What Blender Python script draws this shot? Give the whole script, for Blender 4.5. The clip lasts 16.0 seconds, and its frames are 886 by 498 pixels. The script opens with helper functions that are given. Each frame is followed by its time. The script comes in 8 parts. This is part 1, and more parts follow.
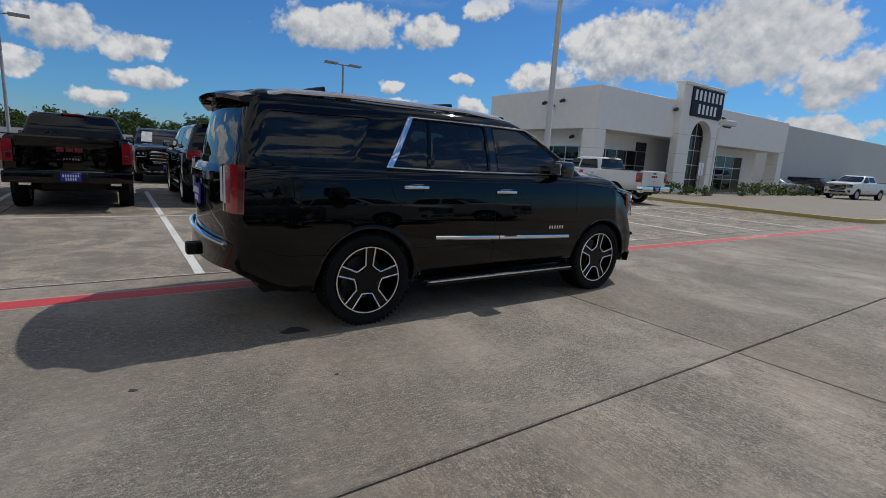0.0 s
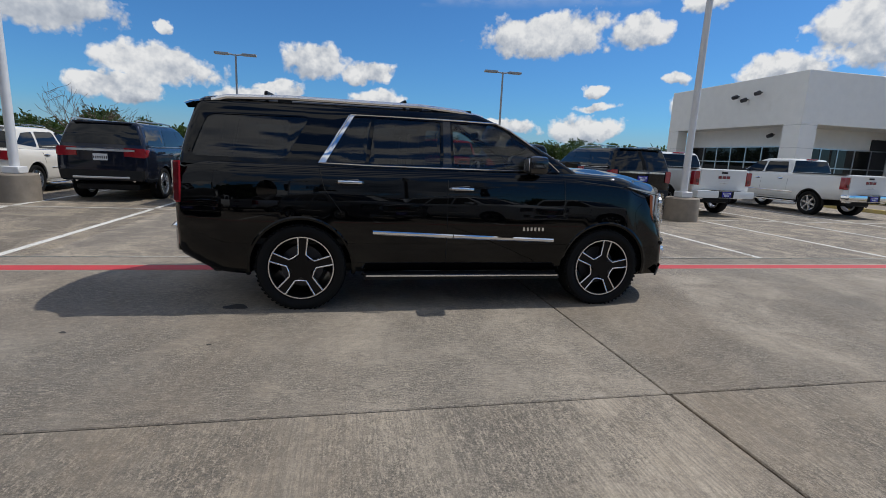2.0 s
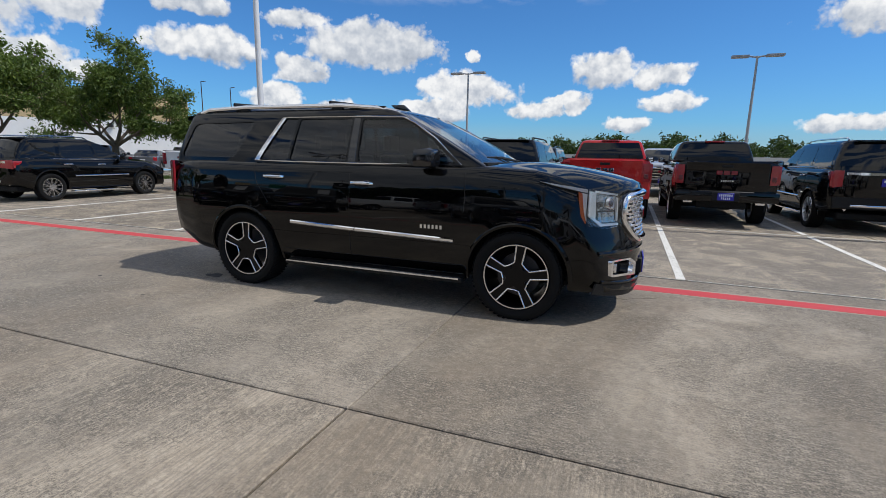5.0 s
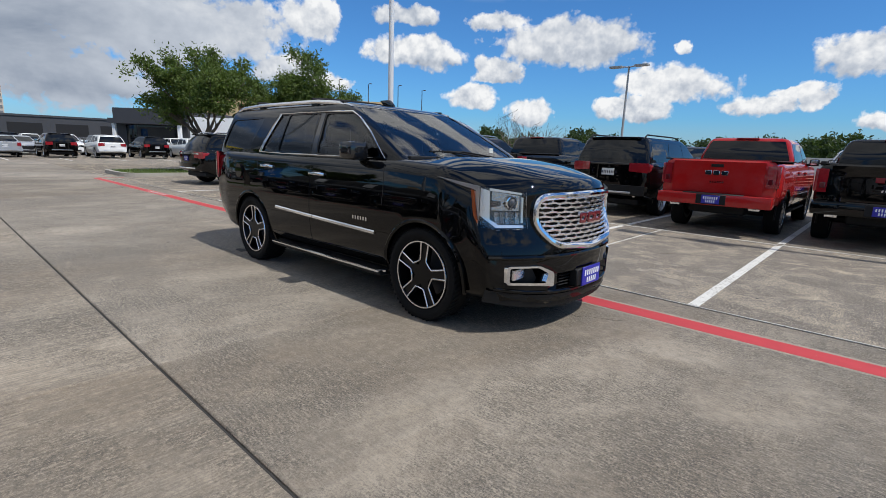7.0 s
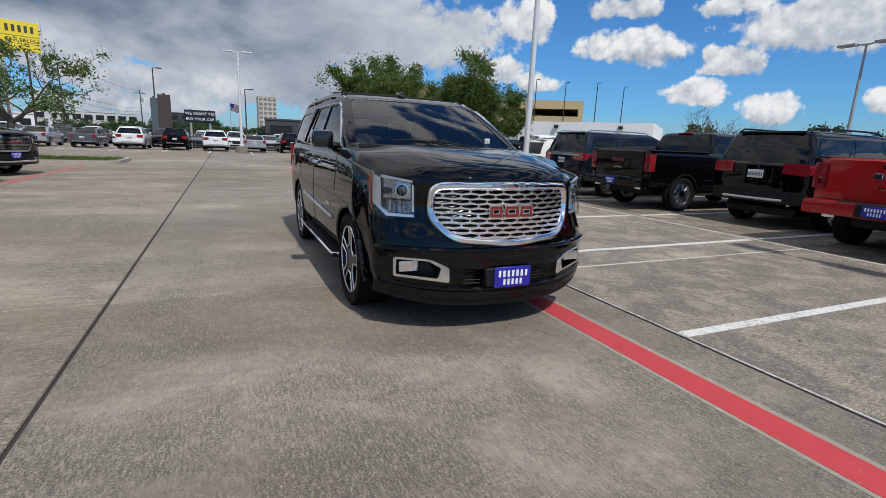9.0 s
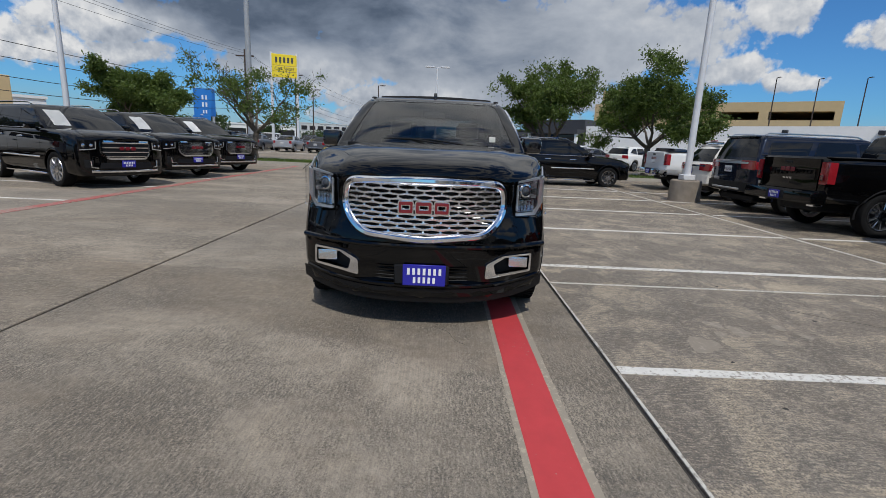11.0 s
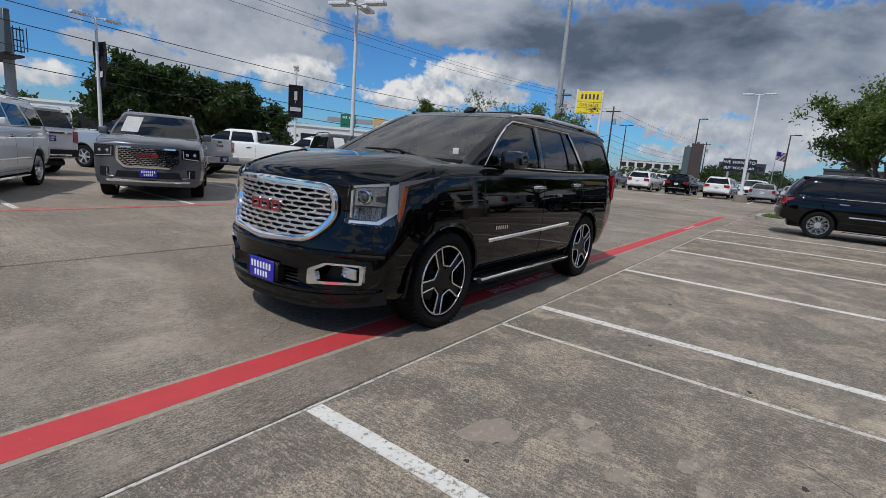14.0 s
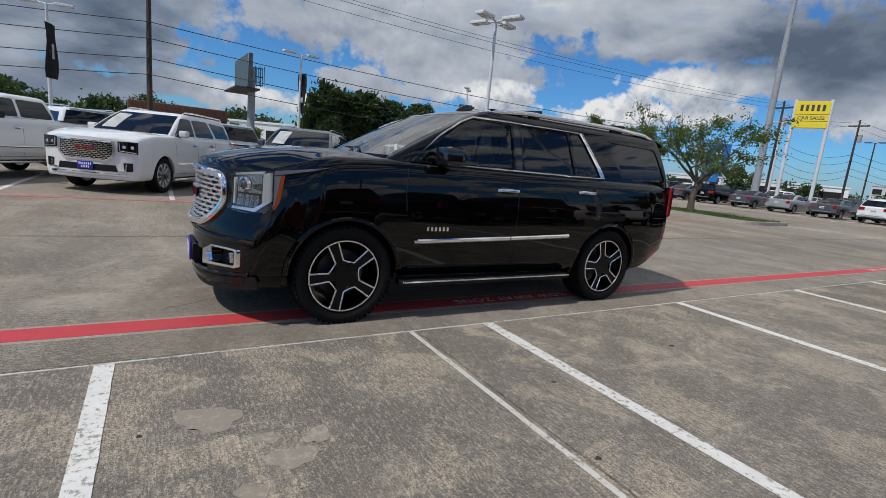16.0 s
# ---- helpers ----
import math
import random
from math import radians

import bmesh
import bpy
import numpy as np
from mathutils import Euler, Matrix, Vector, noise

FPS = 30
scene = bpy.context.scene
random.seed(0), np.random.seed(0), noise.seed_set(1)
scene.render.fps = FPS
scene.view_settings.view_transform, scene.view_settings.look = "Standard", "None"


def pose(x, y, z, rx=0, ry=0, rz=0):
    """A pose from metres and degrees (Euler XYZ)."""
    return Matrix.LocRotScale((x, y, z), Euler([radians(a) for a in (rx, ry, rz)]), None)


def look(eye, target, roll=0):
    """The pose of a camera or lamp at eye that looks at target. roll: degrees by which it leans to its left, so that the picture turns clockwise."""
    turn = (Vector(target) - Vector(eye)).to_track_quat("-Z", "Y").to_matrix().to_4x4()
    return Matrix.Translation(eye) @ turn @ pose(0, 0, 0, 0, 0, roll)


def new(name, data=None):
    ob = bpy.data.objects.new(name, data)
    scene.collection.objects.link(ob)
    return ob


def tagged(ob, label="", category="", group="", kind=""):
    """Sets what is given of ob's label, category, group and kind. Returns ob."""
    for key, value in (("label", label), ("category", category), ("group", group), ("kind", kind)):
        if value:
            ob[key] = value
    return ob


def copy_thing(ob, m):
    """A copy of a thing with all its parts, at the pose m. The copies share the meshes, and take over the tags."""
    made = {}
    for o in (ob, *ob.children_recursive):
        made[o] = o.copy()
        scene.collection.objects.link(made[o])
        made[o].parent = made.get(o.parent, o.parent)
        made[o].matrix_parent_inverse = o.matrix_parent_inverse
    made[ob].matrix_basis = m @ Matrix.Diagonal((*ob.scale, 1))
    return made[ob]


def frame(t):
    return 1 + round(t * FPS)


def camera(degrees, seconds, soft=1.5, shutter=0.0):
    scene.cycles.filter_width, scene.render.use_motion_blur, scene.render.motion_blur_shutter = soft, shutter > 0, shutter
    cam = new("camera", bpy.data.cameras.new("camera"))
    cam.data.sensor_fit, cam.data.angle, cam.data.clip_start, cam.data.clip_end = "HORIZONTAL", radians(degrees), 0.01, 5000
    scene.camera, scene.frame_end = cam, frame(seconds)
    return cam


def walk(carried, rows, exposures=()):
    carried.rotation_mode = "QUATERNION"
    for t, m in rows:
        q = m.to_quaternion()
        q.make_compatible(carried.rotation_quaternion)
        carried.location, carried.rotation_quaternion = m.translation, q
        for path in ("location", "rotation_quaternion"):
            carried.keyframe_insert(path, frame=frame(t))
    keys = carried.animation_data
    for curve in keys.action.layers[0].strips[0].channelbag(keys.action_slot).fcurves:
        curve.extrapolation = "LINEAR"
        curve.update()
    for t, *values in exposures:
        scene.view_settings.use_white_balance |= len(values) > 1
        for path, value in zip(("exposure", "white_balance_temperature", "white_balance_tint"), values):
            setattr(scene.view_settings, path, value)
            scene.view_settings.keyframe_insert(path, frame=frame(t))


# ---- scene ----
cam = camera(85.4, 16.0, soft=0.8)
PATH = [
    (0, (-3.191, -4.521, 1.423), (-2.073, -2.904, 1.053), 3.4),
    (0.5, (-2.703, -4.827, 1.427), (-1.759, -3.103, 1.06), 3.2),
    (1, (-2.152, -5.023, 1.439), (-1.393, -3.209, 1.068), 3.0),
    (1.5, (-1.624, -5.246, 1.434), (-1.051, -3.368, 1.057), 2.8),
    (2, (-1.081, -5.326, 1.43), (-0.685, -3.403, 1.05), 2.6),
    (2.5, (-0.527, -5.4, 1.409), (-0.302, -3.449, 1.029), 2.7),
    (3, (0.034, -5.399, 1.399), (0.078, -3.436, 1.023), 2.6),
    (3.5, (0.618, -5.377, 1.403), (0.469, -3.418, 1.026), 2.3),
    (4, (1.2, -5.328, 1.404), (0.854, -3.395, 1.027), 1.7),
    (4.2, (1.434, -5.257, 1.395), (1.01, -3.339, 1.02), 1.4),
    (6.3, (3.586, -4.241, 1.424), (2.485, -2.62, 1.024), 1.8),
    (6.5, (3.768, -4.082, 1.433), (2.602, -2.507, 1.033), 1.8),
    (7, (4.223, -3.718, 1.407), (2.903, -2.271, 1.006), 2.0),
    (7.5, (4.598, -3.286, 1.401), (3.136, -1.984, 0.992), 2.2),
    (8, (4.937, -2.85, 1.39), (3.352, -1.703, 0.978), 2.4),
    (8.5, (5.24, -2.406, 1.382), (3.549, -1.422, 0.966), 2.4),
    (8.7, (5.323, -2.198, 1.386), (3.595, -1.283, 0.964), 2.4),
    (10.8, (5.873, -0.091, 1.362), (3.923, 0.001, 0.93), 2.4),
    (11, (5.84, 0.126, 1.371), (3.887, 0.139, 0.941), 2.5),
    (11.5, (5.753, 0.675, 1.345), (3.805, 0.485, 0.935), 2.7),
    (12, (5.61, 1.194, 1.333), (3.691, 0.794, 0.937), 3.0),
    (12.5, (5.41, 1.706, 1.323), (3.546, 1.094, 0.934), 3.6),
    (13, (5.182, 2.216, 1.337), (3.393, 1.403, 0.961), 4.1),
    (13.5, (4.852, 2.712, 1.346), (3.16, 1.71, 0.979), 4.3),
    (14, (4.516, 3.179, 1.344), (2.934, 2.011, 0.977), 4.6),
    (14.5, (4.09, 3.562, 1.35), (2.636, 2.239, 0.979), 4.9),
    (15, (3.686, 3.945, 1.348), (2.371, 2.485, 0.975), 5.1),
    (15.5, (3.208, 4.22, 1.343), (2.035, 2.642, 0.974), 5.4),
    (16, (2.732, 4.477, 1.339), (1.71, 2.796, 0.983), 5.6),
]
walk(cam, [(t, look(eye, target, roll)) for t, eye, target, roll in PATH], [(0.0, -0.45), (1.5, -0.28), (3.5, -0.03), (7.0, 0.05), (8.5, -0.02), (11.0, -0.28), (13.5, -0.34), (14.5, -0.22), (16.0, -0.20)])

# ---- world ----
SUN_DIR = Vector((0.57, 0.06, 0.82)).normalized()
SUN_EL, SUN_ROT = math.asin(SUN_DIR.z), math.atan2(SUN_DIR.x, SUN_DIR.y)


class Nodes:
    """A short hand for node trees."""

    def __init__(self, tree):
        self.tree = tree
        tree.nodes.clear()

    def add(self, kind, inputs=None):
        n = self.tree.nodes.new(kind)
        for k, v in (inputs or {}).items():
            if isinstance(v, bpy.types.NodeSocket):
                self.tree.links.new(v, n.inputs[k])
            else:
                n.inputs[k].default_value = v
        return n

    def math(self, op, a, b=0.0, c=0.0, clamp=False):
        n = self.add("ShaderNodeMath", {0: a, 1: b, 2: c})
        n.operation, n.use_clamp = op, clamp
        return n.outputs[0]

    def vec(self, op, a, b=(0, 0, 0)):
        n = self.add("ShaderNodeVectorMath", {0: a, 1: b})
        n.operation = op
        return n.outputs["Value"] if op in ("DOT_PRODUCT", "LENGTH") else n.outputs[0]

    def noise(self, vector, scale, detail=4.0, rough=0.55, dist=0.0):
        return self.add("ShaderNodeTexNoise", {"Vector": vector, "Scale": scale, "Detail": detail, "Roughness": rough, "Distortion": dist}).outputs[0]

    def ramp(self, fac, stops):
        n = self.add("ShaderNodeValToRGB", {0: fac})
        e = n.color_ramp.elements
        while len(e) < len(stops):
            e.new(0.5)
        for el, (p, c) in zip(e, stops):
            el.position, el.color = p, (c, c, c, 1) if isinstance(c, (int, float)) else (*c, 1)
        return n.outputs[0]

    def mix(self, fac, a, b, blend="MIX"):
        n = self.add("ShaderNodeMix")
        n.data_type, n.blend_type = "RGBA", blend
        for k, v in ((0, fac), (6, a), (7, b)):
            if isinstance(v, bpy.types.NodeSocket):
                self.tree.links.new(v, n.inputs[k])
            else:
                n.inputs[k].default_value = v if k == 0 else (*v, 1)
        return n.outputs[2]


# clouds: bearing from north to west, height, half width, half height (degrees), greyness
NORTH_CUMULUS = [
    (4, 9.4, 5.1, 2.3, 0.15), (-2, 8.7, 3.5, 1.4, 0.10), (-4, 6.2, 3.0, 1.4, 0.10), (0, 3.8, 2.6, 1.1, 0.05), (6, 5.7, 1.7, 1.2, 0.10), (-22, 13.4, 8.7, 2.8, 0.15),
    (-32, 13.3, 4.7, 2.1, 0.05), (-38, 16.3, 3.1, 1.6, 0.00), (-28, 7.7, 1.7, 0.7, 0.00), (-35, 8.5, 1.7, 0.8, 0.00), (-36, 5.8, 2.2, 1.1, 0.00), (-45, 9.6, 4.6, 1.9, 0.00),
    (-54, 12.5, 9.5, 4.0, 0.08), (-65, 12.8, 10.2, 5.2, 0.28), (-72, 9.0, 4.7, 3.3, 0.20), (-72, 5.0, 4.9, 1.3, 0.25), (-18, 3.1, 4.5, 1.2, 0.05), (-27, 3.6, 4.5, 2.0, 0.05),
    (-28, 6.0, 2.5, 0.6, 0.00),
]
WEST_CUMULUS = [
    (18, 7.4, 6.6, 2.3, 0.15), (-3, 6.2, 3.1, 1.2, 0.05), (8, 6.3, 3.8, 1.0, 0.05), (27, 11.2, 6.7, 2.4, 0.25), (18, 10.8, 1.2, 1.0, 0.00), (39, 6.2, 2.4, 1.5, 0.10),
    (33, 4.4, 3.1, 1.9, 0.15), (37, 9.4, 2.8, 1.4, 0.20), (30, 11.9, 8.7, 3.1, 0.20), (37, 13.8, 3.9, 1.5, 0.10), (46, 10.6, 6.2, 2.1, 0.10), (40, 6.3, 4.0, 1.6, 0.10),
    (37, 8.5, 4.0, 1.0, 0.15), (24, 4.9, 2.5, 1.2, 0.10), (47, 14.6, 4.5, 1.4, 0.15), (58, 13.1, 4.7, 2.7, 0.12), (56, 7.3, 4.0, 1.3, 0.15), (21, 4.9, 3.5, 1.5, 0.10),
    (10, 5.4, 4.1, 1.4, 0.10),
]
RAIN_DECK = [
    (92, 9.6, 24.5, 5.3, 0.66), (71, 11.8, 14.4, 4.1, 0.34), (87, 5.6, 20.9, 3.6, 0.44), (97, 2.4, 10.9, 1.6, 0.13), (92, 12.5, 25.5, 5.2, 0.72), (73, 11.4, 15.6, 5.5, 0.36),
    (112, 10.8, 13.4, 3.5, 0.69), (104, 7.4, 9.8, 3.4, 0.17), (92, 5.5, 15.2, 2.6, 0.27), (104, 13.6, 19.0, 4.6, 0.80), (149, 10.1, 11.8, 4.0, 0.44), (124, 14.5, 16.1, 3.4, 0.78),
    (106, 7.7, 11.0, 2.6, 0.27), (97, 4.8, 10.2, 1.7, 0.10), (156, 13.8, 22.0, 4.9, 0.36), (186, 8.5, 12.2, 4.7, 0.74), (188, 3.9, 11.9, 2.0, 0.82), (174, 4.8, 12.8, 1.8, 0.27),
    (140, 17.5, 34.0, 4.0, 0.52), (186, 12.5, 18.0, 4.5, 0.74),
]
LIT_TOWERS = [
    (144, 7.3, 5.2, 1.8, 0.00), (130, 7.1, 6.6, 2.1, 0.00), (124, 10.0, 8.1, 2.3, 0.15), (123, 9.9, 7.6, 2.1, 0.05), (144, 6.9, 5.3, 2.1, 0.05), (133, 6.5, 5.1, 1.6, 0.05),
    (145, 7.7, 5.1, 1.5, 0.05), (123, 9.3, 5.7, 1.9, 0.10), (159, 7.6, 7.5, 1.8, 0.40), (122, 7.3, 5.0, 1.8, 0.15), (129, 9.2, 1.7, 1.2, 0.10), (61, 8.4, 4.3, 2.1, 0.20),
]
CLOUD_SHIFT = (0.3, 0.9, 0.0)


def build_world():
    w = bpy.data.worlds.new("sky")
    scene.world, w.use_nodes = w, True
    n = Nodes(w.node_tree)
    sky = n.add("ShaderNodeTexSky")
    sky.sky_type, sky.sun_disc, sky.sun_elevation, sky.sun_rotation = "NISHITA", False, SUN_EL, SUN_ROT
    sky.air_density, sky.dust_density, sky.ozone_density = 1.0, 0.4, 2.2
    d = n.add("ShaderNodeTexCoord").outputs["Generated"]
    sep = n.add("ShaderNodeSeparateXYZ", {0: d})
    up = n.math("MAXIMUM", sep.outputs[2], 0.0)
    mid = radians(75)
    ahead = n.vec("DOT_PRODUCT", d, (-math.sin(mid), math.cos(mid), 0))
    aside = n.vec("DOT_PRODUCT", d, (-math.cos(mid), -math.sin(mid), 0))
    bearing = n.math("MULTIPLY_ADD", n.math("ARCTAN2", aside, ahead), 180 / math.pi, 75.0)
    height = n.math("MULTIPLY", n.math("ARCSINE", sep.outputs[2]), 180 / math.pi)
    # ragged cauliflower outlines: the place looked up is shaken by billows
    shake = n.noise(d, 9.0, 7.0, 0.58)
    shake_b = n.noise(n.vec("ADD", d, (5.3, 1.9, 7.7)), 9.0, 7.0, 0.58)
    bearing = n.math("MULTIPLY_ADD", n.math("SUBTRACT", shake, 0.5), 7.0, bearing)
    height = n.math("MULTIPLY_ADD", n.math("SUBTRACT", shake_b, 0.5), 3.6, height)
    spot = n.add("ShaderNodeCombineXYZ", {0: bearing, 1: height}).outputs[0]
    cover, total, mean = -9.0, 0.0001, (0.0, 0.0, 0.0)
    for az, el, ra, re, grey in NORTH_CUMULUS + WEST_CUMULUS + RAIN_DECK + LIT_TOWERS:
        q = n.add("ShaderNodeVectorMath", {0: spot, 1: (1 / ra, 1 / re, 0), 2: (-az / ra, -el / re, grey * 0.01)})
        q.operation = "MULTIPLY_ADD"
        f = n.math("SUBTRACT", 1.0, n.vec("LENGTH", q.outputs[0]))
        cover = n.math("MAXIMUM", cover, f)
        wgt = n.math("MAXIMUM", n.math("ADD", f, 0.25), 0.0)
        total = n.math("ADD", total, wgt)
        part_of = n.add("ShaderNodeVectorMath", {0: q.outputs[0], 3: wgt})
        part_of.operation = "SCALE"
        mean = n.vec("ADD", mean, part_of.outputs[0])
        # keeps the sums in order, one cloud after another
        link = n.add("ShaderNodeVectorMath", {0: mean, 1: (1e-9, 1e-9, 0), 2: spot})
        link.operation = "MULTIPLY_ADD"
        spot = link.outputs[0]
    ms = n.add("ShaderNodeSeparateXYZ", {0: mean})
    rise, grey = n.math("DIVIDE", ms.outputs[1], total), n.math("DIVIDE", n.math("MULTIPLY", ms.outputs[2], 100.0), total)
    lumps = n.add("ShaderNodeTexVoronoi", {"Vector": d, "Scale": 19.0, "Detail": 3.0, "Roughness": 0.6}).outputs[0]
    fine = n.noise(d, 34.0, 8.0, 0.62)
    relief = n.math("MULTIPLY_ADD", fine, 0.8, n.math("MULTIPLY", lumps, -0.45))
    dens = n.math("ADD", cover, n.math("MULTIPLY_ADD", relief, 0.85, 0.01))
    mask_low = n.ramp(dens, [(0.04, 0.0), (0.26, 1.0)])
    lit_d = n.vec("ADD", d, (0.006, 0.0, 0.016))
    lumps_b = n.add("ShaderNodeTexVoronoi", {"Vector": lit_d, "Scale": 19.0, "Detail": 3.0, "Roughness": 0.6}).outputs[0]
    relief_b = n.math("MULTIPLY_ADD", n.noise(lit_d, 34.0, 8.0, 0.62), 0.8, n.math("MULTIPLY", lumps_b, -0.45))
    soft = n.math("MULTIPLY_ADD", grey, -2.0, 1.0, clamp=True)
    relief_s = n.math("MULTIPLY", n.math("MULTIPLY", n.math("SUBTRACT", relief_b, relief), 1.0), soft)
    base = n.math("MULTIPLY", n.math("MULTIPLY_ADD", rise, -0.50, 0.02), soft)
    swirl = n.math("MULTIPLY", n.math("SUBTRACT", n.noise(n.vec("MULTIPLY", d, (1.0, 1.0, 2.2)), 4.8, 7.0, 0.54, 0.2), 0.5), n.math("MULTIPLY_ADD", grey, 2.1, 0.25))
    gloom_low = n.math("ADD", n.math("ADD", grey, swirl), n.math("ADD", relief_s, n.math("MAXIMUM", base, -0.05)), clamp=True)
    # the rest of the sky overhead: a broken field of cumulus
    flat = n.math("DIVIDE", 1.0, n.math("ADD", up, 0.42))
    p = n.add("ShaderNodeCombineXYZ", {0: n.math("MULTIPLY", sep.outputs[0], flat), 1: n.math("MULTIPLY", sep.outputs[1], flat), 2: n.math("MULTIPLY", up, 3.4)}).outputs[0]
    p = n.vec("ADD", p, CLOUD_SHIFT)
    puffs = n.noise(p, 4.4, 10.0, 0.56)
    west = n.ramp(n.vec("DOT_PRODUCT", d, (-0.90, -0.42, 0.0)), [(0.15, 0.0), (0.75, 1.0)])
    dens_up = n.math("ADD", puffs, n.math("MULTIPLY_ADD", west, 0.16, 0.00))
    mask_up = n.ramp(dens_up, [(0.49, 0.0), (0.57, 1.0)])
    gloom_up = n.math("MULTIPLY", n.ramp(dens_up, [(0.56, 0.0), (0.90, 1.0)]), n.math("MULTIPLY_ADD", west, 0.45, 0.30), clamp=True)
    high = n.ramp(up, [(0.27, 0.0), (0.37, 1.0)])
    mask = n.mix(high, mask_low, mask_up)
    gloom = n.mix(high, gloom_low, gloom_up)
    cloud = n.ramp(gloom, [(0.0, (0.96, 0.97, 0.98)), (0.35, (0.55, 0.60, 0.68)), (0.75, (0.235, 0.29, 0.385)), (1.0, (0.115, 0.155, 0.225))])
    haze = n.ramp(up, [(0.0, 0.6), (0.07, 0.0)])
    deep = n.mix(1.0, sky.outputs[0], (0.42, 0.87, 1.34), "MULTIPLY")
    clear = n.add("ShaderNodeBackground", {0: deep, 1: 0.092})
    cl = n.add("ShaderNodeBackground", {0: cloud, 1: 0.92})
    hz = n.add("ShaderNodeBackground", {0: (0.50, 0.62, 0.76, 1), 1: 0.75})
    a = n.add("ShaderNodeMixShader", {0: mask, 1: clear.outputs[0], 2: cl.outputs[0]})
    b = n.add("ShaderNodeMixShader", {0: haze, 1: a.outputs[0], 2: hz.outputs[0]})
    n.add("ShaderNodeOutputWorld", {0: b.outputs[0]})


build_world()
sun = new("sun", bpy.data.lights.new("sun", "SUN"))
sun.data.energy, sun.data.angle, sun.data.color = 3.6, radians(0.6), (1.0, 0.97, 0.92)
sun.matrix_world = look(SUN_DIR * 50, (0, 0, 0))

# ---- materials ----


def material(name, colour, rough=0.5, metal=0.0, coat=0.0, spec=0.5, vary=0.0, grain=8.0, bump=0.0, bump_scale=60.0, flake=0.0, emit=0.0):
    m = bpy.data.materials.new(name)
    m.use_nodes = True
    n = Nodes(m.node_tree)
    pos = n.add("ShaderNodeNewGeometry").outputs["Position"]
    ins = {"Base Color": (*colour, 1), "Roughness": rough, "Metallic": metal, "Coat Weight": coat, "Coat Roughness": 0.03, "Specular IOR Level": spec}
    if vary:
        f = n.ramp(n.noise(pos, grain, 5.0, 0.6), [(0.3, 0.0), (0.7, 1.0)])
        f2 = n.noise(pos, grain * 0.13, 3.0, 0.5)
        lo, hi = [c * (1 - vary) for c in colour], [min(1, c * (1 + vary)) for c in colour]
        ins["Base Color"] = n.mix(n.math("MULTIPLY_ADD", f2, 0.5, n.math("MULTIPLY", f, 0.5)), lo, hi)
        ins["Roughness"] = n.math("MULTIPLY_ADD", f, 0.12, rough - 0.06)
    if emit:
        ins["Emission Color"], ins["Emission Strength"] = (*colour, 1), emit
    s = n.add("ShaderNodeBsdfPrincipled", ins)
    if bump:
        h = n.noise(pos, bump_scale, 4.0, 0.6)
        n.tree.links.new(n.add("ShaderNodeBump", {"Height": h, "Strength": bump, "Distance": 0.01}).outputs[0], s.inputs["Normal"])
    n.add("ShaderNodeOutputMaterial", {0: s.outputs[0]})
    return m


def paint_material(name, colour, metal=0.0, dust=0.03, spec=0.0, coat_ior=1.45):
    """Car paint: a clear coat over colour, with a faint uneven film of dust."""
    m = bpy.data.materials.new(name)
    m.use_nodes = True
    n = Nodes(m.node_tree)
    pos = n.add("ShaderNodeNewGeometry").outputs["Position"]
    f = n.ramp(n.noise(pos, 3.0, 6.0, 0.65), [(0.35, 0.0), (0.8, 1.0)])
    dusty = [c + dust * (0.42 - c) for c in colour]
    wob = n.noise(pos, 2.2, 2.0, 0.5)
    bump = n.add("ShaderNodeBump", {"Height": wob, "Strength": 0.04, "Distance": 0.02}).outputs[0]
    s = n.add("ShaderNodeBsdfPrincipled", {"Base Color": n.mix(f, colour, dusty), "Roughness": n.math("MULTIPLY_ADD", f, 0.1, 0.28), "Metallic": metal, "Specular IOR Level": spec, "Coat Weight": 1.0, "Coat Roughness": n.math("MULTIPLY_ADD", f, 0.03, 0.012), "Coat IOR": coat_ior, "Normal": bump})
    n.tree.links.new(bump, s.inputs["Coat Normal"])
    n.add("ShaderNodeOutputMaterial", {0: s.outputs[0]})
    return m


def glass_material(name, tint, through_mix, ior=1.52):
    """Thin car or window glass: mirror gloss over a tinted view through."""
    m = bpy.data.materials.new(name)
    m.use_nodes = True
    n = Nodes(m.node_tree)
    clear = n.add("ShaderNodeBsdfTransparent", {0: (*tint, 1)})
    dark = n.add("ShaderNodeBsdfPrincipled", {"Base Color": (0.006, 0.007, 0.008, 1), "Roughness": 0.3, "Specular IOR Level": 0.0})
    base = n.add("ShaderNodeMixShader", {0: through_mix, 1: dark.outputs[0], 2: clear.outputs[0]})
    gloss = n.add("ShaderNodeBsdfGlossy", {"Color": (1, 1, 1, 1), "Roughness": 0.015})
    f = n.add("ShaderNodeFresnel", {"IOR": ior})
    both = n.add("ShaderNodeMixShader", {0: f.outputs[0], 1: base.outputs[0], 2: gloss.outputs[0]})
    n.add("ShaderNodeOutputMaterial", {0: both.outputs[0]})
    return m


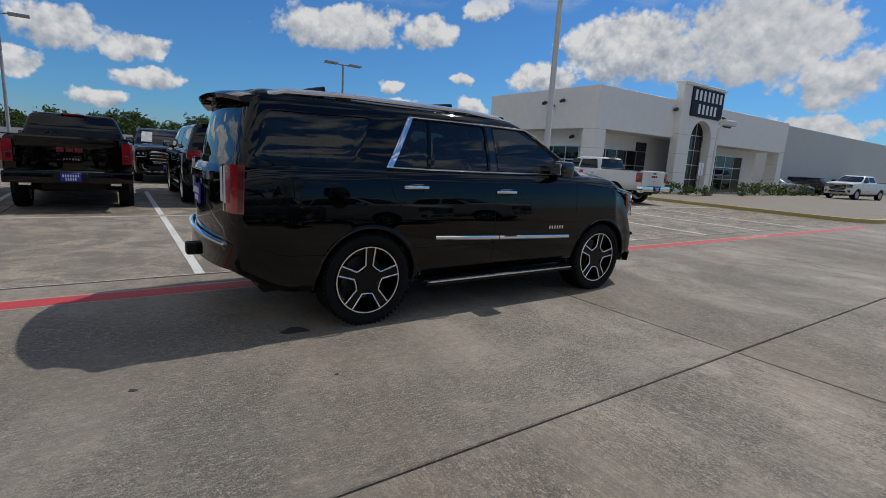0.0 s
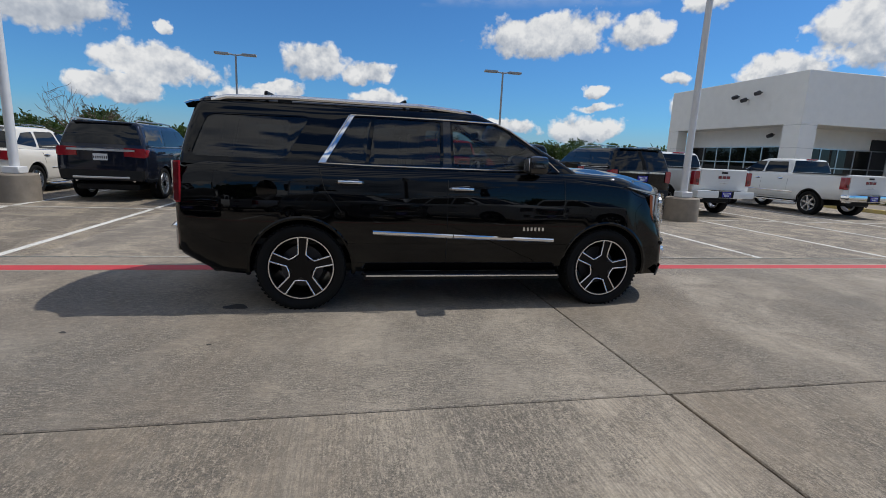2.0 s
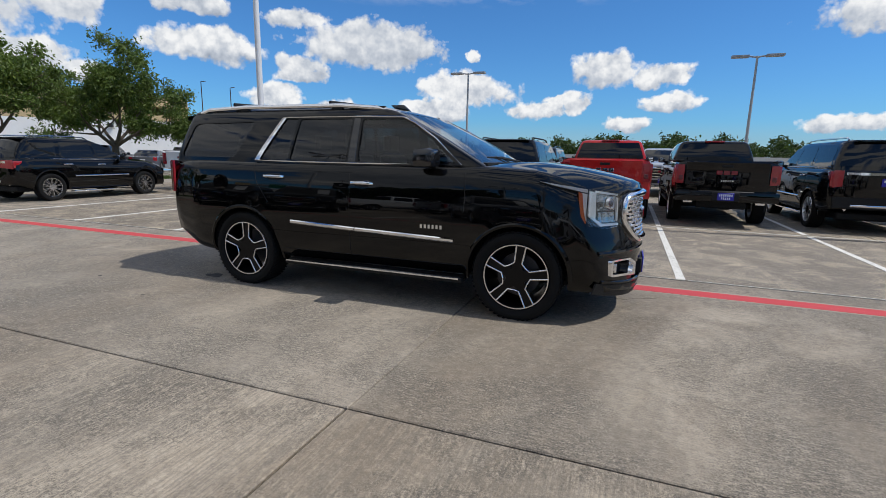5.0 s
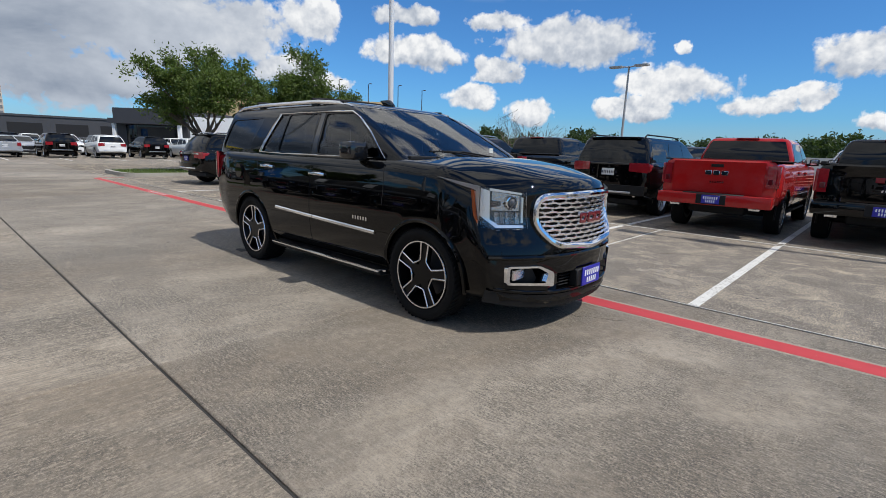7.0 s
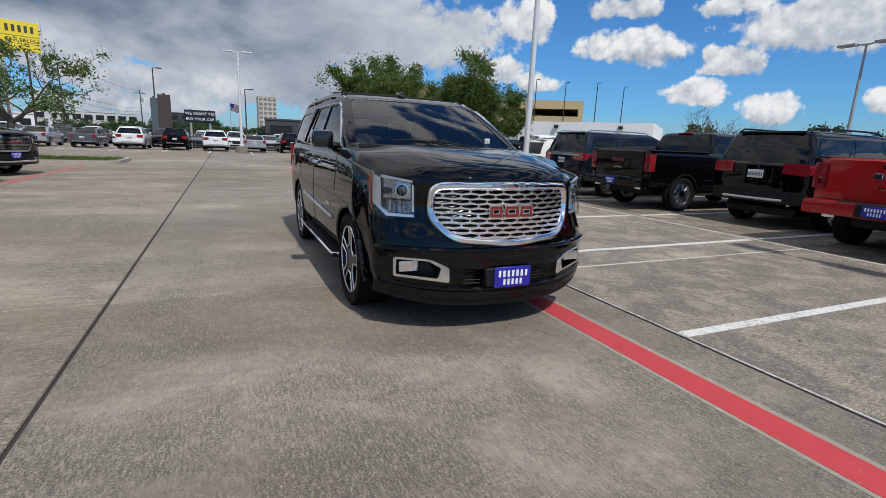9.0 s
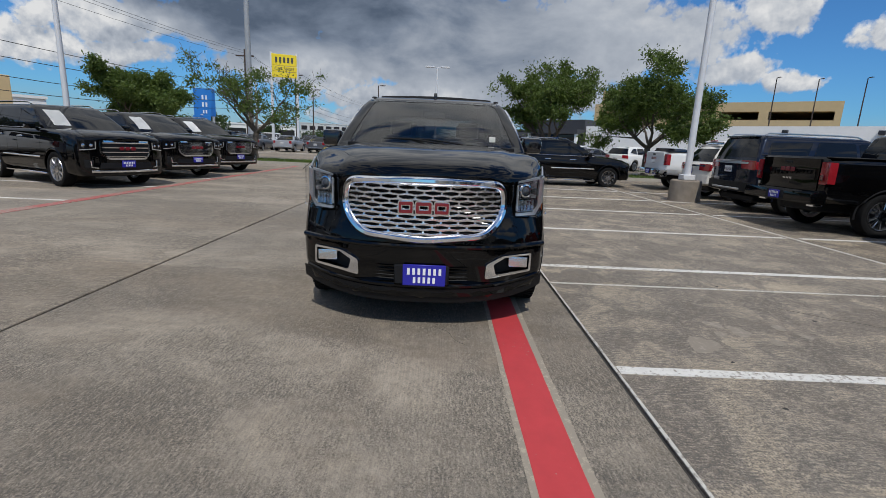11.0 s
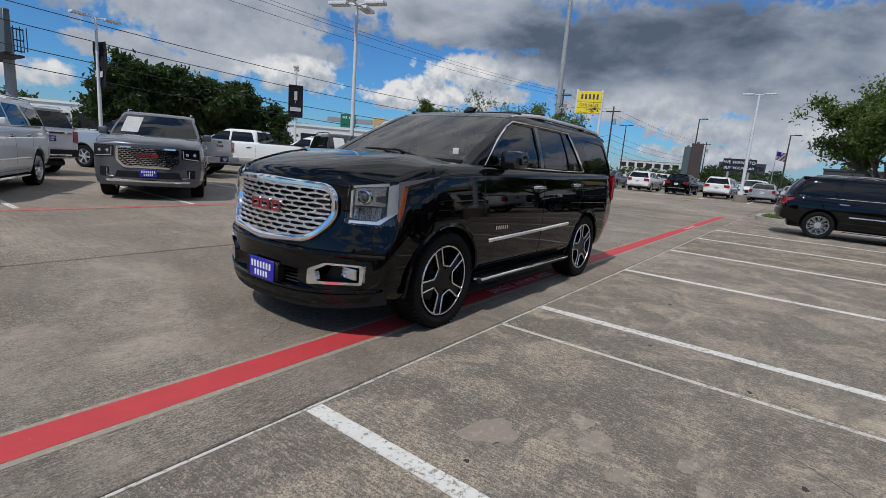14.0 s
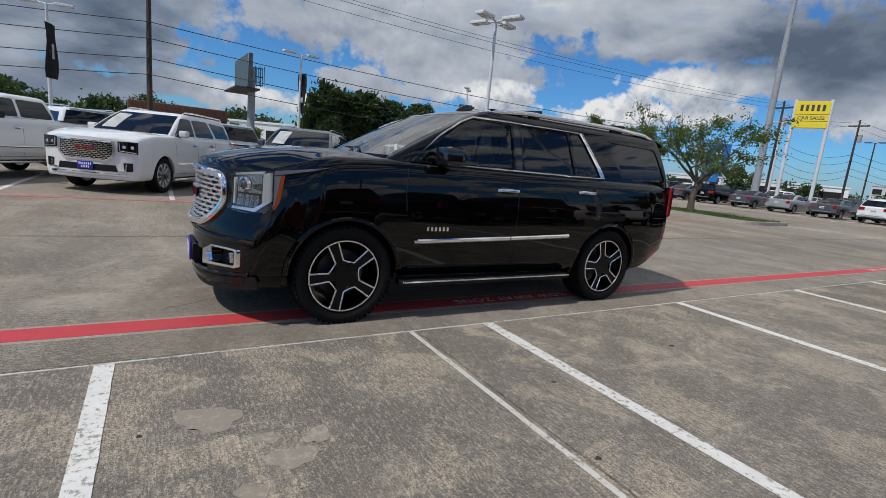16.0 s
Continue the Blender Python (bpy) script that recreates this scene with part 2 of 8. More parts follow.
def concrete_material(name, base, warm, wear=0.0, mottle=0.0, broomed="y", stroke=0.34):
    """Broomed, weathered concrete paving: stains, worn aggregate, fine pits."""
    m = bpy.data.materials.new(name)
    m.use_nodes = True
    n = Nodes(m.node_tree)
    pos = n.add("ShaderNodeNewGeometry").outputs["Position"]
    rnd = n.add("ShaderNodeObjectInfo").outputs["Random"]
    stretched = n.add("ShaderNodeMapping", {"Vector": pos, "Scale": (1.0, 0.35, 1.0)}).outputs[0]
    long_way = (1.0, 0.04, 1.0) if broomed == "y" else (0.04, 1.0, 1.0)
    broom = n.noise(n.add("ShaderNodeMapping", {"Vector": pos, "Scale": long_way}).outputs[0], 70.0, 4.0, 0.65)
    large = n.noise(stretched, 0.5, 6.0, 0.62, 0.6)
    blot = n.noise(pos, 1.9, 8.0, 0.70, 0.6)
    fine = n.noise(pos, 16.0, 9.0, 0.78)
    speck = n.noise(n.vec("ADD", pos, (3.7, 8.1, 0.0)), 85.0, 4.0, 0.75)
    cell = n.add("ShaderNodeTexVoronoi", {"Vector": pos, "Scale": 120.0}).outputs["Color"]
    grit = n.add("ShaderNodeSeparateColor", {0: cell}).outputs[0]
    # where the paste has worn away the dark aggregate shows
    worn = n.ramp(n.noise(n.vec("ADD", pos, (7.1, 3.3, 0)), 0.8, 8.0, 0.72, 0.5), [(0.46 - wear, 0.0), (0.60 - wear, 1.0)])
    grime = n.noise(n.vec("ADD", stretched, (11.0, 5.0, 0.0)), 0.28, 7.0, 0.66, 0.9)
    c = n.mix(n.ramp(large, [(0.36, 0.0), (0.64, 1.0)]), [v * 0.68 for v in base], [v * 1.10 for v in warm])
    c = n.mix(n.math("MULTIPLY", n.ramp(grime, [(0.46, 0.0), (0.62, 1.0)]), 0.72), c, [base[0] * 0.60, base[1] * 0.50, base[2] * 0.40])
    c = n.mix(n.math("MULTIPLY", n.ramp(blot, [(0.50, 0.0), (0.66 - 0.2 * mottle, 1.0)]), 0.50 + mottle), c, [base[0] * 0.66, base[1] * 0.60, base[2] * 0.54])
    c = n.mix(n.math("MULTIPLY", n.ramp(blot, [(0.30 + 0.3 * mottle, 1.0), (0.44 + 0.1 * mottle, 0.0)]), 0.40 + mottle), c, [warm[0] * 1.32, warm[1] * 1.28, warm[2] * 1.18])
    c = n.mix(n.math("MULTIPLY", n.ramp(fine, [(0.50, 0.0), (0.62, 1.0)]), 0.24), c, [v * 1.5 for v in warm])
    c = n.mix(n.math("MULTIPLY", n.ramp(fine, [(0.39, 1.0), (0.49, 0.0)]), 0.27), c, [v * 0.45 for v in base])
    c = n.mix(n.math("MULTIPLY", n.ramp(broom, [(0.42, 1.0), (0.56, 0.0)]), stroke), c, [v * 0.5 for v in base])
    c = n.mix(n.math("MULTIPLY", n.ramp(speck, [(0.42, 1.0), (0.48, 0.0)]), n.math("MULTIPLY_ADD", worn, 0.65, 0.22)), c, [v * 0.22 for v in base])
    c = n.mix(n.math("MULTIPLY", n.ramp(speck, [(0.55, 0.0), (0.61, 1.0)]), n.math("MULTIPLY_ADD", worn, 0.42, 0.10)), c, [v * 1.6 for v in warm])
    c = n.mix(n.math("MULTIPLY", worn, n.math("MULTIPLY", grit, 0.60)), c, [v * 0.36 for v in base])
    fleck = n.noise(n.add("ShaderNodeMapping", {"Vector": pos, "Scale": (1.0, 0.30, 1.0) if broomed == "y" else (0.30, 1.0, 1.0)}).outputs[0], 60.0, 5.0, 0.72)
    c = n.mix(n.math("MULTIPLY", n.ramp(fleck, [(0.40, 1.0), (0.47, 0.0)]), n.math("MULTIPLY_ADD", worn, 0.55, 0.16)), c, [v * 0.40 for v in base])
    c = n.mix(n.math("MULTIPLY", n.ramp(fleck, [(0.54, 0.0), (0.62, 1.0)]), n.math("MULTIPLY_ADD", worn, 0.34, 0.07)), c, [v * 1.5 for v in warm])
    c = n.mix(0.12, c, n.ramp(rnd, [(0.0, 0.10), (1.0, 0.48)]))
    h = n.math("ADD", n.math("MULTIPLY", broom, 0.45), n.math("ADD", n.math("MULTIPLY", fine, 0.8), n.math("MULTIPLY", speck, n.math("MULTIPLY_ADD", worn, 0.7, 0.3))))
    bump = n.add("ShaderNodeBump", {"Height": h, "Strength": 0.9, "Distance": 0.009}).outputs[0]
    s = n.add("ShaderNodeBsdfPrincipled", {"Base Color": c, "Roughness": n.math("MULTIPLY_ADD", blot, 0.25, 0.62), "Specular IOR Level": 0.3, "Normal": bump})
    n.add("ShaderNodeOutputMaterial", {0: s.outputs[0]})
    return m


def marking_material(name, colour, under, wear):
    """Road paint that has worn off in flecks down to the concrete."""
    m = bpy.data.materials.new(name)
    m.use_nodes = True
    n = Nodes(m.node_tree)
    pos = n.add("ShaderNodeNewGeometry").outputs["Position"]
    f = n.noise(pos, 26.0, 6.0, 0.75)
    big = n.noise(pos, 1.7, 3.0, 0.6)
    gone = n.ramp(n.math("ADD", f, n.math("MULTIPLY", big, 0.35)), [(wear, 1.0), (wear + 0.08, 0.0)])
    tone = n.mix(n.noise(pos, 7.0, 5.0, 0.6), [c * 0.78 for c in colour], [min(1, c * 1.12) for c in colour])
    c = n.mix(gone, tone, under)
    bump = n.add("ShaderNodeBump", {"Height": f, "Strength": 0.3, "Distance": 0.003}).outputs[0]
    s = n.add("ShaderNodeBsdfPrincipled", {"Base Color": c, "Roughness": 0.65, "Normal": bump})
    n.add("ShaderNodeOutputMaterial", {0: s.outputs[0]})
    return m


def leaf_material(name, dark, light):
    m = bpy.data.materials.new(name)
    m.use_nodes = True
    n = Nodes(m.node_tree)
    geo = n.add("ShaderNodeNewGeometry")
    big = n.noise(geo.outputs["Position"], 0.7, 3.0, 0.6)
    f = n.math("MULTIPLY_ADD", geo.outputs["Random Per Island"], 0.6, n.math("MULTIPLY", big, 0.4))
    c = n.mix(f, dark, light)
    s = n.add("ShaderNodeBsdfPrincipled", {"Base Color": c, "Roughness": 0.5, "Specular IOR Level": 0.35})
    t = n.add("ShaderNodeBsdfTranslucent", {0: n.mix(0.5, c, (0.16, 0.26, 0.03))})
    b = n.add("ShaderNodeMixShader", {0: 0.28, 1: s.outputs[0], 2: t.outputs[0]})
    n.add("ShaderNodeOutputMaterial", {0: b.outputs[0]})
    return m


CONCRETE = concrete_material("concrete", (0.300, 0.257, 0.200), (0.410, 0.343, 0.260), stroke=0.46)
CONCRETE_LANE = concrete_material("lane_concrete", (0.272, 0.236, 0.188), (0.375, 0.318, 0.246), 0.02, 0.0, "x", 0.20)
CONCRETE_BAY = concrete_material("oily_bay_concrete", (0.228, 0.191, 0.145), (0.420, 0.348, 0.258), 0.12, 0.44)
CONCRETE_BASE = material("cast_concrete", (0.22, 0.185, 0.145), 0.85, vary=0.3, grain=6, bump=0.4)
JOINT = material("joint_sealant", (0.035, 0.032, 0.03), 0.8, vary=0.4, grain=20)
JOINT_PALE = material("pale_sealant", (0.42, 0.39, 0.34), 0.8, vary=0.35, grain=30)
RED_LINE = marking_material("red_marking", (0.50, 0.045, 0.05), (0.30, 0.22, 0.18), 0.44)
RED_WORN = marking_material("worn_red_marking", (0.42, 0.09, 0.08), (0.30, 0.26, 0.21), 0.60)
WHITE_LINE = marking_material("white_marking", (0.68, 0.66, 0.61), (0.27, 0.24, 0.20), 0.56)
WHITE_GHOST = marking_material("pale_paint_ghost", (0.42, 0.36, 0.27), (0.29, 0.25, 0.195), 0.70)
WHITE_THIN = marking_material("faint_white_marking", (0.58, 0.55, 0.49), (0.27, 0.24, 0.20), 0.57)
MORTAR = marking_material("pale_mortar", (0.345, 0.298, 0.236), (0.25, 0.212, 0.165), 0.68)
YELLOW_KERB = marking_material("yellow_kerb_paint", (0.52, 0.40, 0.13), (0.33, 0.28, 0.2), 0.55)
KERB = material("kerb_concrete", (0.36, 0.33, 0.28), 0.85, vary=0.3, grain=5, bump=0.4)
GRASS = material("grass", (0.075, 0.105, 0.03), 0.9, vary=0.45, grain=9, bump=0.6)
FAR_GROUND = material("far_ground", (0.20, 0.20, 0.165), 0.9, vary=0.3, grain=0.6)

BLACK_PAINT = paint_material("black_paint", (0.0012, 0.0012, 0.0013), dust=0.002, coat_ior=1.41)
BLACK_PAINT_B = paint_material("dusty_black_paint", (0.0015, 0.0015, 0.0017), dust=0.003, coat_ior=1.44)
WHITE_PAINT = paint_material("white_paint", (0.72, 0.72, 0.70), dust=0.06)
PEARL_PAINT = paint_material("pearl_white_paint", (0.66, 0.63, 0.57), dust=0.06)
RED_PAINT = paint_material("red_paint", (0.36, 0.012, 0.012), dust=0.04)
BLUE_PAINT = paint_material("dark_blue_paint", (0.008, 0.011, 0.021), metal=0.3, dust=0.015)
GREY_PAINT = paint_material("grey_paint", (0.11, 0.115, 0.13), metal=0.5, dust=0.05)
SILVER_PAINT = paint_material("silver_paint", (0.42, 0.43, 0.45), metal=0.5, dust=0.05)
CHROME = material("chrome", (0.82, 0.83, 0.85), 0.07, metal=1.0)
SATIN = material("satin_aluminium", (0.62, 0.63, 0.65), 0.28, metal=1.0)
GRILLE_BRIGHT = material("bright_grille", (0.92, 0.92, 0.93), 0.22, metal=1.0)
MACHINED = material("machined_alloy", (0.78, 0.78, 0.79), 0.24, metal=1.0)
GLOSS_BLACK = material("gloss_black", (0.006, 0.006, 0.007), 0.08, coat=0.6)
PLASTIC = material("black_plastic", (0.006, 0.006, 0.0065), 0.6, spec=0.3, vary=0.3, grain=30, bump=0.15, bump_scale=300)
RUBBER = material("tyre_rubber", (0.006, 0.006, 0.006), 0.8, spec=0.2, vary=0.35, grain=25, bump=0.3, bump_scale=120)
WHEEL_BLACK = material("wheel_black", (0.0025, 0.0025, 0.003), 0.3, spec=0.25)
SEAM = material("panel_gap", (0.004, 0.004, 0.004), 0.9)
LEATHER = material("dark_leather", (0.045, 0.042, 0.038), 0.5, vary=0.3, grain=25, bump=0.2, bump_scale=200)
CABIN = material("cabin_trim", (0.035, 0.034, 0.032), 0.75, vary=0.2)
HEADLINER = material("headliner", (0.12, 0.115, 0.105), 0.9, vary=0.1)
GLASS_DARK = glass_material("privacy_glass", (0.16, 0.17, 0.18), 0.5)
GLASS_SIDE = glass_material("front_side_glass", (0.42, 0.45, 0.45), 0.95)
GLASS_SCREEN = glass_material("windscreen_glass", (0.80, 0.86, 0.84), 1.0, 1.62)
GLASS_PARKED = glass_material("parked_car_glass", (0.3, 0.3, 0.3), 0.0, 1.43)
LAMP_CLEAR = glass_material("lamp_cover", (0.92, 0.94, 0.95), 1.0)
REFLECTOR = material("lamp_reflector", (0.80, 0.81, 0.83), 0.16, metal=1.0, bump=0.25, bump_scale=90)
LAMP_SHADE = material("lamp_upper_reflector", (0.55, 0.56, 0.58), 0.18, metal=1.0, bump=0.25, bump_scale=60)
LAMP_DARK = material("lamp_dark", (0.10, 0.105, 0.11), 0.25, metal=0.8)
PROJECTOR = material("projector_lens", (0.05, 0.055, 0.065), 0.03, metal=0.0, coat=1.0)
LAMP_BODY = material("lamp_body", (0.10, 0.105, 0.11), 0.25, metal=1.0, bump=0.3, bump_scale=120)
LAMP_PIPE = material("lamp_light_pipe", (0.78, 0.80, 0.82), 0.28, metal=0.85, coat=0.5)
LAMP_WHITE = material("lamp_white", (0.74, 0.76, 0.78), 0.2, coat=0.6)
LAMP_RED = material("tail_lamp_red", (0.27, 0.012, 0.018), 0.10, coat=1.0, vary=0.25, grain=40)
LAMP_DARKRED = material("tail_lamp_dark_red", (0.10, 0.006, 0.010), 0.10, coat=1.0)
AMBER = material("amber_marker", (0.30, 0.07, 0.02), 0.15, coat=0.7)
EMBLEM_RED = material("emblem_red", (0.17, 0.010, 0.016), 0.18, coat=0.8)
PLATE_BLUE = material("plate_blue", (0.020, 0.018, 0.30), 0.45)
PLATE_WHITE = material("plate_white", (0.62, 0.62, 0.62), 0.5)
PAPER = material("white_paper", (0.75, 0.75, 0.73), 0.8)
BAR_WHITE = material("white_lettering", (0.78, 0.78, 0.78), 0.5)
BAR_DARK = material("dark_lettering", (0.05, 0.05, 0.055), 0.5)

STUCCO = material("white_stucco", (0.80, 0.79, 0.76), 0.85, vary=0.06, grain=2.5, bump=0.25, bump_scale=30)
STUCCO_GREY = material("grey_stucco", (0.55, 0.55, 0.53), 0.85, vary=0.06, grain=2.0, bump=0.2)
SAND_WALL = material("sand_wall", (0.50, 0.44, 0.37), 0.85, vary=0.1, grain=1.0)
DIM_OPEN = material("dim_window", (0.16, 0.16, 0.165), 0.6)
TAN_WALL = material("tan_wall", (0.50, 0.37, 0.20), 0.85, vary=0.1, grain=1.0)
DARK_OPEN = material("dark_opening", (0.012, 0.012, 0.014), 0.9)
STEEL_GREEN = material("grey_green_panel", (0.075, 0.095, 0.10), 0.5, vary=0.15)
DARK_CLAD = material("dark_cladding", (0.045, 0.045, 0.05), 0.6, vary=0.2)
RUST_ROOF = material("rust_roof", (0.17, 0.075, 0.045), 0.75, vary=0.3, grain=4)
BROWN_CLAD = material("brown_cladding", (0.055, 0.038, 0.03), 0.55, vary=0.2)
GLASS_SHOP = glass_material("shop_glass", (0.3, 0.3, 0.3), 0.0)
ALU_DARK = material("dark_frame", (0.05, 0.05, 0.055), 0.4, metal=0.5)
SIGN_BLACK = material("sign_black", (0.010, 0.013, 0.024), 0.6, spec=0.3)
SIGN_YELLOW = material("sign_yellow", (0.82, 0.62, 0.02), 0.35, coat=0.3)
SIGN_BLUE = material("sign_blue", (0.02, 0.18, 0.55), 0.35, coat=0.3)
SIGN_GREEN = material("sign_green", (0.008, 0.16, 0.09), 0.4)
POLE_WHITE = material("pole_white", (0.62, 0.62, 0.62), 0.45, vary=0.08, grain=6)
POLE_GREY = material("pole_grey", (0.30, 0.31, 0.32), 0.5, vary=0.15, grain=4)
POLE_WOOD = material("utility_wood", (0.055, 0.038, 0.03), 0.85, vary=0.4, grain=5, bump=0.4)
WIRE = material("wire", (0.02, 0.02, 0.022), 0.7)
BANNER = material("banner_cloth", (0.016, 0.016, 0.020), 0.8, vary=0.3)
BARK = material("bark", (0.11, 0.085, 0.065), 0.9, vary=0.4, grain=10, bump=0.7, bump_scale=30)
LEAF = leaf_material("leaves", (0.026, 0.052, 0.010), (0.150, 0.205, 0.040))
LEAF_DARK = leaf_material("dark_leaves", (0.012, 0.026, 0.008), (0.040, 0.070, 0.020))
LEAF_FAR = leaf_material("far_leaves", (0.014, 0.030, 0.009), (0.044, 0.074, 0.022))
HEDGE = leaf_material("hedge_leaves", (0.016, 0.032, 0.008), (0.05, 0.085, 0.02))

# ---- small builders ----


def finish(bm, name, mat, smooth=38.0):
    me = bpy.data.meshes.new(name)
    bm.to_mesh(me)
    bm.free()
    for mt in mat if isinstance(mat, (list, tuple)) else [mat]:
        me.materials.append(mt)
    if smooth:
        me.shade_smooth()
        me.set_sharp_from_angle(angle=radians(smooth))
    return me


def part(name, bm, mat, parent=None, label="", smooth=38.0):
    """One mesh object under a thing or a part."""
    ob = new(name, finish(bm, name, mat, smooth) if isinstance(bm, bmesh.types.BMesh) else bm)
    ob.parent = parent
    return tagged(ob, label)


def thing(name, label, category, m=None, group="", kind=""):
    ob = new(name)
    ob.empty_display_size = 0.2
    if m is not None:
        ob.matrix_basis = m
    return tagged(ob, label, category, group, kind)


def box(bm, lo, hi, bevel=0.0, seg=1):
    c = [(a + b) / 2 for a, b in zip(lo, hi)]
    s = [abs(b - a) for a, b in zip(lo, hi)]
    r = bmesh.ops.create_cube(bm, size=1.0, matrix=Matrix.LocRotScale(c, None, s))
    if bevel:
        es = list({e for v in r["verts"] for e in v.link_edges})
        bmesh.ops.bevel(bm, geom=es, offset=bevel, segments=seg, affect="EDGES", profile=0.7)
    return bm


def B(lo, hi, bevel=0.0, seg=1):
    return box(bmesh.new(), lo, hi, bevel, seg)


def cyl(bm, a, b, r0, r1=None, n=16, caps=True):
    a, b = Vector(a), Vector(b)
    q = (b - a).to_track_quat("Z", "Y").to_matrix().to_4x4()
    bmesh.ops.create_cone(bm, cap_ends=caps, segments=n, radius1=r0, radius2=r0 if r1 is None else r1, depth=(b - a).length, matrix=Matrix.Translation((a + b) / 2) @ q)
    return bm


def tube(bm, pts, r, closed=False, n=6, flat=None):
    """A tube along points. flat: a second radius along the frame's other axis."""
    pts = [Vector(p) for p in pts]
    k, rings = len(pts), []
    side = None
    for i in range(k):
        a = pts[i - 1] if i or closed else pts[0]
        b = pts[(i + 1) % k] if i < k - 1 or closed else pts[-1]
        d = (b - a).normalized() if (b - a).length > 1e-9 else Vector((1, 0, 0))
        ref = side if side is not None else (Vector((0, 0, 1)) if abs(d.z) < 0.9 else Vector((0, 1, 0)))
        u = (ref - d * ref.dot(d)).normalized()
        v = d.cross(u)
        side = u
        rr = r[i] if isinstance(r, (list, tuple)) else r
        r2 = rr if flat is None else flat
        rings.append([bm.verts.new(pts[i] + u * rr * math.cos(2 * math.pi * j / n) + v * r2 * math.sin(2 * math.pi * j / n)) for j in range(n)])
    for i in range(k if closed else k - 1):
        p, q = rings[i], rings[(i + 1) % k]
        for j in range(n):
            bm.faces.new((p[j], p[(j + 1) % n], q[(j + 1) % n], q[j]))
    if not closed:
        bm.faces.new(rings[0][::-1]), bm.faces.new(rings[-1])
    return bm


def lathe(bm, profile, m=Matrix(), n=32, closed=False):
    """Revolve (radius, height) points about the local z axis."""
    rings = [[bm.verts.new(m @ Vector((r * math.cos(2 * math.pi * j / n), r * math.sin(2 * math.pi * j / n), h))) for j in range(n)] for r, h in profile]
    for i in range(len(rings) - (0 if closed else 1)):
        p, q = rings[i], rings[(i + 1) % len(rings)]
        for j in range(n):
            bm.faces.new((p[j], p[(j + 1) % n], q[(j + 1) % n], q[j]))
    return bm


def prism(bm, poly, m, depth):
    """A polygon in the local xy plane, pushed along local z by depth."""
    a = [bm.verts.new(m @ Vector((x, y, 0))) for x, y in poly]
    b = [bm.verts.new(m @ Vector((x, y, depth))) for x, y in poly]
    k = len(poly)
    bm.faces.new(a[::-1]), bm.faces.new(b)
    for i in range(k):
        bm.faces.new((a[i], a[(i + 1) % k], b[(i + 1) % k], b[i]))
    return bm


def ring_prism(bm, outer, inner, place, depth):
    """A frame between two outlines of the same count; place maps (u, v, w) to space."""
    k = len(outer)
    va = [[bm.verts.new(place(u, v, w)) for u, v in pl] for pl in (outer, inner) for w in (0.0, depth)]
    o0, o1, i0, i1 = va
    for j in range(k):
        q = (j + 1) % k
        for f in ((o0[j], o0[q], o1[q], o1[j]), (o1[j], o1[q], i1[q], i1[j]), (i1[j], i1[q], i0[q], i0[j]), (i0[j], i0[q], o0[q], o0[j])):
            bm.faces.new(f)
    return bm


def lerp_table(x, table):
    """Smooth value at x of a table of (x, value), sorted."""
    if x <= table[0][0]:
        return table[0][1]
    for (x0, a), (x1, b) in zip(table, table[1:]):
        if x <= x1:
            return a + (b - a) * (x - x0) / (x1 - x0)
    return table[-1][1]


def smoothstep(a, b, x):
    t = max(0.0, min(1.0, (x - a) / (b - a)))
    return t * t * (3 - 2 * t)


def boolean(bm, cutters):
    """bm minus each closed cutter."""
    me = bpy.data.meshes.new("cut")
    bmesh.ops.recalc_face_normals(bm, faces=bm.faces)
    bm.to_mesh(me)
    bm.free()
    ob, extra = new("cut", me), []
    for c in cutters:
        bmesh.ops.recalc_face_normals(c, faces=c.faces)
        cm = bpy.data.meshes.new("cutter")
        c.to_mesh(cm)
        c.free()
        co = new("cutter", cm)
        md = ob.modifiers.new("cut", "BOOLEAN")
        md.operation, md.object, md.solver = "DIFFERENCE", co, "EXACT"
        extra.append(co)
    out = bmesh.new()
    dg = bpy.context.evaluated_depsgraph_get()
    ev = ob.evaluated_get(dg)
    out.from_mesh(ev.to_mesh())
    ev.to_mesh_clear()
    for o in [ob, *extra]:
        m = o.data
        bpy.data.objects.remove(o)
        bpy.data.meshes.remove(m)
    return out


# ---- vehicles ----


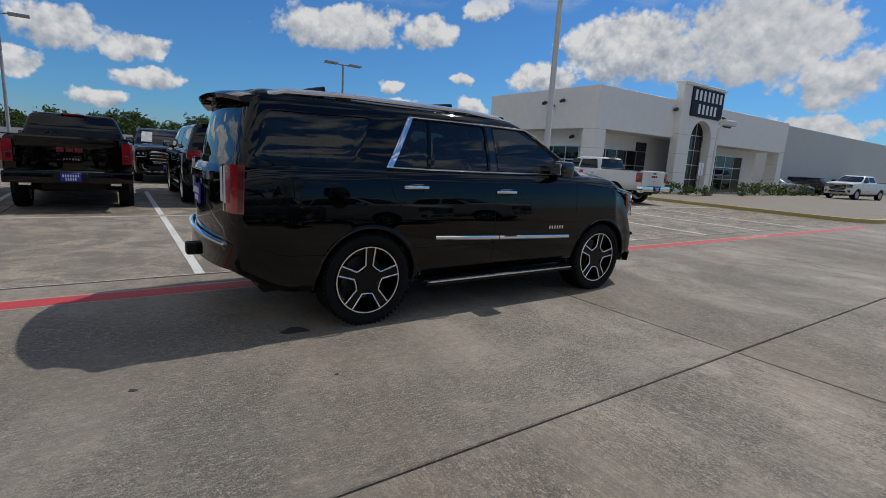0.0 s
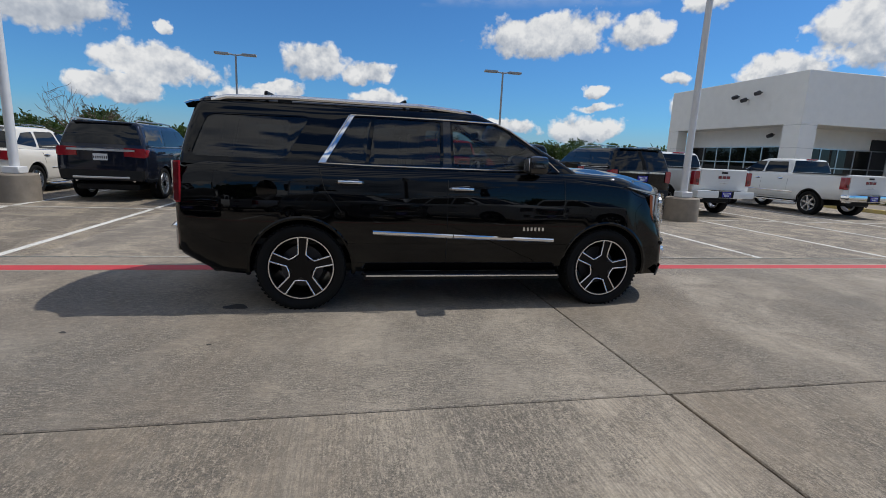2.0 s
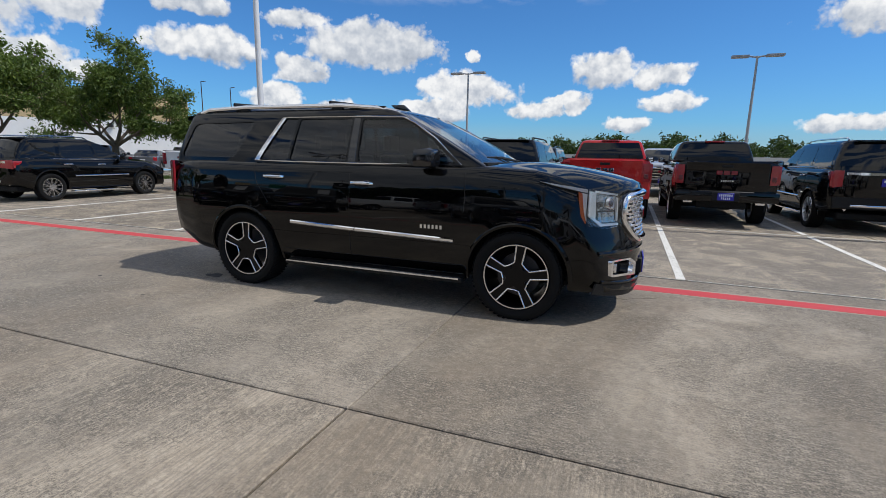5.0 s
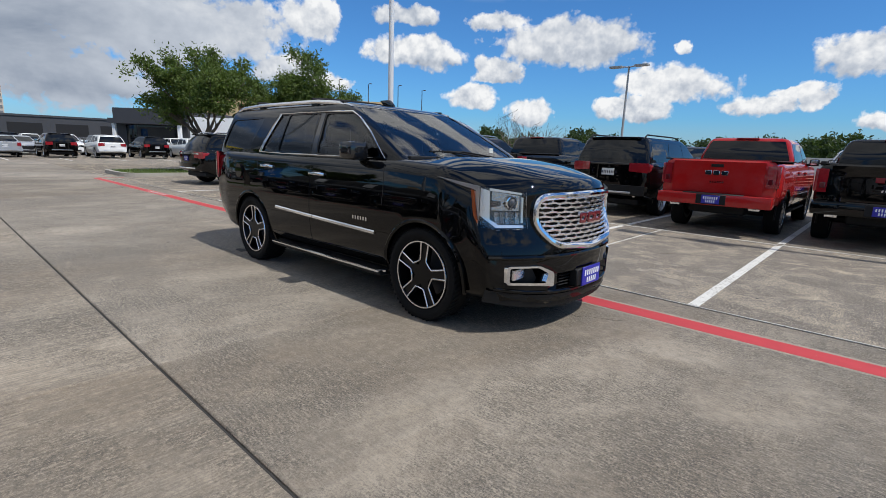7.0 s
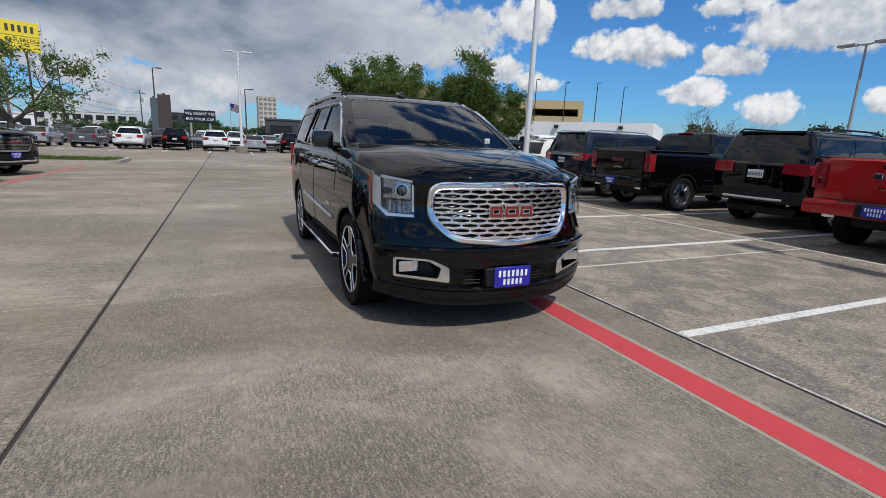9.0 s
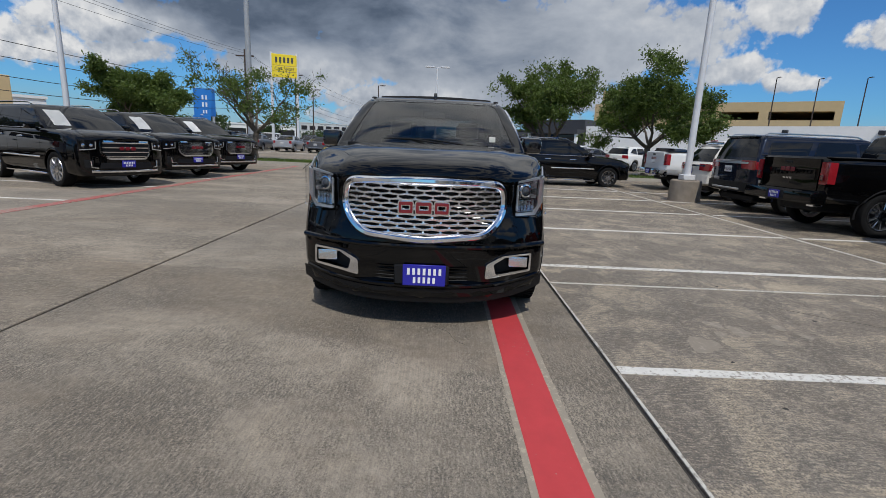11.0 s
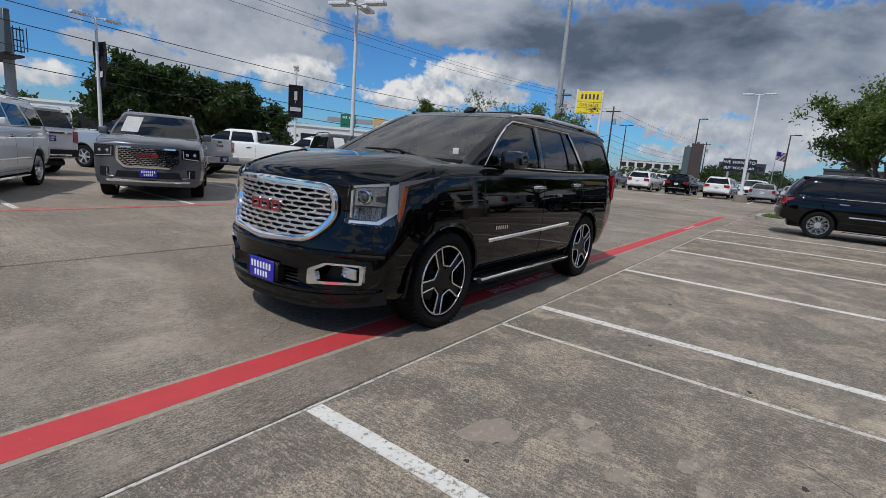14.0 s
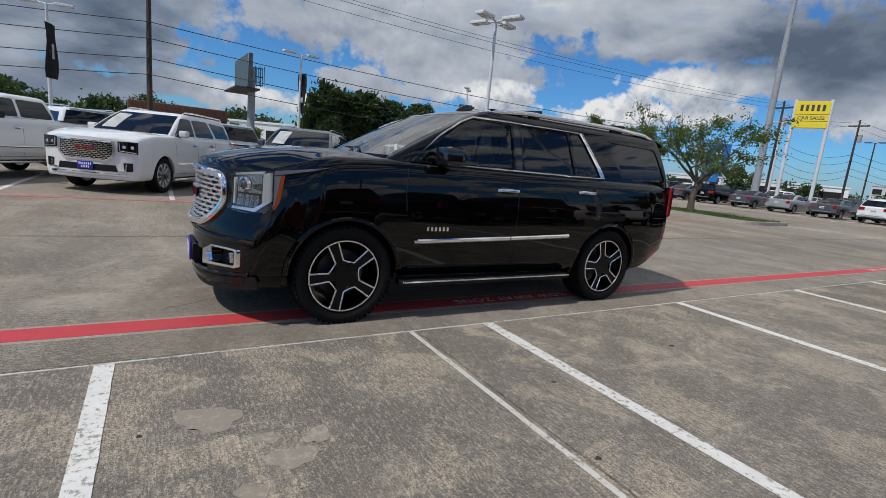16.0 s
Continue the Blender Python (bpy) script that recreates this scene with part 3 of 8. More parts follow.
class Shape:
    """The hull of a vehicle: x ahead, y to its left, z up, the origin on the ground midway between the axles."""

    def __init__(self, p):
        self.p = p

    def warp(self, v):
        p, x, y = self.p, v[0], abs(v[1])
        s = smoothstep(p["xF"] - 1.0, p["xF"] - 0.05, x)
        r = smoothstep(p["xR"] + 0.7, p["xR"] + 0.05, x)
        lean = p.get("lean", 0.0) * smoothstep(0.60, 0.95, v[2]) * (0.25 + (y / p["w"]) ** 1.5)
        return Vector((x - (p["bendF"] * (y / p["w"]) ** p.get("bowF", 2.2) + lean) * s + p["bendR"] * (y / p["w"]) ** 2.2 * r, v[1], v[2] + p.get("lift", 0.0) * s * (y / p["w"]) ** 3 * smoothstep(0.55, 0.25, v[2])))

    def bottom(self, x):
        return lerp_table(x, self.p["zb"])

    def top(self, x):
        return lerp_table(x, self.p["zt"])

    def side(self, x, z):
        """Half width of the lower body at height z."""
        p = self.p
        zb, zt = self.bottom(x), self.top(x)
        t = [(zb, 0.90), (zb + 0.05, 0.955), (zb + 0.16, 0.982), (0.62, 0.994), (0.78, 1.0), (0.95, 0.996), (1.08, 0.985), (zt - 0.10, 0.972), (zt - 0.035, 0.955), (zt, 0.915)]
        t = sorted(t)
        end = 1 - 0.05 * smoothstep(p["xF"] - 0.5, p["xF"], x) - 0.045 * smoothstep(p["xR"] + 0.5, p["xR"], x)
        return p["w"] * lerp_table(z, t) * end

    def section(self, x):
        zb, zt = self.bottom(x), self.top(x)
        hs = [zb, zb + 0.05, zb + 0.16]
        for z in (0.62, 0.78, 0.95, 1.08):
            hs.append(min(max(z, hs[-1] + 0.015), zt - 0.13))
        hs += [zt - 0.10, zt - 0.035, zt]
        pts = [(0.0, zb), (self.side(x, zb) * 0.6, zb)] + [(self.side(x, h), h) for h in hs]
        w = self.side(x, zt)
        c = self.p["crown"] * smoothstep(self.p["cowl"] - 0.1, self.p["cowl"] + 0.3, x)
        pts += [(w * 0.93, zt + 0.012), (w * 0.76, zt + 0.014 + c * 0.35), (w * 0.66, zt + 0.014 + c * 1.0), (w * 0.35, zt + 0.014 + c * 1.15), (0.0, zt + 0.014 + c * 1.15)]
        return pts

    def lower(self):
        p, bm, rings = self.p, bmesh.new(), []
        xs = sorted(set([round(p["xR"] + (p["xF"] - p["xR"]) * i / 46, 4) for i in range(47)] + [round(p["xR"] + 0.03, 4), round(p["xF"] - 0.025, 4)]))
        for x in xs:
            e = 0.0
            if x < p["xR"] + 0.01:
                e = 0.035
            if x > p["xF"] - 0.01:
                e = 0.03
            half = self.section(x)
            zc = (half[0][1] + half[-1][1]) / 2
            half = [(max(0, y - e) if y else 0.0, z + (e if z < zc else -e)) for y, z in half]
            ring = [(y, z) for y, z in half] + [(-y, z) for y, z in half[-2:0:-1]]
            rings.append(([bm.verts.new(self.warp((x, y, z))) for y, z in ring], half, x))
        k = len(rings[0][0])
        for (a, _, _), (b, _, _) in zip(rings, rings[1:]):
            for j in range(k):
                bm.faces.new((a[j], a[(j + 1) % k], b[(j + 1) % k], b[j]))
        # end faces as ladders, bowed in plan
        for (ring, half, x), flip in ((rings[0], True), (rings[-1], False)):
            h, rows, cols = len(half), [], 8
            for j in range(h):
                right = ring[j]
                left = ring[(k - j) % k] if 0 < j < h - 1 else ring[j]
                if right is left:
                    rows.append([right])
                    continue
                y = half[j][0]
                rows.append([right] + [bm.verts.new(self.warp((x, y - 2 * y * c / cols, half[j][1]))) for c in range(1, cols)] + [left])
            for a, b in zip(rows, rows[1:]):
                if len(a) == 1 or len(b) == 1:
                    o, many = (a[0], b) if len(a) == 1 else (b[0], a)
                    for u, v in zip(many, many[1:]):
                        bm.faces.new((o, u, v))
                else:
                    for c in range(cols):
                        bm.faces.new((a[c], a[c + 1], b[c + 1], b[c]))
        bmesh.ops.recalc_face_normals(bm, faces=bm.faces)
        return bm

    # greenhouse
    def gw(self, z):
        return lerp_table(z, self.p["gw"])

    def gf(self, y, z):
        p = self.p
        return lerp_table(z, p["gf"]) - p["gbow"] * (abs(y) / self.gw(z)) ** 2

    def gr(self, y, z):
        return lerp_table(z, self.p["gr"]) + self.p["gbowR"] * (abs(y) / self.gw(z)) ** 2

    def gside(self, x, z):
        p = self.p
        xm, hl = (p["gf"][0][1] + p["gr"][0][1]) / 2, (p["gf"][0][1] - p["gr"][0][1]) / 2
        return self.gw(z) * (1 - 0.028 * ((x - xm) / hl) ** 2)

    def contour(self, z, inset=0.0):
        w, r = self.gw(z), self.p.get("gcorner", 0.07)
        half = []
        for i in range(7):
            y = (w - r) * i / 6
            half.append((self.gf(y, z), y))
        a, b, c = half[-1], (self.gf(w * 0.985, z), w * 0.99), (self.gf(w, z) - r * 1.6, None)
        b = (b[0], self.gside(b[0], z))
        c = (c[0], self.gside(c[0], z))
        for t in (0.34, 0.67, 1.0):
            half.append(tuple((1 - t) ** 2 * u + 2 * t * (1 - t) * v + t * t * q for u, v, q in zip(a, b, c)))
        x0, x1 = half[-1][0], self.gr(w, z) + r * 1.3
        for i in range(1, 13):
            x = x0 + (x1 - x0) * i / 12
            half.append((x, self.gside(x, z)))
        a, b, c = half[-1], (self.gr(w, z) + 0.01, self.gside(x1, z)), (self.gr(w - r, z), w - r * 1.2)
        for t in (0.34, 0.67, 1.0):
            half.append(tuple((1 - t) ** 2 * u + 2 * t * (1 - t) * v + t * t * q for u, v, q in zip(a, b, c)))
        for i in range(1, 6):
            y = (w - r * 1.2) * (1 - i / 5)
            half.append((self.gr(y, z), y))
        cx = sum(v[0] for v in half) / len(half)
        if inset:
            f = 1 - inset
            lx = max(v[0] for v in half) - min(v[0] for v in half)
            g = 1 - inset * 1.6 * w / lx
            half = [(cx + (x - cx) * g, y * f) for x, y in half]
        return half + [(x, -y) for x, y in half[-2:0:-1]]

    def greenhouse(self, shrink=0.0, zlow=None):
        p, bm, rings = self.p, bmesh.new(), []
        z0, z1 = p["gz"]
        levels = [(z0 + (z1 - 0.10 - z0) * i / 7, 0.0) for i in range(8)] + [(z1 - 0.055, 0.02), (z1 - 0.028, 0.06), (z1 - 0.012, 0.14), (z1 - 0.003, 0.34), (z1, 0.68)]
        for z, ins in levels:
            zz = z if not shrink else (zlow if z == z0 and zlow is not None else z - shrink * smoothstep(z1 - 0.25, z1, z) * 1.0)
            cs = self.contour(z, ins + (shrink / self.gw(z) if shrink else 0.0))
            rings.append([bm.verts.new((x, y, zz)) for x, y in cs])
        k = len(rings[0])
        for a, b in zip(rings, rings[1:]):
            for j in range(k):
                bm.faces.new((a[j], a[(j + 1) % k], b[(j + 1) % k], b[j]))
        bm.faces.new(rings[0][::-1])
        top = rings[-1]
        n = k // 2
        for j in range(n):
            q = [top[j], top[j + 1], top[(k - j - 1) % k], top[(k - j) % k]]
            u = []
            for v in q:
                if v not in u:
                    u.append(v)
            if len(u) > 2:
                bm.faces.new(u)
        bmesh.ops.recalc_face_normals(bm, faces=bm.faces)
        return bm

    # panes and trims that lie on the hull
    def side_pane(self, poly, off, s, nx=10, nz=4, lower=False):
        bm = bmesh.new()
        fn = self.side if lower else self.gside
        xs = [v[0] for v in poly]
        cols = []
        lo, hi = min(xs) + 1e-4, max(xs) - 1e-4
        cand = sorted(set([lo + (hi - lo) * i / nx for i in range(nx + 1)] + [min(max(x, lo), hi) for x in xs]))
        for x in cand:
            zs = []
            for (xa, za), (xb, zb) in zip(poly, poly[1:] + poly[:1]):
                if (xa - x) * (xb - x) <= 0 and xa != xb:
                    zs.append(za + (zb - za) * (x - xa) / (xb - xa))
            a, b = min(zs), max(zs)
            cols.append([bm.verts.new((x, s * (fn(x, a + (b - a) * i / nz) + off), a + (b - a) * i / nz)) for i in range(nz + 1)])
        for a, b in zip(cols, cols[1:]):
            for i in range(nz):
                q = (a[i], a[i + 1], b[i + 1], b[i])
                bm.faces.new(q if s > 0 else q[::-1])
        bmesh.ops.remove_doubles(bm, verts=bm.verts, dist=1e-5)
        return bm

    def end_pane(self, z0, z1, inset, off, front=True, rows=6, cols=10, bow=0.0):
        bm, g = bmesh.new(), []
        fn = self.gf if front else self.gr
        for i in range(rows + 1):
            z = z0 + (z1 - z0) * i / rows
            w = self.gw(z) - inset
            row = []
            for c in range(cols + 1):
                y = -w + 2 * w * c / cols
                zz = z - bow * (1 - (y / w) ** 2) * (1 - i / rows)
                row.append(bm.verts.new((fn(y, zz) + off, y, zz)))
            g.append(row)
        for a, b in zip(g, g[1:]):
            for c in range(cols):
                q = (a[c], a[c + 1], b[c + 1], b[c])
                bm.faces.new(q if front else q[::-1])
        return bm

    def on_side(self, x, z, off, s, lower=True):
        return Vector((x, s * ((self.side if lower else self.gside)(x, z) + off), z))

    def on_front(self, y, z, off=0.0):
        v = self.warp((self.p["xF"], y, z))
        return Vector((v.x + off, v.y, v.z))

    def on_rear(self, y, z, off=0.0):
        v = self.warp((self.p["xR"], y, z))
        return Vector((v.x - off, v.y, v.z))


def rounded(poly, r, seg=3):
    """The outline with its corners rounded."""
    out, k = [], len(poly)
    for i in range(k):
        a, b, c = Vector(poly[i - 1]), Vector(poly[i]), Vector(poly[(i + 1) % k])
        d0, d1 = min(r, (a - b).length * 0.45), min(r, (c - b).length * 0.45)
        s, e = b + (a - b).normalized() * d0, b + (c - b).normalized() * d1
        for j in range(seg + 1):
            t = j / seg
            v = s * (1 - t) ** 2 + b * 2 * t * (1 - t) + e * t * t
            out.append((v.x, v.y))
    return out


def surface_patch(bm, poly, place, depth, nx=8, nz=4):
    """A plate over an outline (u, v) on a bowed surface, with its rim turned in; place(u, v, out)."""
    us = [v[0] for v in poly]
    lo, hi = min(us) + 1e-4, max(us) - 1e-4
    cand = sorted(set([lo + (hi - lo) * i / nx for i in range(nx + 1)] + [min(max(x, lo), hi) for x in us]))
    cols = []
    for x in cand:
        zs = []
        for (xa, za), (xb, zb) in zip(poly, poly[1:] + poly[:1]):
            if (xa - x) * (xb - x) <= 0 and xa != xb:
                zs.append(za + (zb - za) * (x - xa) / (xb - xa))
        a, b = min(zs), max(zs)
        zz = [a + (b - a) * i / nz for i in range(nz + 1)]
        cols.append([bm.verts.new(place(x, z, depth)) for z in zz] + [bm.verts.new(place(x, a, 0.0)), bm.verts.new(place(x, b, 0.0))])
    for a, b in zip(cols, cols[1:]):
        for i in range(nz):
            bm.faces.new((a[i], a[i + 1], b[i + 1], b[i]))
        bm.faces.new((a[nz + 1], a[0], b[0], b[nz + 1])), bm.faces.new((a[nz], a[nz + 2], b[nz + 2], b[nz]))
    for c, f in ((cols[0], 1), (cols[-1], -1)):
        q = c[: nz + 1] + [c[nz + 2], c[nz + 1]]
        bm.faces.new(q if f > 0 else q[::-1])
    bmesh.ops.recalc_face_normals(bm, faces=bm.faces)
    return bm


def make_wheel(r, rim, width, style, tread=True):
    """Meshes of a wheel whose outer face looks along -y, its hub at the origin."""
    m = Matrix.Rotation(radians(90), 4, "X")
    out = {}
    b = bmesh.new()
    h = width / 2
    lathe(b, [(rim - 0.004, -h * 0.72), (rim + 0.012, -h * 0.86), (rim + 0.045, -h * 0.98), (r - 0.045, -h), (r - 0.014, -h * 0.93), (r - 0.002, -h * 0.75), (r, -h * 0.3), (r, h * 0.3), (r - 0.002, h * 0.75), (r - 0.014, h * 0.93), (r - 0.045, h), (rim + 0.045, h * 0.98), (rim + 0.012, h * 0.86), (rim - 0.004, h * 0.72)], m, 48)
    out["tyre"] = finish(b, "tyre", RUBBER, 35)
    b = bmesh.new()
    if tread:
        for i in range(56):
            a = 2 * math.pi * i / 56
            for sx in (-1, 1):
                v = Vector((math.cos(a) * (r - 0.001), math.sin(a) * (r - 0.001), sx * h * 0.62))
                q = m @ Matrix.Translation(v) @ Matrix.Rotation(a, 4, "Z") @ Matrix.Rotation(radians(25 * sx), 4, "X") @ Matrix.Diagonal((0.010, 0.017, h * 0.62, 1))
                bmesh.ops.create_cube(b, size=1.0, matrix=q)
        out["tread"] = finish(b, "tread", RUBBER, 0)
    else:
        b.free()
    # z of the profile grows towards -y after the turn
    b = bmesh.new()
    f = h * 0.86
    lathe(b, [(rim, f), (rim - 0.006, f + 0.004), (rim - 0.016, f - 0.002), (rim - 0.022, f - 0.03), (rim - 0.045, f - 0.09), (rim - 0.05, -f), (rim, -f)], m, 48)
    black = style in ("twin", "multi_dark")
    out["rim"] = finish(b, "rim", WHEEL_BLACK if black else SATIN, 40)
    b = bmesh.new()
    lathe(b, [(rim + 0.002, f - 0.001), (rim - 0.002, f + 0.006), (rim - 0.012, f + 0.005), (rim - 0.014, f - 0.004)], m, 48)
    out["rim_lip"] = finish(b, "rim_lip", MACHINED, 40)
    # spokes
    b, s = bmesh.new(), bmesh.new()

    def polar(rad, deg):
        return (rad * math.cos(radians(deg)), rad * math.sin(radians(deg)))

    def star(bm, arms, inner, z0, z1, r_out):
        """One connected plate: arms given as (angle, half width at the hub, half width at the rim)."""
        arms = sorted(arms)
        poly = []
        for (a, w0, w1), (a2, _, _) in zip(arms, arms[1:] + [(arms[0][0] + 360, 0, 0)]):
            d, nv = Vector(polar(1.0, a)), Vector(polar(1.0, a + 90))
            for rad, w in ((inner + 0.01, -w0), (r_out, -w1), (r_out, w1), (inner + 0.01, w0)):
                v = d * rad + nv * w
                poly.append((v.x, v.y))
            poly.append(polar(inner, (a + a2) / 2))
        return prism(bm, poly, m @ Matrix.Translation((0, 0, z0)), z1 - z0)

    if style == "twin":
        star(b, [(15 + 72 * k, 0.040, 0.044) for k in range(5)], 0.085, f - 0.055, f - 0.012, rim - 0.012)
        # each window between two spokes is edged by one bright machined line
        out["spoke_facing"] = []
        for k in range(5):
            s = bmesh.new()
            line = []
            for a, sg, rads in ((15 + 72 * k, 1, (rim - 0.010, 0.125)), (87 + 72 * k, -1, (0.125, rim - 0.010))):
                d, nv = Vector(polar(1.0, a)), Vector(polar(1.0, a + 90))
                for rad in rads:
                    v = d * rad + nv * sg * (0.032 + 0.010 * (rad - 0.125) / 0.153)
                    line.append(m @ Vector((v.x, v.y, f - 0.012 + 0.012 * rad / rim)))
            mid = (line[1] + line[2]) / 2
            mid -= Vector((mid.x, 0, mid.z)).normalized() * 0.004
            tube(s, line[:2] + [mid] + line[2:], 0.0085, n=8, flat=0.0085)
            out["spoke_facing"].append(finish(s, "spoke_facing", MACHINED, 50))
    else:
        cnt = {"six": 6, "multi": 10, "multi_dark": 10, "five": 5}[style]
        wd = {"six": 0.036, "multi": 0.015, "multi_dark": 0.014, "five": 0.042}[style]
        star(b, [(90 + 360 / cnt * k, wd, wd * 0.8) for k in range(cnt)], 0.07, f - 0.05, f - 0.012, rim - 0.01)
        if style in ("multi", "multi_dark"):
            star(s, [(90 + 36 * k + sg * 6, 0.006, 0.008) for k in range(10) for sg in (-1, 1)], 0.075, f - 0.013, f - 0.003, rim - 0.012)
        else:
            star(s, [(90 + 360 / cnt * k, wd * 0.7, wd * 0.6) for k in range(cnt)], 0.06, f - 0.013, f - 0.002, rim - 0.012)
        out["spoke_facing"] = finish(s, "spoke_facing", MACHINED if style != "multi" else CHROME, 30)
    out["spider"] = finish(b, "spider", WHEEL_BLACK if black else SATIN, 30)
    b = bmesh.new()
    lathe(b, [(0.0, f - 0.012), (0.032, f - 0.013), (0.036, f - 0.02), (0.062, f - 0.022), (0.085, f - 0.03), (0.09, f - 0.06)], m, 24)
    for k in range(6):
        c = polar(0.066, 60 * k + 10)
        cyl(b, m @ Vector((*c, f - 0.035)), m @ Vector((*c, f - 0.016)), 0.010, n=6)
    out["hub_cap"] = finish(b, "hub_cap", WHEEL_BLACK if black else SATIN, 30)
    b = bmesh.new()
    lathe(b, [(0.0, 0.0), (rim * 0.66, 0.0), (rim * 0.66, -0.028), (0.0, -0.028)], m, 32)
    out["brake_disc"] = finish(b, "brake_disc", ALU_DARK, 30)
    return out


WHEELS = {}


def add_wheels(root, p, style, r, rim, width=0.28, track=0.86):
    key = (style, r, rim)
    if key not in WHEELS:
        WHEELS[key] = make_wheel(r, rim, width, style, p.get("fine", False))
    for x in (p["axF"], p["axR"]):
        for s in (-1, 1):
            w = part("wheel", WHEELS[key]["tyre"], None, root)
            turn = {(True, -1): 5, (False, -1): 0, (True, 1): -25, (False, 1): -17}[(x > 0, s)]
            w.matrix_basis = pose(x, s * track, r - 0.006, 0, 0, 0 if s < 0 else 180) @ Matrix.Rotation(radians(turn), 4, "Y")
            for nm in ("rim", "rim_lip", "spider", "spoke_facing", "hub_cap", "brake_disc") if not p.get("lite") else ("rim", "spider"):
                for me in WHEELS[key][nm] if isinstance(WHEELS[key][nm], list) else [WHEELS[key][nm]]:
                    part(nm, me, None, w)
            if "tread" in WHEELS[key]:
                tagged(part("tread", WHEELS[key]["tread"], None, w), kind="stuff")


def bars_text(bm, word_lengths, place, height, gap, wide=0.62):
    """Unlettered bars standing for a line of characters; place(u, v, out)."""
    n = sum(word_lengths) + len(word_lengths) - 1
    pitch = height * wide + gap
    u = -n * pitch / 2
    for k, count in enumerate(word_lengths):
        for _ in range(count):
            lo, hi = u + pitch * 0.24, u + pitch * 0.76
            vs = [bm.verts.new(place(a, b, c)) for c in (0.0, 0.003) for a, b in ((lo, -height / 2), (hi, -height / 2), (hi, height / 2), (lo, height / 2))]
            for f in ((4, 5, 6, 7), (0, 1, 5, 4), (1, 2, 6, 5), (2, 3, 7, 6), (3, 0, 4, 7)):
                bm.faces.new([vs[i] for i in f])
            u += pitch
        u += pitch
    return bm


def dealer_plate(root, at, out, blue=True):
    """A licence plate sized plate on the surface at a point, facing along out (1 ahead, -1 astern)."""
    x, y, z = at
    pl = part("plate", B((x - 0.006 if out > 0 else x - 0.008, y - 0.155, z - 0.078), (x + 0.008 if out > 0 else x + 0.006, y + 0.155, z + 0.078), 0.004), PLATE_BLUE if blue else PLATE_WHITE, root, "blue dealer plate with white bars" if blue else "white licence plate with dark bars")
    b = bmesh.new()
    for words, dz, hgt in (((7,), 0.028, 0.048), ((5,), -0.035, 0.044)) if blue else (((7,), -0.005, 0.06),):
        bars_text(b, words, lambda u, v, w: Vector((x + out * (0.0085 + w), y + (u if out > 0 else -u), z + dz + v)), hgt, 0.008)
    part("lettering", b, BAR_WHITE if blue else BAR_DARK, pl, smooth=0)


def seam_lines(root, sh, lines, s):
    """Panel gaps drawn as sunk dark beads along (x, z) lines on the side."""
    for pts in lines:
        dense = []
        for a, b in zip(pts, pts[1:]):
            for i in range(5):
                dense.append((a[0] + (b[0] - a[0]) * i / 5, a[1] + (b[1] - a[1]) * i / 5))
        dense.append(pts[-1])
        b = tube(bmesh.new(), [sh.on_side(x, z, 0.0, s) for x, z in dense], 0.0035, n=4)
        part("panel_gap", b, SEAM, root, smooth=0)


def add_mirrors(root, x, z, y, cap, scale=1.0):
    for s in (-1, 1):
        k = scale
        b = B((x - 0.09 * k, y + 0.02, z - 0.075 * k), (x + 0.10 * k, y + 0.215 * k, z + 0.09 * k), 0.065 * k, 4)
        for v in b.verts:
            v.co.x -= 0.10 * max(0, v.co.y - y - 0.05)
            v.co.y *= s
        if s < 0:
            bmesh.ops.reverse_faces(b, faces=b.faces)
        mir = part("mirror", b, cap, root)
        b = B((x - 0.092 * k - 0.012, min(s * (y + 0.045), s * (y + 0.185 * k)), z - 0.05 * k), (x - 0.088 * k, max(s * (y + 0.045), s * (y + 0.185 * k)), z + 0.065 * k), 0.004)
        part("mirror_glass", b, CHROME, mir)
        b = cyl(bmesh.new(), (x, s * (y - 0.06), z - 0.06 * k), (x, s * (y + 0.05), z - 0.05 * k), 0.035 * k, n=10)
        part("mirror_arm", b, PLASTIC, mir)


def add_handles(root, sh, spots, mat):
    for x, z in spots:
        for s in (-1, 1):
            c = sh.on_side(x, z, 0.0, s)
            b = tube(bmesh.new(), [c + Vector((-0.115, s * 0.002, 0)), c + Vector((-0.10, s * 0.028, 0.003)), c + Vector((0.0, s * 0.038, 0.004)), c + Vector((0.10, s * 0.028, 0.003)), c + Vector((0.115, s * 0.002, 0))], 0.016, n=8, flat=0.010)
            h = part("door_handle", b, mat, root)
            part("handle_cup", B((c.x - 0.075, min(c.y - 0.006, c.y + 0.006), c.z - 0.034), (c.x + 0.075, max(c.y - 0.006, c.y + 0.006), c.z + 0.03), 0.005), PLASTIC, h)


def half_liner(m, r, depth, z_low, n):
    """The inner face of a wheel well, open below z_low."""
    b = lathe(bmesh.new(), [(0.0, 0.003), (r * 0.5, 0.003), (r, 0.003), (r - 0.001, depth)], m, n)
    bmesh.ops.bisect_plane(b, geom=b.verts[:] + b.edges[:] + b.faces[:], plane_co=(0, 0, z_low), plane_no=(0, 0, 1), clear_inner=True)
    return b


def arch_lips(root, sh, p, r, mat):
    for x in (p["axF"], p["axR"]):
        for s in (-1, 1):
            pts = []
            for i in range(25):
                a = radians(-8 + 196 * i / 24)
                px, pz = x + r * math.cos(a), 0.385 + r * math.sin(a)
                pts.append(Vector((px, s * (sh.side(px, max(pz, sh.bottom(px) + 0.02)) - 0.012), pz)))
            part("arch_lip", tube(bmesh.new(), pts, 0.016, n=6, flat=0.022), mat, root)


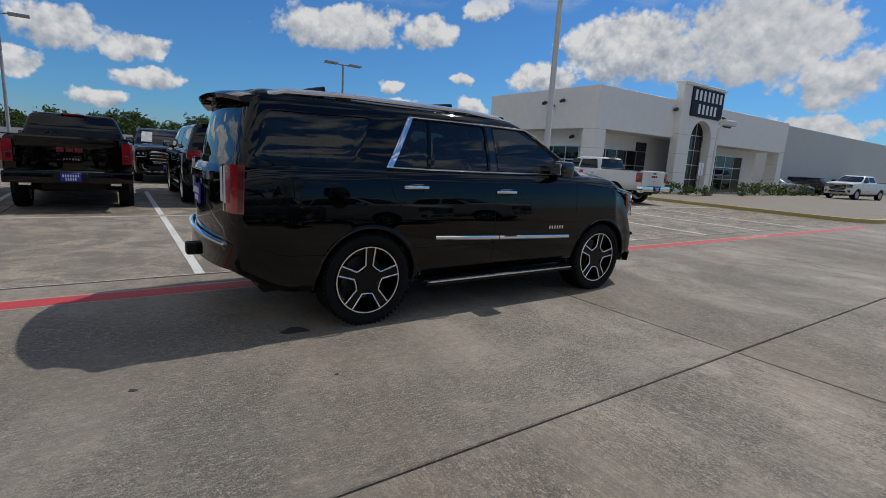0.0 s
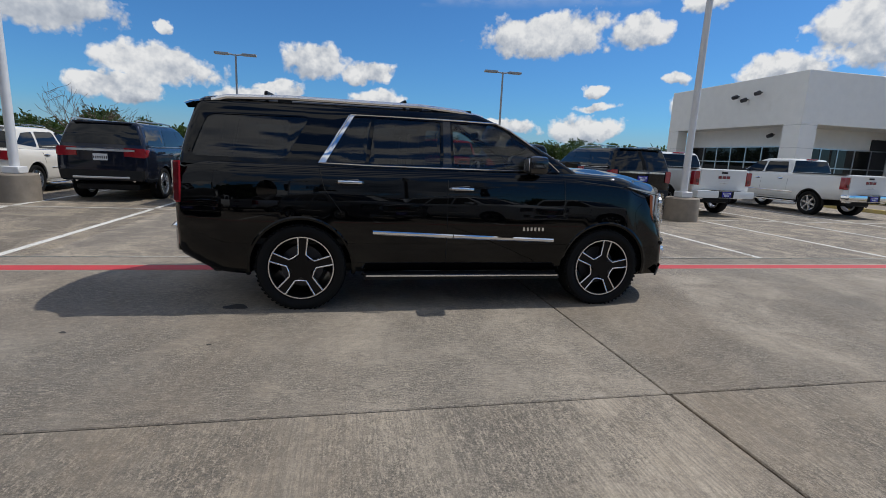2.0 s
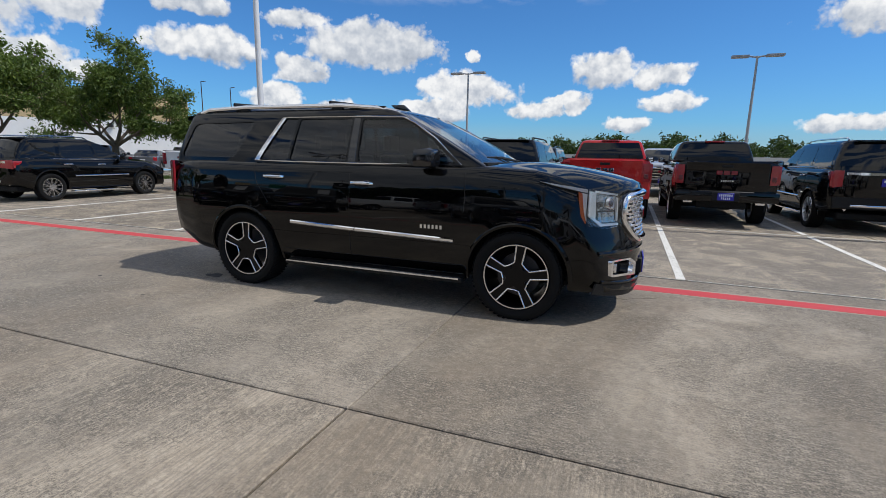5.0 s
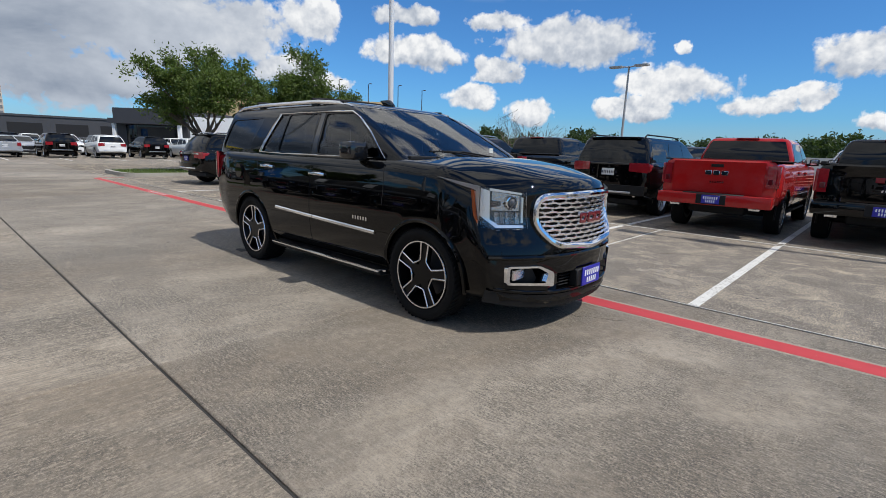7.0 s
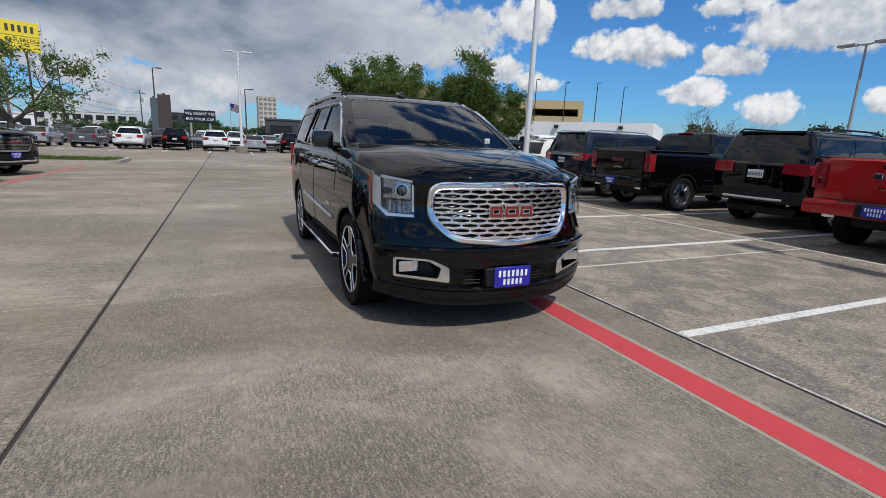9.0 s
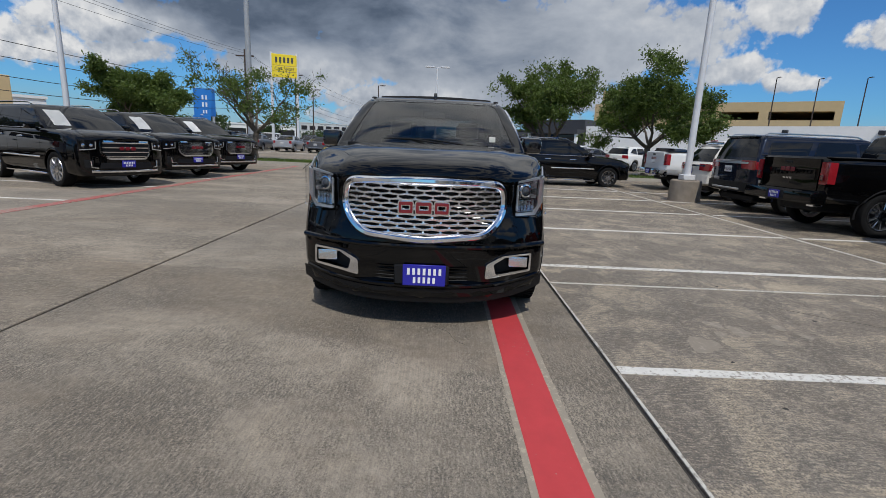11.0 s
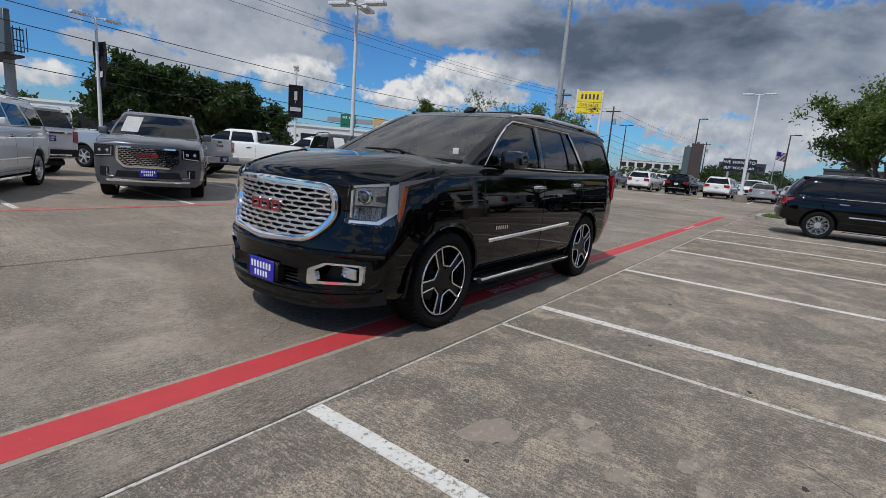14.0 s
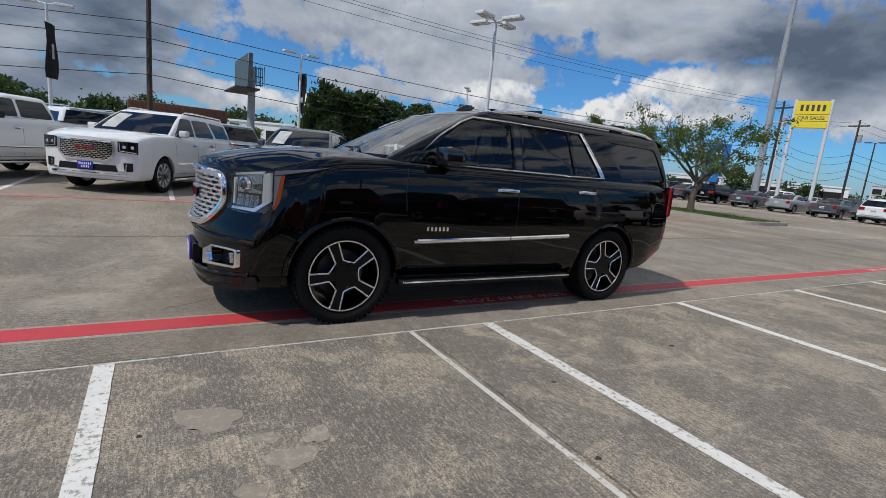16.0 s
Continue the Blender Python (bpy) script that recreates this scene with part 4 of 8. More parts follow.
def lattice_grille(sh, ylim, z0, z1, rows, pitch, off, thick=0.0098):
    """Straight bars linked brick fashion by short uprights; ylim(z) gives the half width."""
    b = bmesh.new()
    step = (z1 - z0) / rows
    for r in range(rows + 1):
        z = z0 + step * r
        w = ylim(z)
        n = max(8, int(2 * w / 0.022))
        ys = [-w + 2 * w * i / n for i in range(n + 1)]
        wave = step * 0.08
        tube(b, [sh.on_front(y, z + wave * math.cos(2 * math.pi * (y / pitch + (0.5 if r % 2 else 0.0))), off) for y in ys], thick, n=6, flat=0.012)
        if r == rows:
            break
        w = min(w, ylim(z + step))
        k = int(w / pitch) + 1
        for i in range(-k, k + 1):
            y = (i + (0.5 if r % 2 else 0.0)) * pitch
            if abs(y) < w - 0.02:
                q = [sh.on_front(y + dy, z + dz, off + o) for o in (-0.016, -0.006) for dy, dz in ((-0.007, 0.0), (0.007, 0.0), (0.007, step), (-0.007, step))]
                v = [b.verts.new(c) for c in q]
                for f in ((4, 5, 6, 7), (0, 4, 7, 3), (1, 2, 6, 5)):
                    b.faces.new([v[m] for m in f])
    return b


def add_interior(root, p):
    seat_parts = [(-0.02, 0.42), (-0.02, -0.42), (-1.0, 0.42), (-1.0, -0.42)]
    for x, y in seat_parts:
        st = part("seat", B((x - 0.28, y - 0.26, 0.66), (x + 0.28, y + 0.26, 0.84), 0.06, 3), LEATHER, root)
        b = B((x - 0.36, y - 0.25, 0.78), (x - 0.22, y + 0.25, 1.40), 0.06, 3)
        for v in b.verts:
            v.co.x -= 0.16 * max(0.0, v.co.z - 0.8)
        part("seat_back", b, LEATHER, st)
        b = B((x - 0.46, y - 0.13, 1.45), (x - 0.36, y + 0.13, 1.63), 0.04, 3)
        part("headrest", b, LEATHER, st)
    part("rear_bench", B((-2.0, -0.6, 0.66), (-1.85, 0.6, 1.38), 0.05, 2), LEATHER, root)
    b = B((0.52, -0.80, 0.86), (1.02, 0.80, 1.27), 0.07, 3)
    for v in b.verts:
        if v.co.x > 0.8:
            v.co.z -= 0.02
    part("dashboard", b, CABIN, root)
    b = bmesh.new()
    mm = Matrix.Translation((0.40, 0.42, 1.20)) @ Matrix.Rotation(radians(-65), 4, "Y")
    tube(b, [mm @ Vector((0.19 * math.cos(a * math.pi / 12), 0.19 * math.sin(a * math.pi / 12), 0)) for a in range(24)], 0.017, closed=True, n=8)
    wl = part("steering_wheel", b, LEATHER, root)
    b = bmesh.new()
    for a in (90, 210, 330):
        cyl(b, mm @ Vector((0, 0, 0)), mm @ Vector((0.185 * math.cos(radians(a)), 0.185 * math.sin(radians(a)), 0)), 0.018, n=6)
    part("wheel_spokes", b, CABIN, wl)
    part("rear_view_mirror", B((0.30, -0.12, 1.64), (0.33, 0.12, 1.70), 0.012, 2), PLASTIC, root)
    part("cabin_floor", B((-2.3, -0.86, 0.585), (1.0, 0.86, 0.64)), CABIN, root)


def suv_yukon():
    """The black full-size SUV that the camera circles."""
    p = dict(xF=2.475, xR=-2.60, w=1.0, bendF=0.40, bowF=2.6, lean=0.13, lift=0.10, bendR=0.13, axF=1.473, axR=-1.473, crown=0.045, cowl=1.15, fine=True,
             zb=[(-2.6, 0.52), (-2.45, 0.43), (-2.25, 0.35), (-1.95, 0.32), (-1.0, 0.34), (1.0, 0.36), (1.9, 0.255), (2.2, 0.235), (2.5, 0.235)],
             zt=[(-2.6, 1.25), (-2.45, 1.31), (1.1, 1.315), (1.6, 1.29), (2.0, 1.245), (2.25, 1.195), (2.42, 1.145), (2.49, 1.10)],
             gz=(1.28, 1.875), gw=[(1.28, 0.935), (1.40, 0.915), (1.60, 0.845), (1.75, 0.785), (1.90, 0.73)],
             gf=[(1.28, 1.275), (1.55, 0.80), (1.80, 0.30), (1.90, 0.05)], gr=[(1.28, -2.55), (1.55, -2.50), (1.80, -2.43), (1.90, -2.40)], gbow=0.07, gbowR=0.10, gcorner=0.045)
    sh = Shape(p)
    root = thing("suv", "black full-size suv with chrome grille and black alloy wheels", "car")
    # hull with wheel wells and a hollow cabin
    wells = []
    for x in (p["axF"], p["axR"]):
        for s in (-1, 1):
            wells.append(cyl(bmesh.new(), (x, s * 0.60, 0.385), (x, s * 1.2, 0.385), 0.455, n=48))
    cabin = B((-2.30, -0.87, 0.60), (1.0, 0.87, 1.6))
    fog = []
    for s in (-1, 1):
        fog.append(prism(bmesh.new(), rounded([(s * 0.535, 0.424), (s * 0.818, 0.430), (s * 0.818, 0.568), (s * 0.60, 0.567), (s * 0.515, 0.513)], 0.015), Matrix(((0, 0, 1, 2.05), (1, 0, 0, 0), (0, 1, 0, 0), (0, 0, 0, 1))), 0.6))
    intake = B((2.40, -0.50, 0.365), (2.6, 0.50, 0.50), 0.0)
    grille_hole = prism(bmesh.new(), [(-0.545, 1.065), (-0.555, 0.86), (-0.43, 0.735), (0.0, 0.70), (0.43, 0.735), (0.555, 0.86), (0.545, 1.065)], Matrix(((0, 0, 1, 2.345), (1, 0, 0, 0), (0, 1, 0, 0), (0, 0, 0, 1))), 0.6)
    part("body", boolean(sh.lower(), wells + [cabin, intake, grille_hole] + fog), BLACK_PAINT, root)
    for x in (p["axF"], p["axR"]):
        for s in (-1, 1):
            m = Matrix.Translation((x, s * 0.60, 0.385)) @ Matrix.Rotation(radians(-90 * s), 4, "X")
            part("wheel_liner", half_liner(m, 0.453, 0.34, 0.34, 40), PLASTIC, root)
    W_FRONT = [(-0.105, 1.335), (-0.115, 1.735), (0.31, 1.735), (0.435, 1.675), (0.635, 1.545), (0.88, 1.335)]
    W_REAR = [(-0.235, 1.335), (-0.225, 1.74), (-0.83, 1.74), (-0.89, 1.335)]
    W_SMALL = [(-0.915, 1.335), (-0.86, 1.74), (-1.035, 1.74), (-1.29, 1.335)]
    W_QUART = [(-1.60, 1.345), (-1.40, 1.715), (-2.24, 1.70), (-2.37, 1.345)]
    cut = [sh.greenhouse(0.035, 1.0)]
    for w, r in ((W_FRONT, 0.03), (W_REAR, 0.025), (W_SMALL, 0.02), (W_QUART, 0.06)):
        cut.append(prism(bmesh.new(), rounded(w, r), Matrix(((1, 0, 0, 0), (0, 0, 1, -1.3), (0, 1, 0, 0), (0, 0, 0, 1))), 2.6))
    ws = rounded([(-0.80, 1.345), (0.80, 1.345), (0.665, 1.80), (-0.665, 1.80)], 0.06)
    cut.append(prism(bmesh.new(), ws, Matrix(((0, 0, 1, 0.0), (1, 0, 0, 0), (0, 1, 0, 0), (0, 0, 0, 1))), 1.6))
    rw = rounded([(-0.76, 1.34), (0.76, 1.34), (0.66, 1.74), (-0.66, 1.74)], 0.08)
    cut.append(prism(bmesh.new(), rw, Matrix(((0, 0, 1, -2.8), (1, 0, 0, 0), (0, 1, 0, 0), (0, 0, 0, 1))), 0.6))
    part("roof", boolean(sh.greenhouse(), cut), BLACK_PAINT, root)
    # glass sits just under the skin
    for s in (-1, 1):
        for w, mt in ((W_FRONT, GLASS_SIDE), (W_REAR, GLASS_DARK), (W_SMALL, GLASS_DARK), (W_QUART, GLASS_DARK)):
            cx, cz = sum(v[0] for v in w) / len(w), sum(v[1] for v in w) / len(w)
            big = [(cx + (x - cx) * 1.02 + 0.008 * (1 if x > cx else -1), cz + (z - cz) * 1.03) for x, z in w]
            g = part("side_window", sh.side_pane(big, -0.009, s), mt, root)
            g.visible_shadow = False
    g = part("windscreen", sh.end_pane(1.325, 1.815, 0.045, -0.010), GLASS_SCREEN, root)
    g.visible_shadow = False
    part("rear_window", sh.end_pane(1.325, 1.76, 0.06, 0.010, front=False), GLASS_DARK, root)
    # brightwork round the door glass
    loop = [(0.945, 1.322), (0.67, 1.555), (0.445, 1.695), (0.31, 1.752), (-0.10, 1.758), (-0.6, 1.76), (-1.045, 1.757), (-1.17, 1.55), (-1.315, 1.325), (-0.9, 1.318), (-0.4, 1.318), (0.1, 1.319), (0.6, 1.32)]
    for s in (-1, 1):
        b = tube(bmesh.new(), [sh.on_side(x, z, 0.003, s, lower=False) for x, z in loop], 0.0125, closed=True, n=6, flat=0.008)
        part("window_trim", b, CHROME, root)
        b = bmesh.new()
        surface_patch(b, [(-1.325, 1.325), (-1.265, 1.325), (-1.01, 1.755), (-1.06, 1.755)], lambda u, v, o: sh.on_side(u, v, o + 0.002, s, lower=False), 0.006)
        part("pillar_trim", b, CHROME, root)
        b = bmesh.new()
        surface_patch(b, [(-0.21, 1.33), (-0.125, 1.33), (-0.135, 1.745), (-0.205, 1.745)], lambda u, v, o: sh.on_side(u, v, o, s, lower=False), 0.004)
        part("door_post", b, GLOSS_BLACK, root)
        for x0, x1, z0, z1 in ((-0.845, -0.105, 0.722, 0.695), (-0.095, 0.905, 0.695, 0.665)):
            b = tube(bmesh.new(), [sh.on_side(x0 + (x1 - x0) * i / 8, z0 + (z1 - z0) * i / 8, 0.006, s) for i in range(9)], 0.019, n=6, flat=0.012)
            part("door_moulding", b, CHROME, root)
        b = bmesh.new()
        box(b, (-0.92, min(s * 0.86, s * 1.015), 0.285), (1.0, max(s * 0.86, s * 1.015), 0.335), 0.02, 2)
        step = part("running_board", b, PLASTIC, root)
        b = tube(bmesh.new(), [Vector((x, s * y, 0.325)) for x, y in ((-0.93, 0.95), (-0.90, 1.018), (0.0, 1.02), (0.97, 1.018), (1.0, 0.95))], 0.013, n=6)
        part("step_trim", b, CHROME, step)
        b = bmesh.new()
        bars_text(b, (6,), lambda u, v, o: sh.on_side(0.69 + (u if s < 0 else -u), 0.775 + v, o + 0.003, s), 0.034, 0.006, 0.95)
        part("door_badge", b, CHROME, root, "unlettered bright badge bars", smooth=0)
        seam_lines(root, sh, [[(-0.165, 1.31), (-0.16, 0.8), (-0.16, 0.44)], [(0.985, 1.305), (1.0, 1.05), (0.99, 0.92)], [(-1.32, 1.31), (-1.27, 1.1), (-1.12, 0.9)], [(-0.98, 0.44), (0.93, 0.44)], [(1.1, 1.25), (1.7, 1.19), (2.02, 1.13)]], s)
        b = cyl(bmesh.new(), (-1.75, s * 0.965, 1.08), (-1.75, s * 1.001, 1.08), 0.085, n=24)
        if s < 0:
            part("fuel_flap", b, BLACK_PAINT, root)
        else:
            b.free()
        b = bmesh.new()
        tube(b, [Vector((x, s * y, z)) for x, y, z in ((-2.22, 0.72, 1.815), (-2.10, 0.72, 1.85), (-1.6, 0.722, 1.872), (-0.4, 0.718, 1.872), (0.0, 0.712, 1.845), (0.20, 0.70, 1.80))], 0.022, n=8, flat=0.020)
        rail = part("roof_rail", b, MACHINED, root)
        for x in (-2.06, -1.62, -0.45, 0.02):
            part("rail_foot", B((x - 0.06, min(s * 0.675, s * 0.725), 1.81), (x + 0.06, max(s * 0.675, s * 0.725), 1.862), 0.012, 2), PLASTIC, rail)
    add_handles(root, sh, [(-1.05, 1.165), (-0.03, 1.135)], CHROME)
    for x in (-1.78, -0.55):
        b = tube(bmesh.new(), [Vector((x, y, 1.895 + 0.022 * (1 - (y / 0.7) ** 2))) for y in (-0.69, -0.6, -0.3, 0, 0.3, 0.6, 0.69)], 0.030, n=8, flat=0.016)
        part("cross_bar", b, PLASTIC, root)
    b = B((-0.14, -0.02, 1.87), (0.02, 0.02, 1.945), 0.018, 2)
    for v in b.verts:
        v.co.x -= 1.2 * max(0, v.co.z - 1.88) - 0.0
    part("roof_antenna", b, GLOSS_BLACK, root)
    arch_lips(root, sh, p, 0.462, BLACK_PAINT)
    # wipers and cowl
    for s in (-1, 1):
        b = tube(bmesh.new(), [Vector((1.20, s * 0.10 + 0.25, 1.355)), Vector((1.06, s * 0.10 - 0.10, 1.40)), Vector((1.04, s * 0.10 - 0.36, 1.395))], 0.009, n=5)
        part("wiper", b, PLASTIC, root)
    b = B((1.10, -0.80, 1.31), (1.27, 0.80, 1.352), 0.015, 2)
    for v in b.verts:
        v.co.x -= 0.16 * (abs(v.co.y) / 0.9) ** 2
    part("cowl_panel", b, PLASTIC, root)
    # grille
    rim_m = rounded([(-0.575, 1.09), (-0.585, 0.868), (-0.452, 0.72), (0.0, 0.682), (0.452, 0.72), (0.585, 0.868), (0.575, 1.09), (0.0, 1.108)], 0.09, 5)
    b = tube(bmesh.new(), [sh.on_front(u, v, 0.006) for u, v in rim_m], 0.031, closed=True, n=10, flat=0.034)
    gr = part("grille", b, CHROME, root, "chrome grille surround")

    def ylim(z):
        return lerp_table(z, [(0.70, 0.30), (0.745, 0.44), (0.875, 0.553), (1.065, 0.545), (1.09, 0.53)])

    part("grille_mesh", lattice_grille(sh, ylim, 0.728, 1.075, 10, 0.125, 0.004, 0.0108), GRILLE_BRIGHT, gr)
    b = bmesh.new()
    surface_patch(b, [(-0.56, 1.075), (-0.565, 0.86), (-0.43, 0.72), (0.0, 0.69), (0.43, 0.72), (0.565, 0.86), (0.56, 1.075)], lambda u, v, o: sh.on_front(u, v, o - 0.085), 0.01)
    part("grille_backing", b, PLASTIC, gr)
    # emblem: plain red shapes edged in chrome
    for cy, hw in ((-0.128, 0.056), (0.0, 0.062), (0.128, 0.056)):
        x0 = sh.on_front(abs(cy), 0.9).x + 0.006
        for grow, dep, mt, nm in ((0.0, 0.018, CHROME, "emblem_edge"), (-0.007, 0.023, EMBLEM_RED, "emblem_face")):
            o_ = rounded([(cy - hw - grow, 0.87 - grow), (cy + hw + grow, 0.87 - grow), (cy + hw + grow, 0.965 + grow), (cy - hw - grow, 0.965 + grow)], 0.012)
            i_ = rounded([(cy - hw * 0.45 + grow, 0.905 + grow * 0.6), (cy + hw * 0.45 - grow, 0.905 + grow * 0.6), (cy + hw * 0.45 - grow, 0.93 - grow * 0.6), (cy - hw * 0.45 + grow, 0.93 - grow * 0.6)], 0.006)
            b = ring_prism(bmesh.new(), o_, i_, lambda u, v, w: Vector((x0 + w, u, v)), dep)
            bmesh.ops.recalc_face_normals(b, faces=b.faces)
            part(nm, b, mt, gr, smooth=0)
    # head lamps wrap round the corners
    for s in (-1, 1):
        def corner(u, v, o, s=s):
            # u runs from the grille outwards and back along the flank
            y = 0.63 + u
            if y <= 0.90:
                q = sh.on_front(s * y, v, 0.0)
                nrm = Vector((1, s * (0.15 + 1.2 * max(0, y - 0.6)), 0)).normalized()
            else:
                base = sh.on_front(s * 0.90, v, 0.0)
                q = base + Vector((-(y - 0.90) * 1.0, s * (y - 0.90) * 0.18, 0))
                nrm = Vector((0.45, s, 0)).normalized()
            return q + nrm * o
        def lamp(u, v, o):
            return corner(u, v, o)
        hl = part("headlamp", surface_patch(bmesh.new(), [(0.045, 0.872), (0.055, 1.112), (0.285, 1.155), (0.285, 0.885), (0.22, 0.85)], lambda u, v, o: lamp(u, v, o + 0.002), 0.010, 10, 5), LAMP_BODY, root, "clear headlamp with a projector over a bright reflector")
        axis = Matrix.Translation(lamp(0.118, 1.045, 0.016)) @ Vector((1, s * 0.45, 0)).to_track_quat("Z", "Y").to_matrix().to_4x4()
        part("projector", lathe(bmesh.new(), [(0.0, 0.030), (0.016, 0.027), (0.026, 0.020), (0.034, 0.006)], axis, 24), PROJECTOR, hl)
        part("projector_ring", lathe(bmesh.new(), [(0.034, 0.004), (0.040, 0.018), (0.050, 0.016), (0.057, -0.01)], axis, 28), CHROME, hl)
        # a dark recess round the projector, faceted reflector cells beneath it
        part("lamp_recess", surface_patch(bmesh.new(), [(0.065, 0.985), (0.068, 1.098), (0.225, 1.126), (0.225, 0.985)], lambda u, v, o: lamp(u, v, o + 0.010), 0.004, 6, 3), LAMP_SHADE, hl)
        for k in range(5):
            u0 = 0.064 + 0.029 * k
            b = bmesh.new()
            za, zm, zb_ = 0.888, 0.932, 0.974
            q = [[b.verts.new(lamp(u, v, o)) for u, o in ((u0, 0.014), (u0 + 0.0135, 0.030 if k % 2 else 0.022), (u0 + 0.027, 0.014))] for v in (za, zm, zb_)]
            for r0_, r1_ in zip(q, q[1:]):
                for j in (0, 1):
                    b.faces.new((r0_[j], r0_[j + 1], r1_[j + 1], r1_[j]))
            bmesh.ops.solidify(b, geom=b.faces[:], thickness=0.004)
            part("reflector_cell", b, REFLECTOR, hl, smooth=0)
        for outline in ([(0.236, 0.918), (0.240, 1.128), (0.280, 1.150), (0.280, 0.945)], [(0.050, 0.862), (0.050, 0.878), (0.195, 0.880), (0.236, 0.918), (0.280, 0.945), (0.212, 0.858)], [(0.060, 1.104), (0.060, 1.118), (0.24, 1.150), (0.24, 1.130)], [(0.048, 0.90), (0.050, 1.08), (0.062, 1.09), (0.060, 0.895)]):
            part("light_signature", surface_patch(bmesh.new(), outline, lambda u, v, o: lamp(u, v, o + 0.012), 0.014, 6, 4), LAMP_PIPE, hl)
        b = surface_patch(bmesh.new(), [(0.228, 1.01), (0.228, 1.06), (0.180, 1.055), (0.180, 1.02)], lambda u, v, o: lamp(u, v, o + 0.014), 0.010, 2, 2)
        part("lamp_bridge", b, LAMP_DARK, hl)
        b = surface_patch(bmesh.new(), [(0.288, 0.90), (0.288, 1.160), (0.66, 1.212), (0.44, 1.155), (0.335, 1.135), (0.300, 0.90)], lambda u, v, o: lamp(u, v, o + 0.003), 0.012, 10, 4)
        part("headlamp_bezel", b, SATIN, hl)
        b = surface_patch(bmesh.new(), [(0.298, 0.885), (0.330, 1.125), (0.362, 1.140), (0.324, 0.885)], lambda u, v, o: lamp(u, v, o + 0.016), 0.008, 5, 3)
        part("side_marker", b, AMBER, hl)
        b = surface_patch(bmesh.new(), [(0.040, 0.862), (0.050, 1.122), (0.285, 1.165), (0.300, 0.872), (0.22, 0.842)], lambda u, v, o: lamp(u, v, o + 0.050), 0.004, 10, 5)
        cover = part("lamp_cover", b, LAMP_CLEAR, hl)
        cover.visible_shadow = False
        # fog lamp and its bright surround
        o_ = rounded([(s * 0.465, 0.400), (s * 0.83, 0.412), (s * 0.83, 0.578), (s * 0.60, 0.575), (s * 0.47, 0.515)], 0.02, 4)
        i_ = rounded([(s * 0.545, 0.430), (s * 0.812, 0.436), (s * 0.812, 0.563), (s * 0.612, 0.561), (s * 0.525, 0.512)], 0.015, 4)
        b = ring_prism(bmesh.new(), o_, i_, lambda u, v, w: sh.on_front(u, v, w - 0.02), 0.036)
        bmesh.ops.recalc_face_normals(b, faces=b.faces)
        fs = part("fog_lamp", b, CHROME, root, "chrome fog lamp surround")
        c = sh.on_front(s * 0.725, 0.508, -0.03)
        part("fog_lens", B((c.x - 0.03, c.y - 0.072, c.z - 0.040), (c.x + 0.012, c.y + 0.072, c.z + 0.040), 0.012, 2), REFLECTOR, fs)
        part("fog_housing", surface_patch(bmesh.new(), [(s * 0.50, 0.41), (s * 0.82, 0.43), (s * 0.82, 0.60), (s * 0.60, 0.59)] if s > 0 else [(-0.82, 0.43), (-0.50, 0.41), (-0.60, 0.59), (-0.82, 0.60)], lambda u, v, o: sh.on_front(u, v, o - 0.10), 0.01), PLASTIC, fs)
    # bumper intake, lip, plate
    b = bmesh.new()
    for k in range(5):
        z = 0.378 + 0.026 * k
        tube(b, [sh.on_front(-0.49 + 0.98 * i / 10, z, -0.055) for i in range(11)], 0.006, n=4)
    part("intake_mesh", b, PLASTIC, root)
    part("intake_backing", surface_patch(bmesh.new(), [(-0.5, 0.36), (0.5, 0.36), (0.5, 0.505), (-0.5, 0.505)], lambda u, v, o: sh.on_front(u, v, o - 0.085), 0.004), PLASTIC, root)
    b = tube(bmesh.new(), [sh.on_front(-0.90 + 1.8 * i / 16, 0.345, 0.0) for i in range(17)], 0.016, n=6, flat=0.012)
    part("bumper_crease", b, BLACK_PAINT, root)
    b = tube(bmesh.new(), [sh.on_front(-0.93 + 1.86 * i / 16, 0.64 + 0.0 * i, -0.006) for i in range(17)], 0.020, n=8)
    part("bumper_shoulder", b, BLACK_PAINT, root)
    b = surface_patch(bmesh.new(), [(-0.94, 0.215), (0.94, 0.215), (0.94, 0.325), (-0.94, 0.325)], lambda u, v, o: sh.on_front(u, v, o - 0.035 + 0.25 * (v - 0.225)), 0.015, 16, 3)
    part("air_dam", b, PLASTIC, root)
    dealer_plate(root, (2.500, 0.02, 0.435), 1)
    part("plate_bracket", B((2.42, -0.20, 0.36), (2.494, 0.20, 0.505), 0.01), PLASTIC, root)
    # stern: spoiler, lamps, bumper, plate
    b = bmesh.new()
    rows = []
    for x, z, t in ((-2.18, 1.866, 0.05), (-2.36, 1.862, 0.06), (-2.50, 1.842, 0.05), (-2.555, 1.82, 0.03)):
        row = []
        for i in range(13):
            y = -0.74 + 1.48 * i / 12
            xx = x + 0.13 * (abs(y) / 0.74) ** 2.5
            row.append((Vector((xx, y, z - 0.05 * (abs(y) / 0.74) ** 3)), Vector((xx + 0.02, y, z - t - 0.05 * (abs(y) / 0.74) ** 3))))
        rows.append(row)
    top = [[bm_v for bm_v in (b.verts.new(u) for u, _ in row)] for row in rows]
    bot = [[bm_v for bm_v in (b.verts.new(w) for _, w in row)] for row in rows]
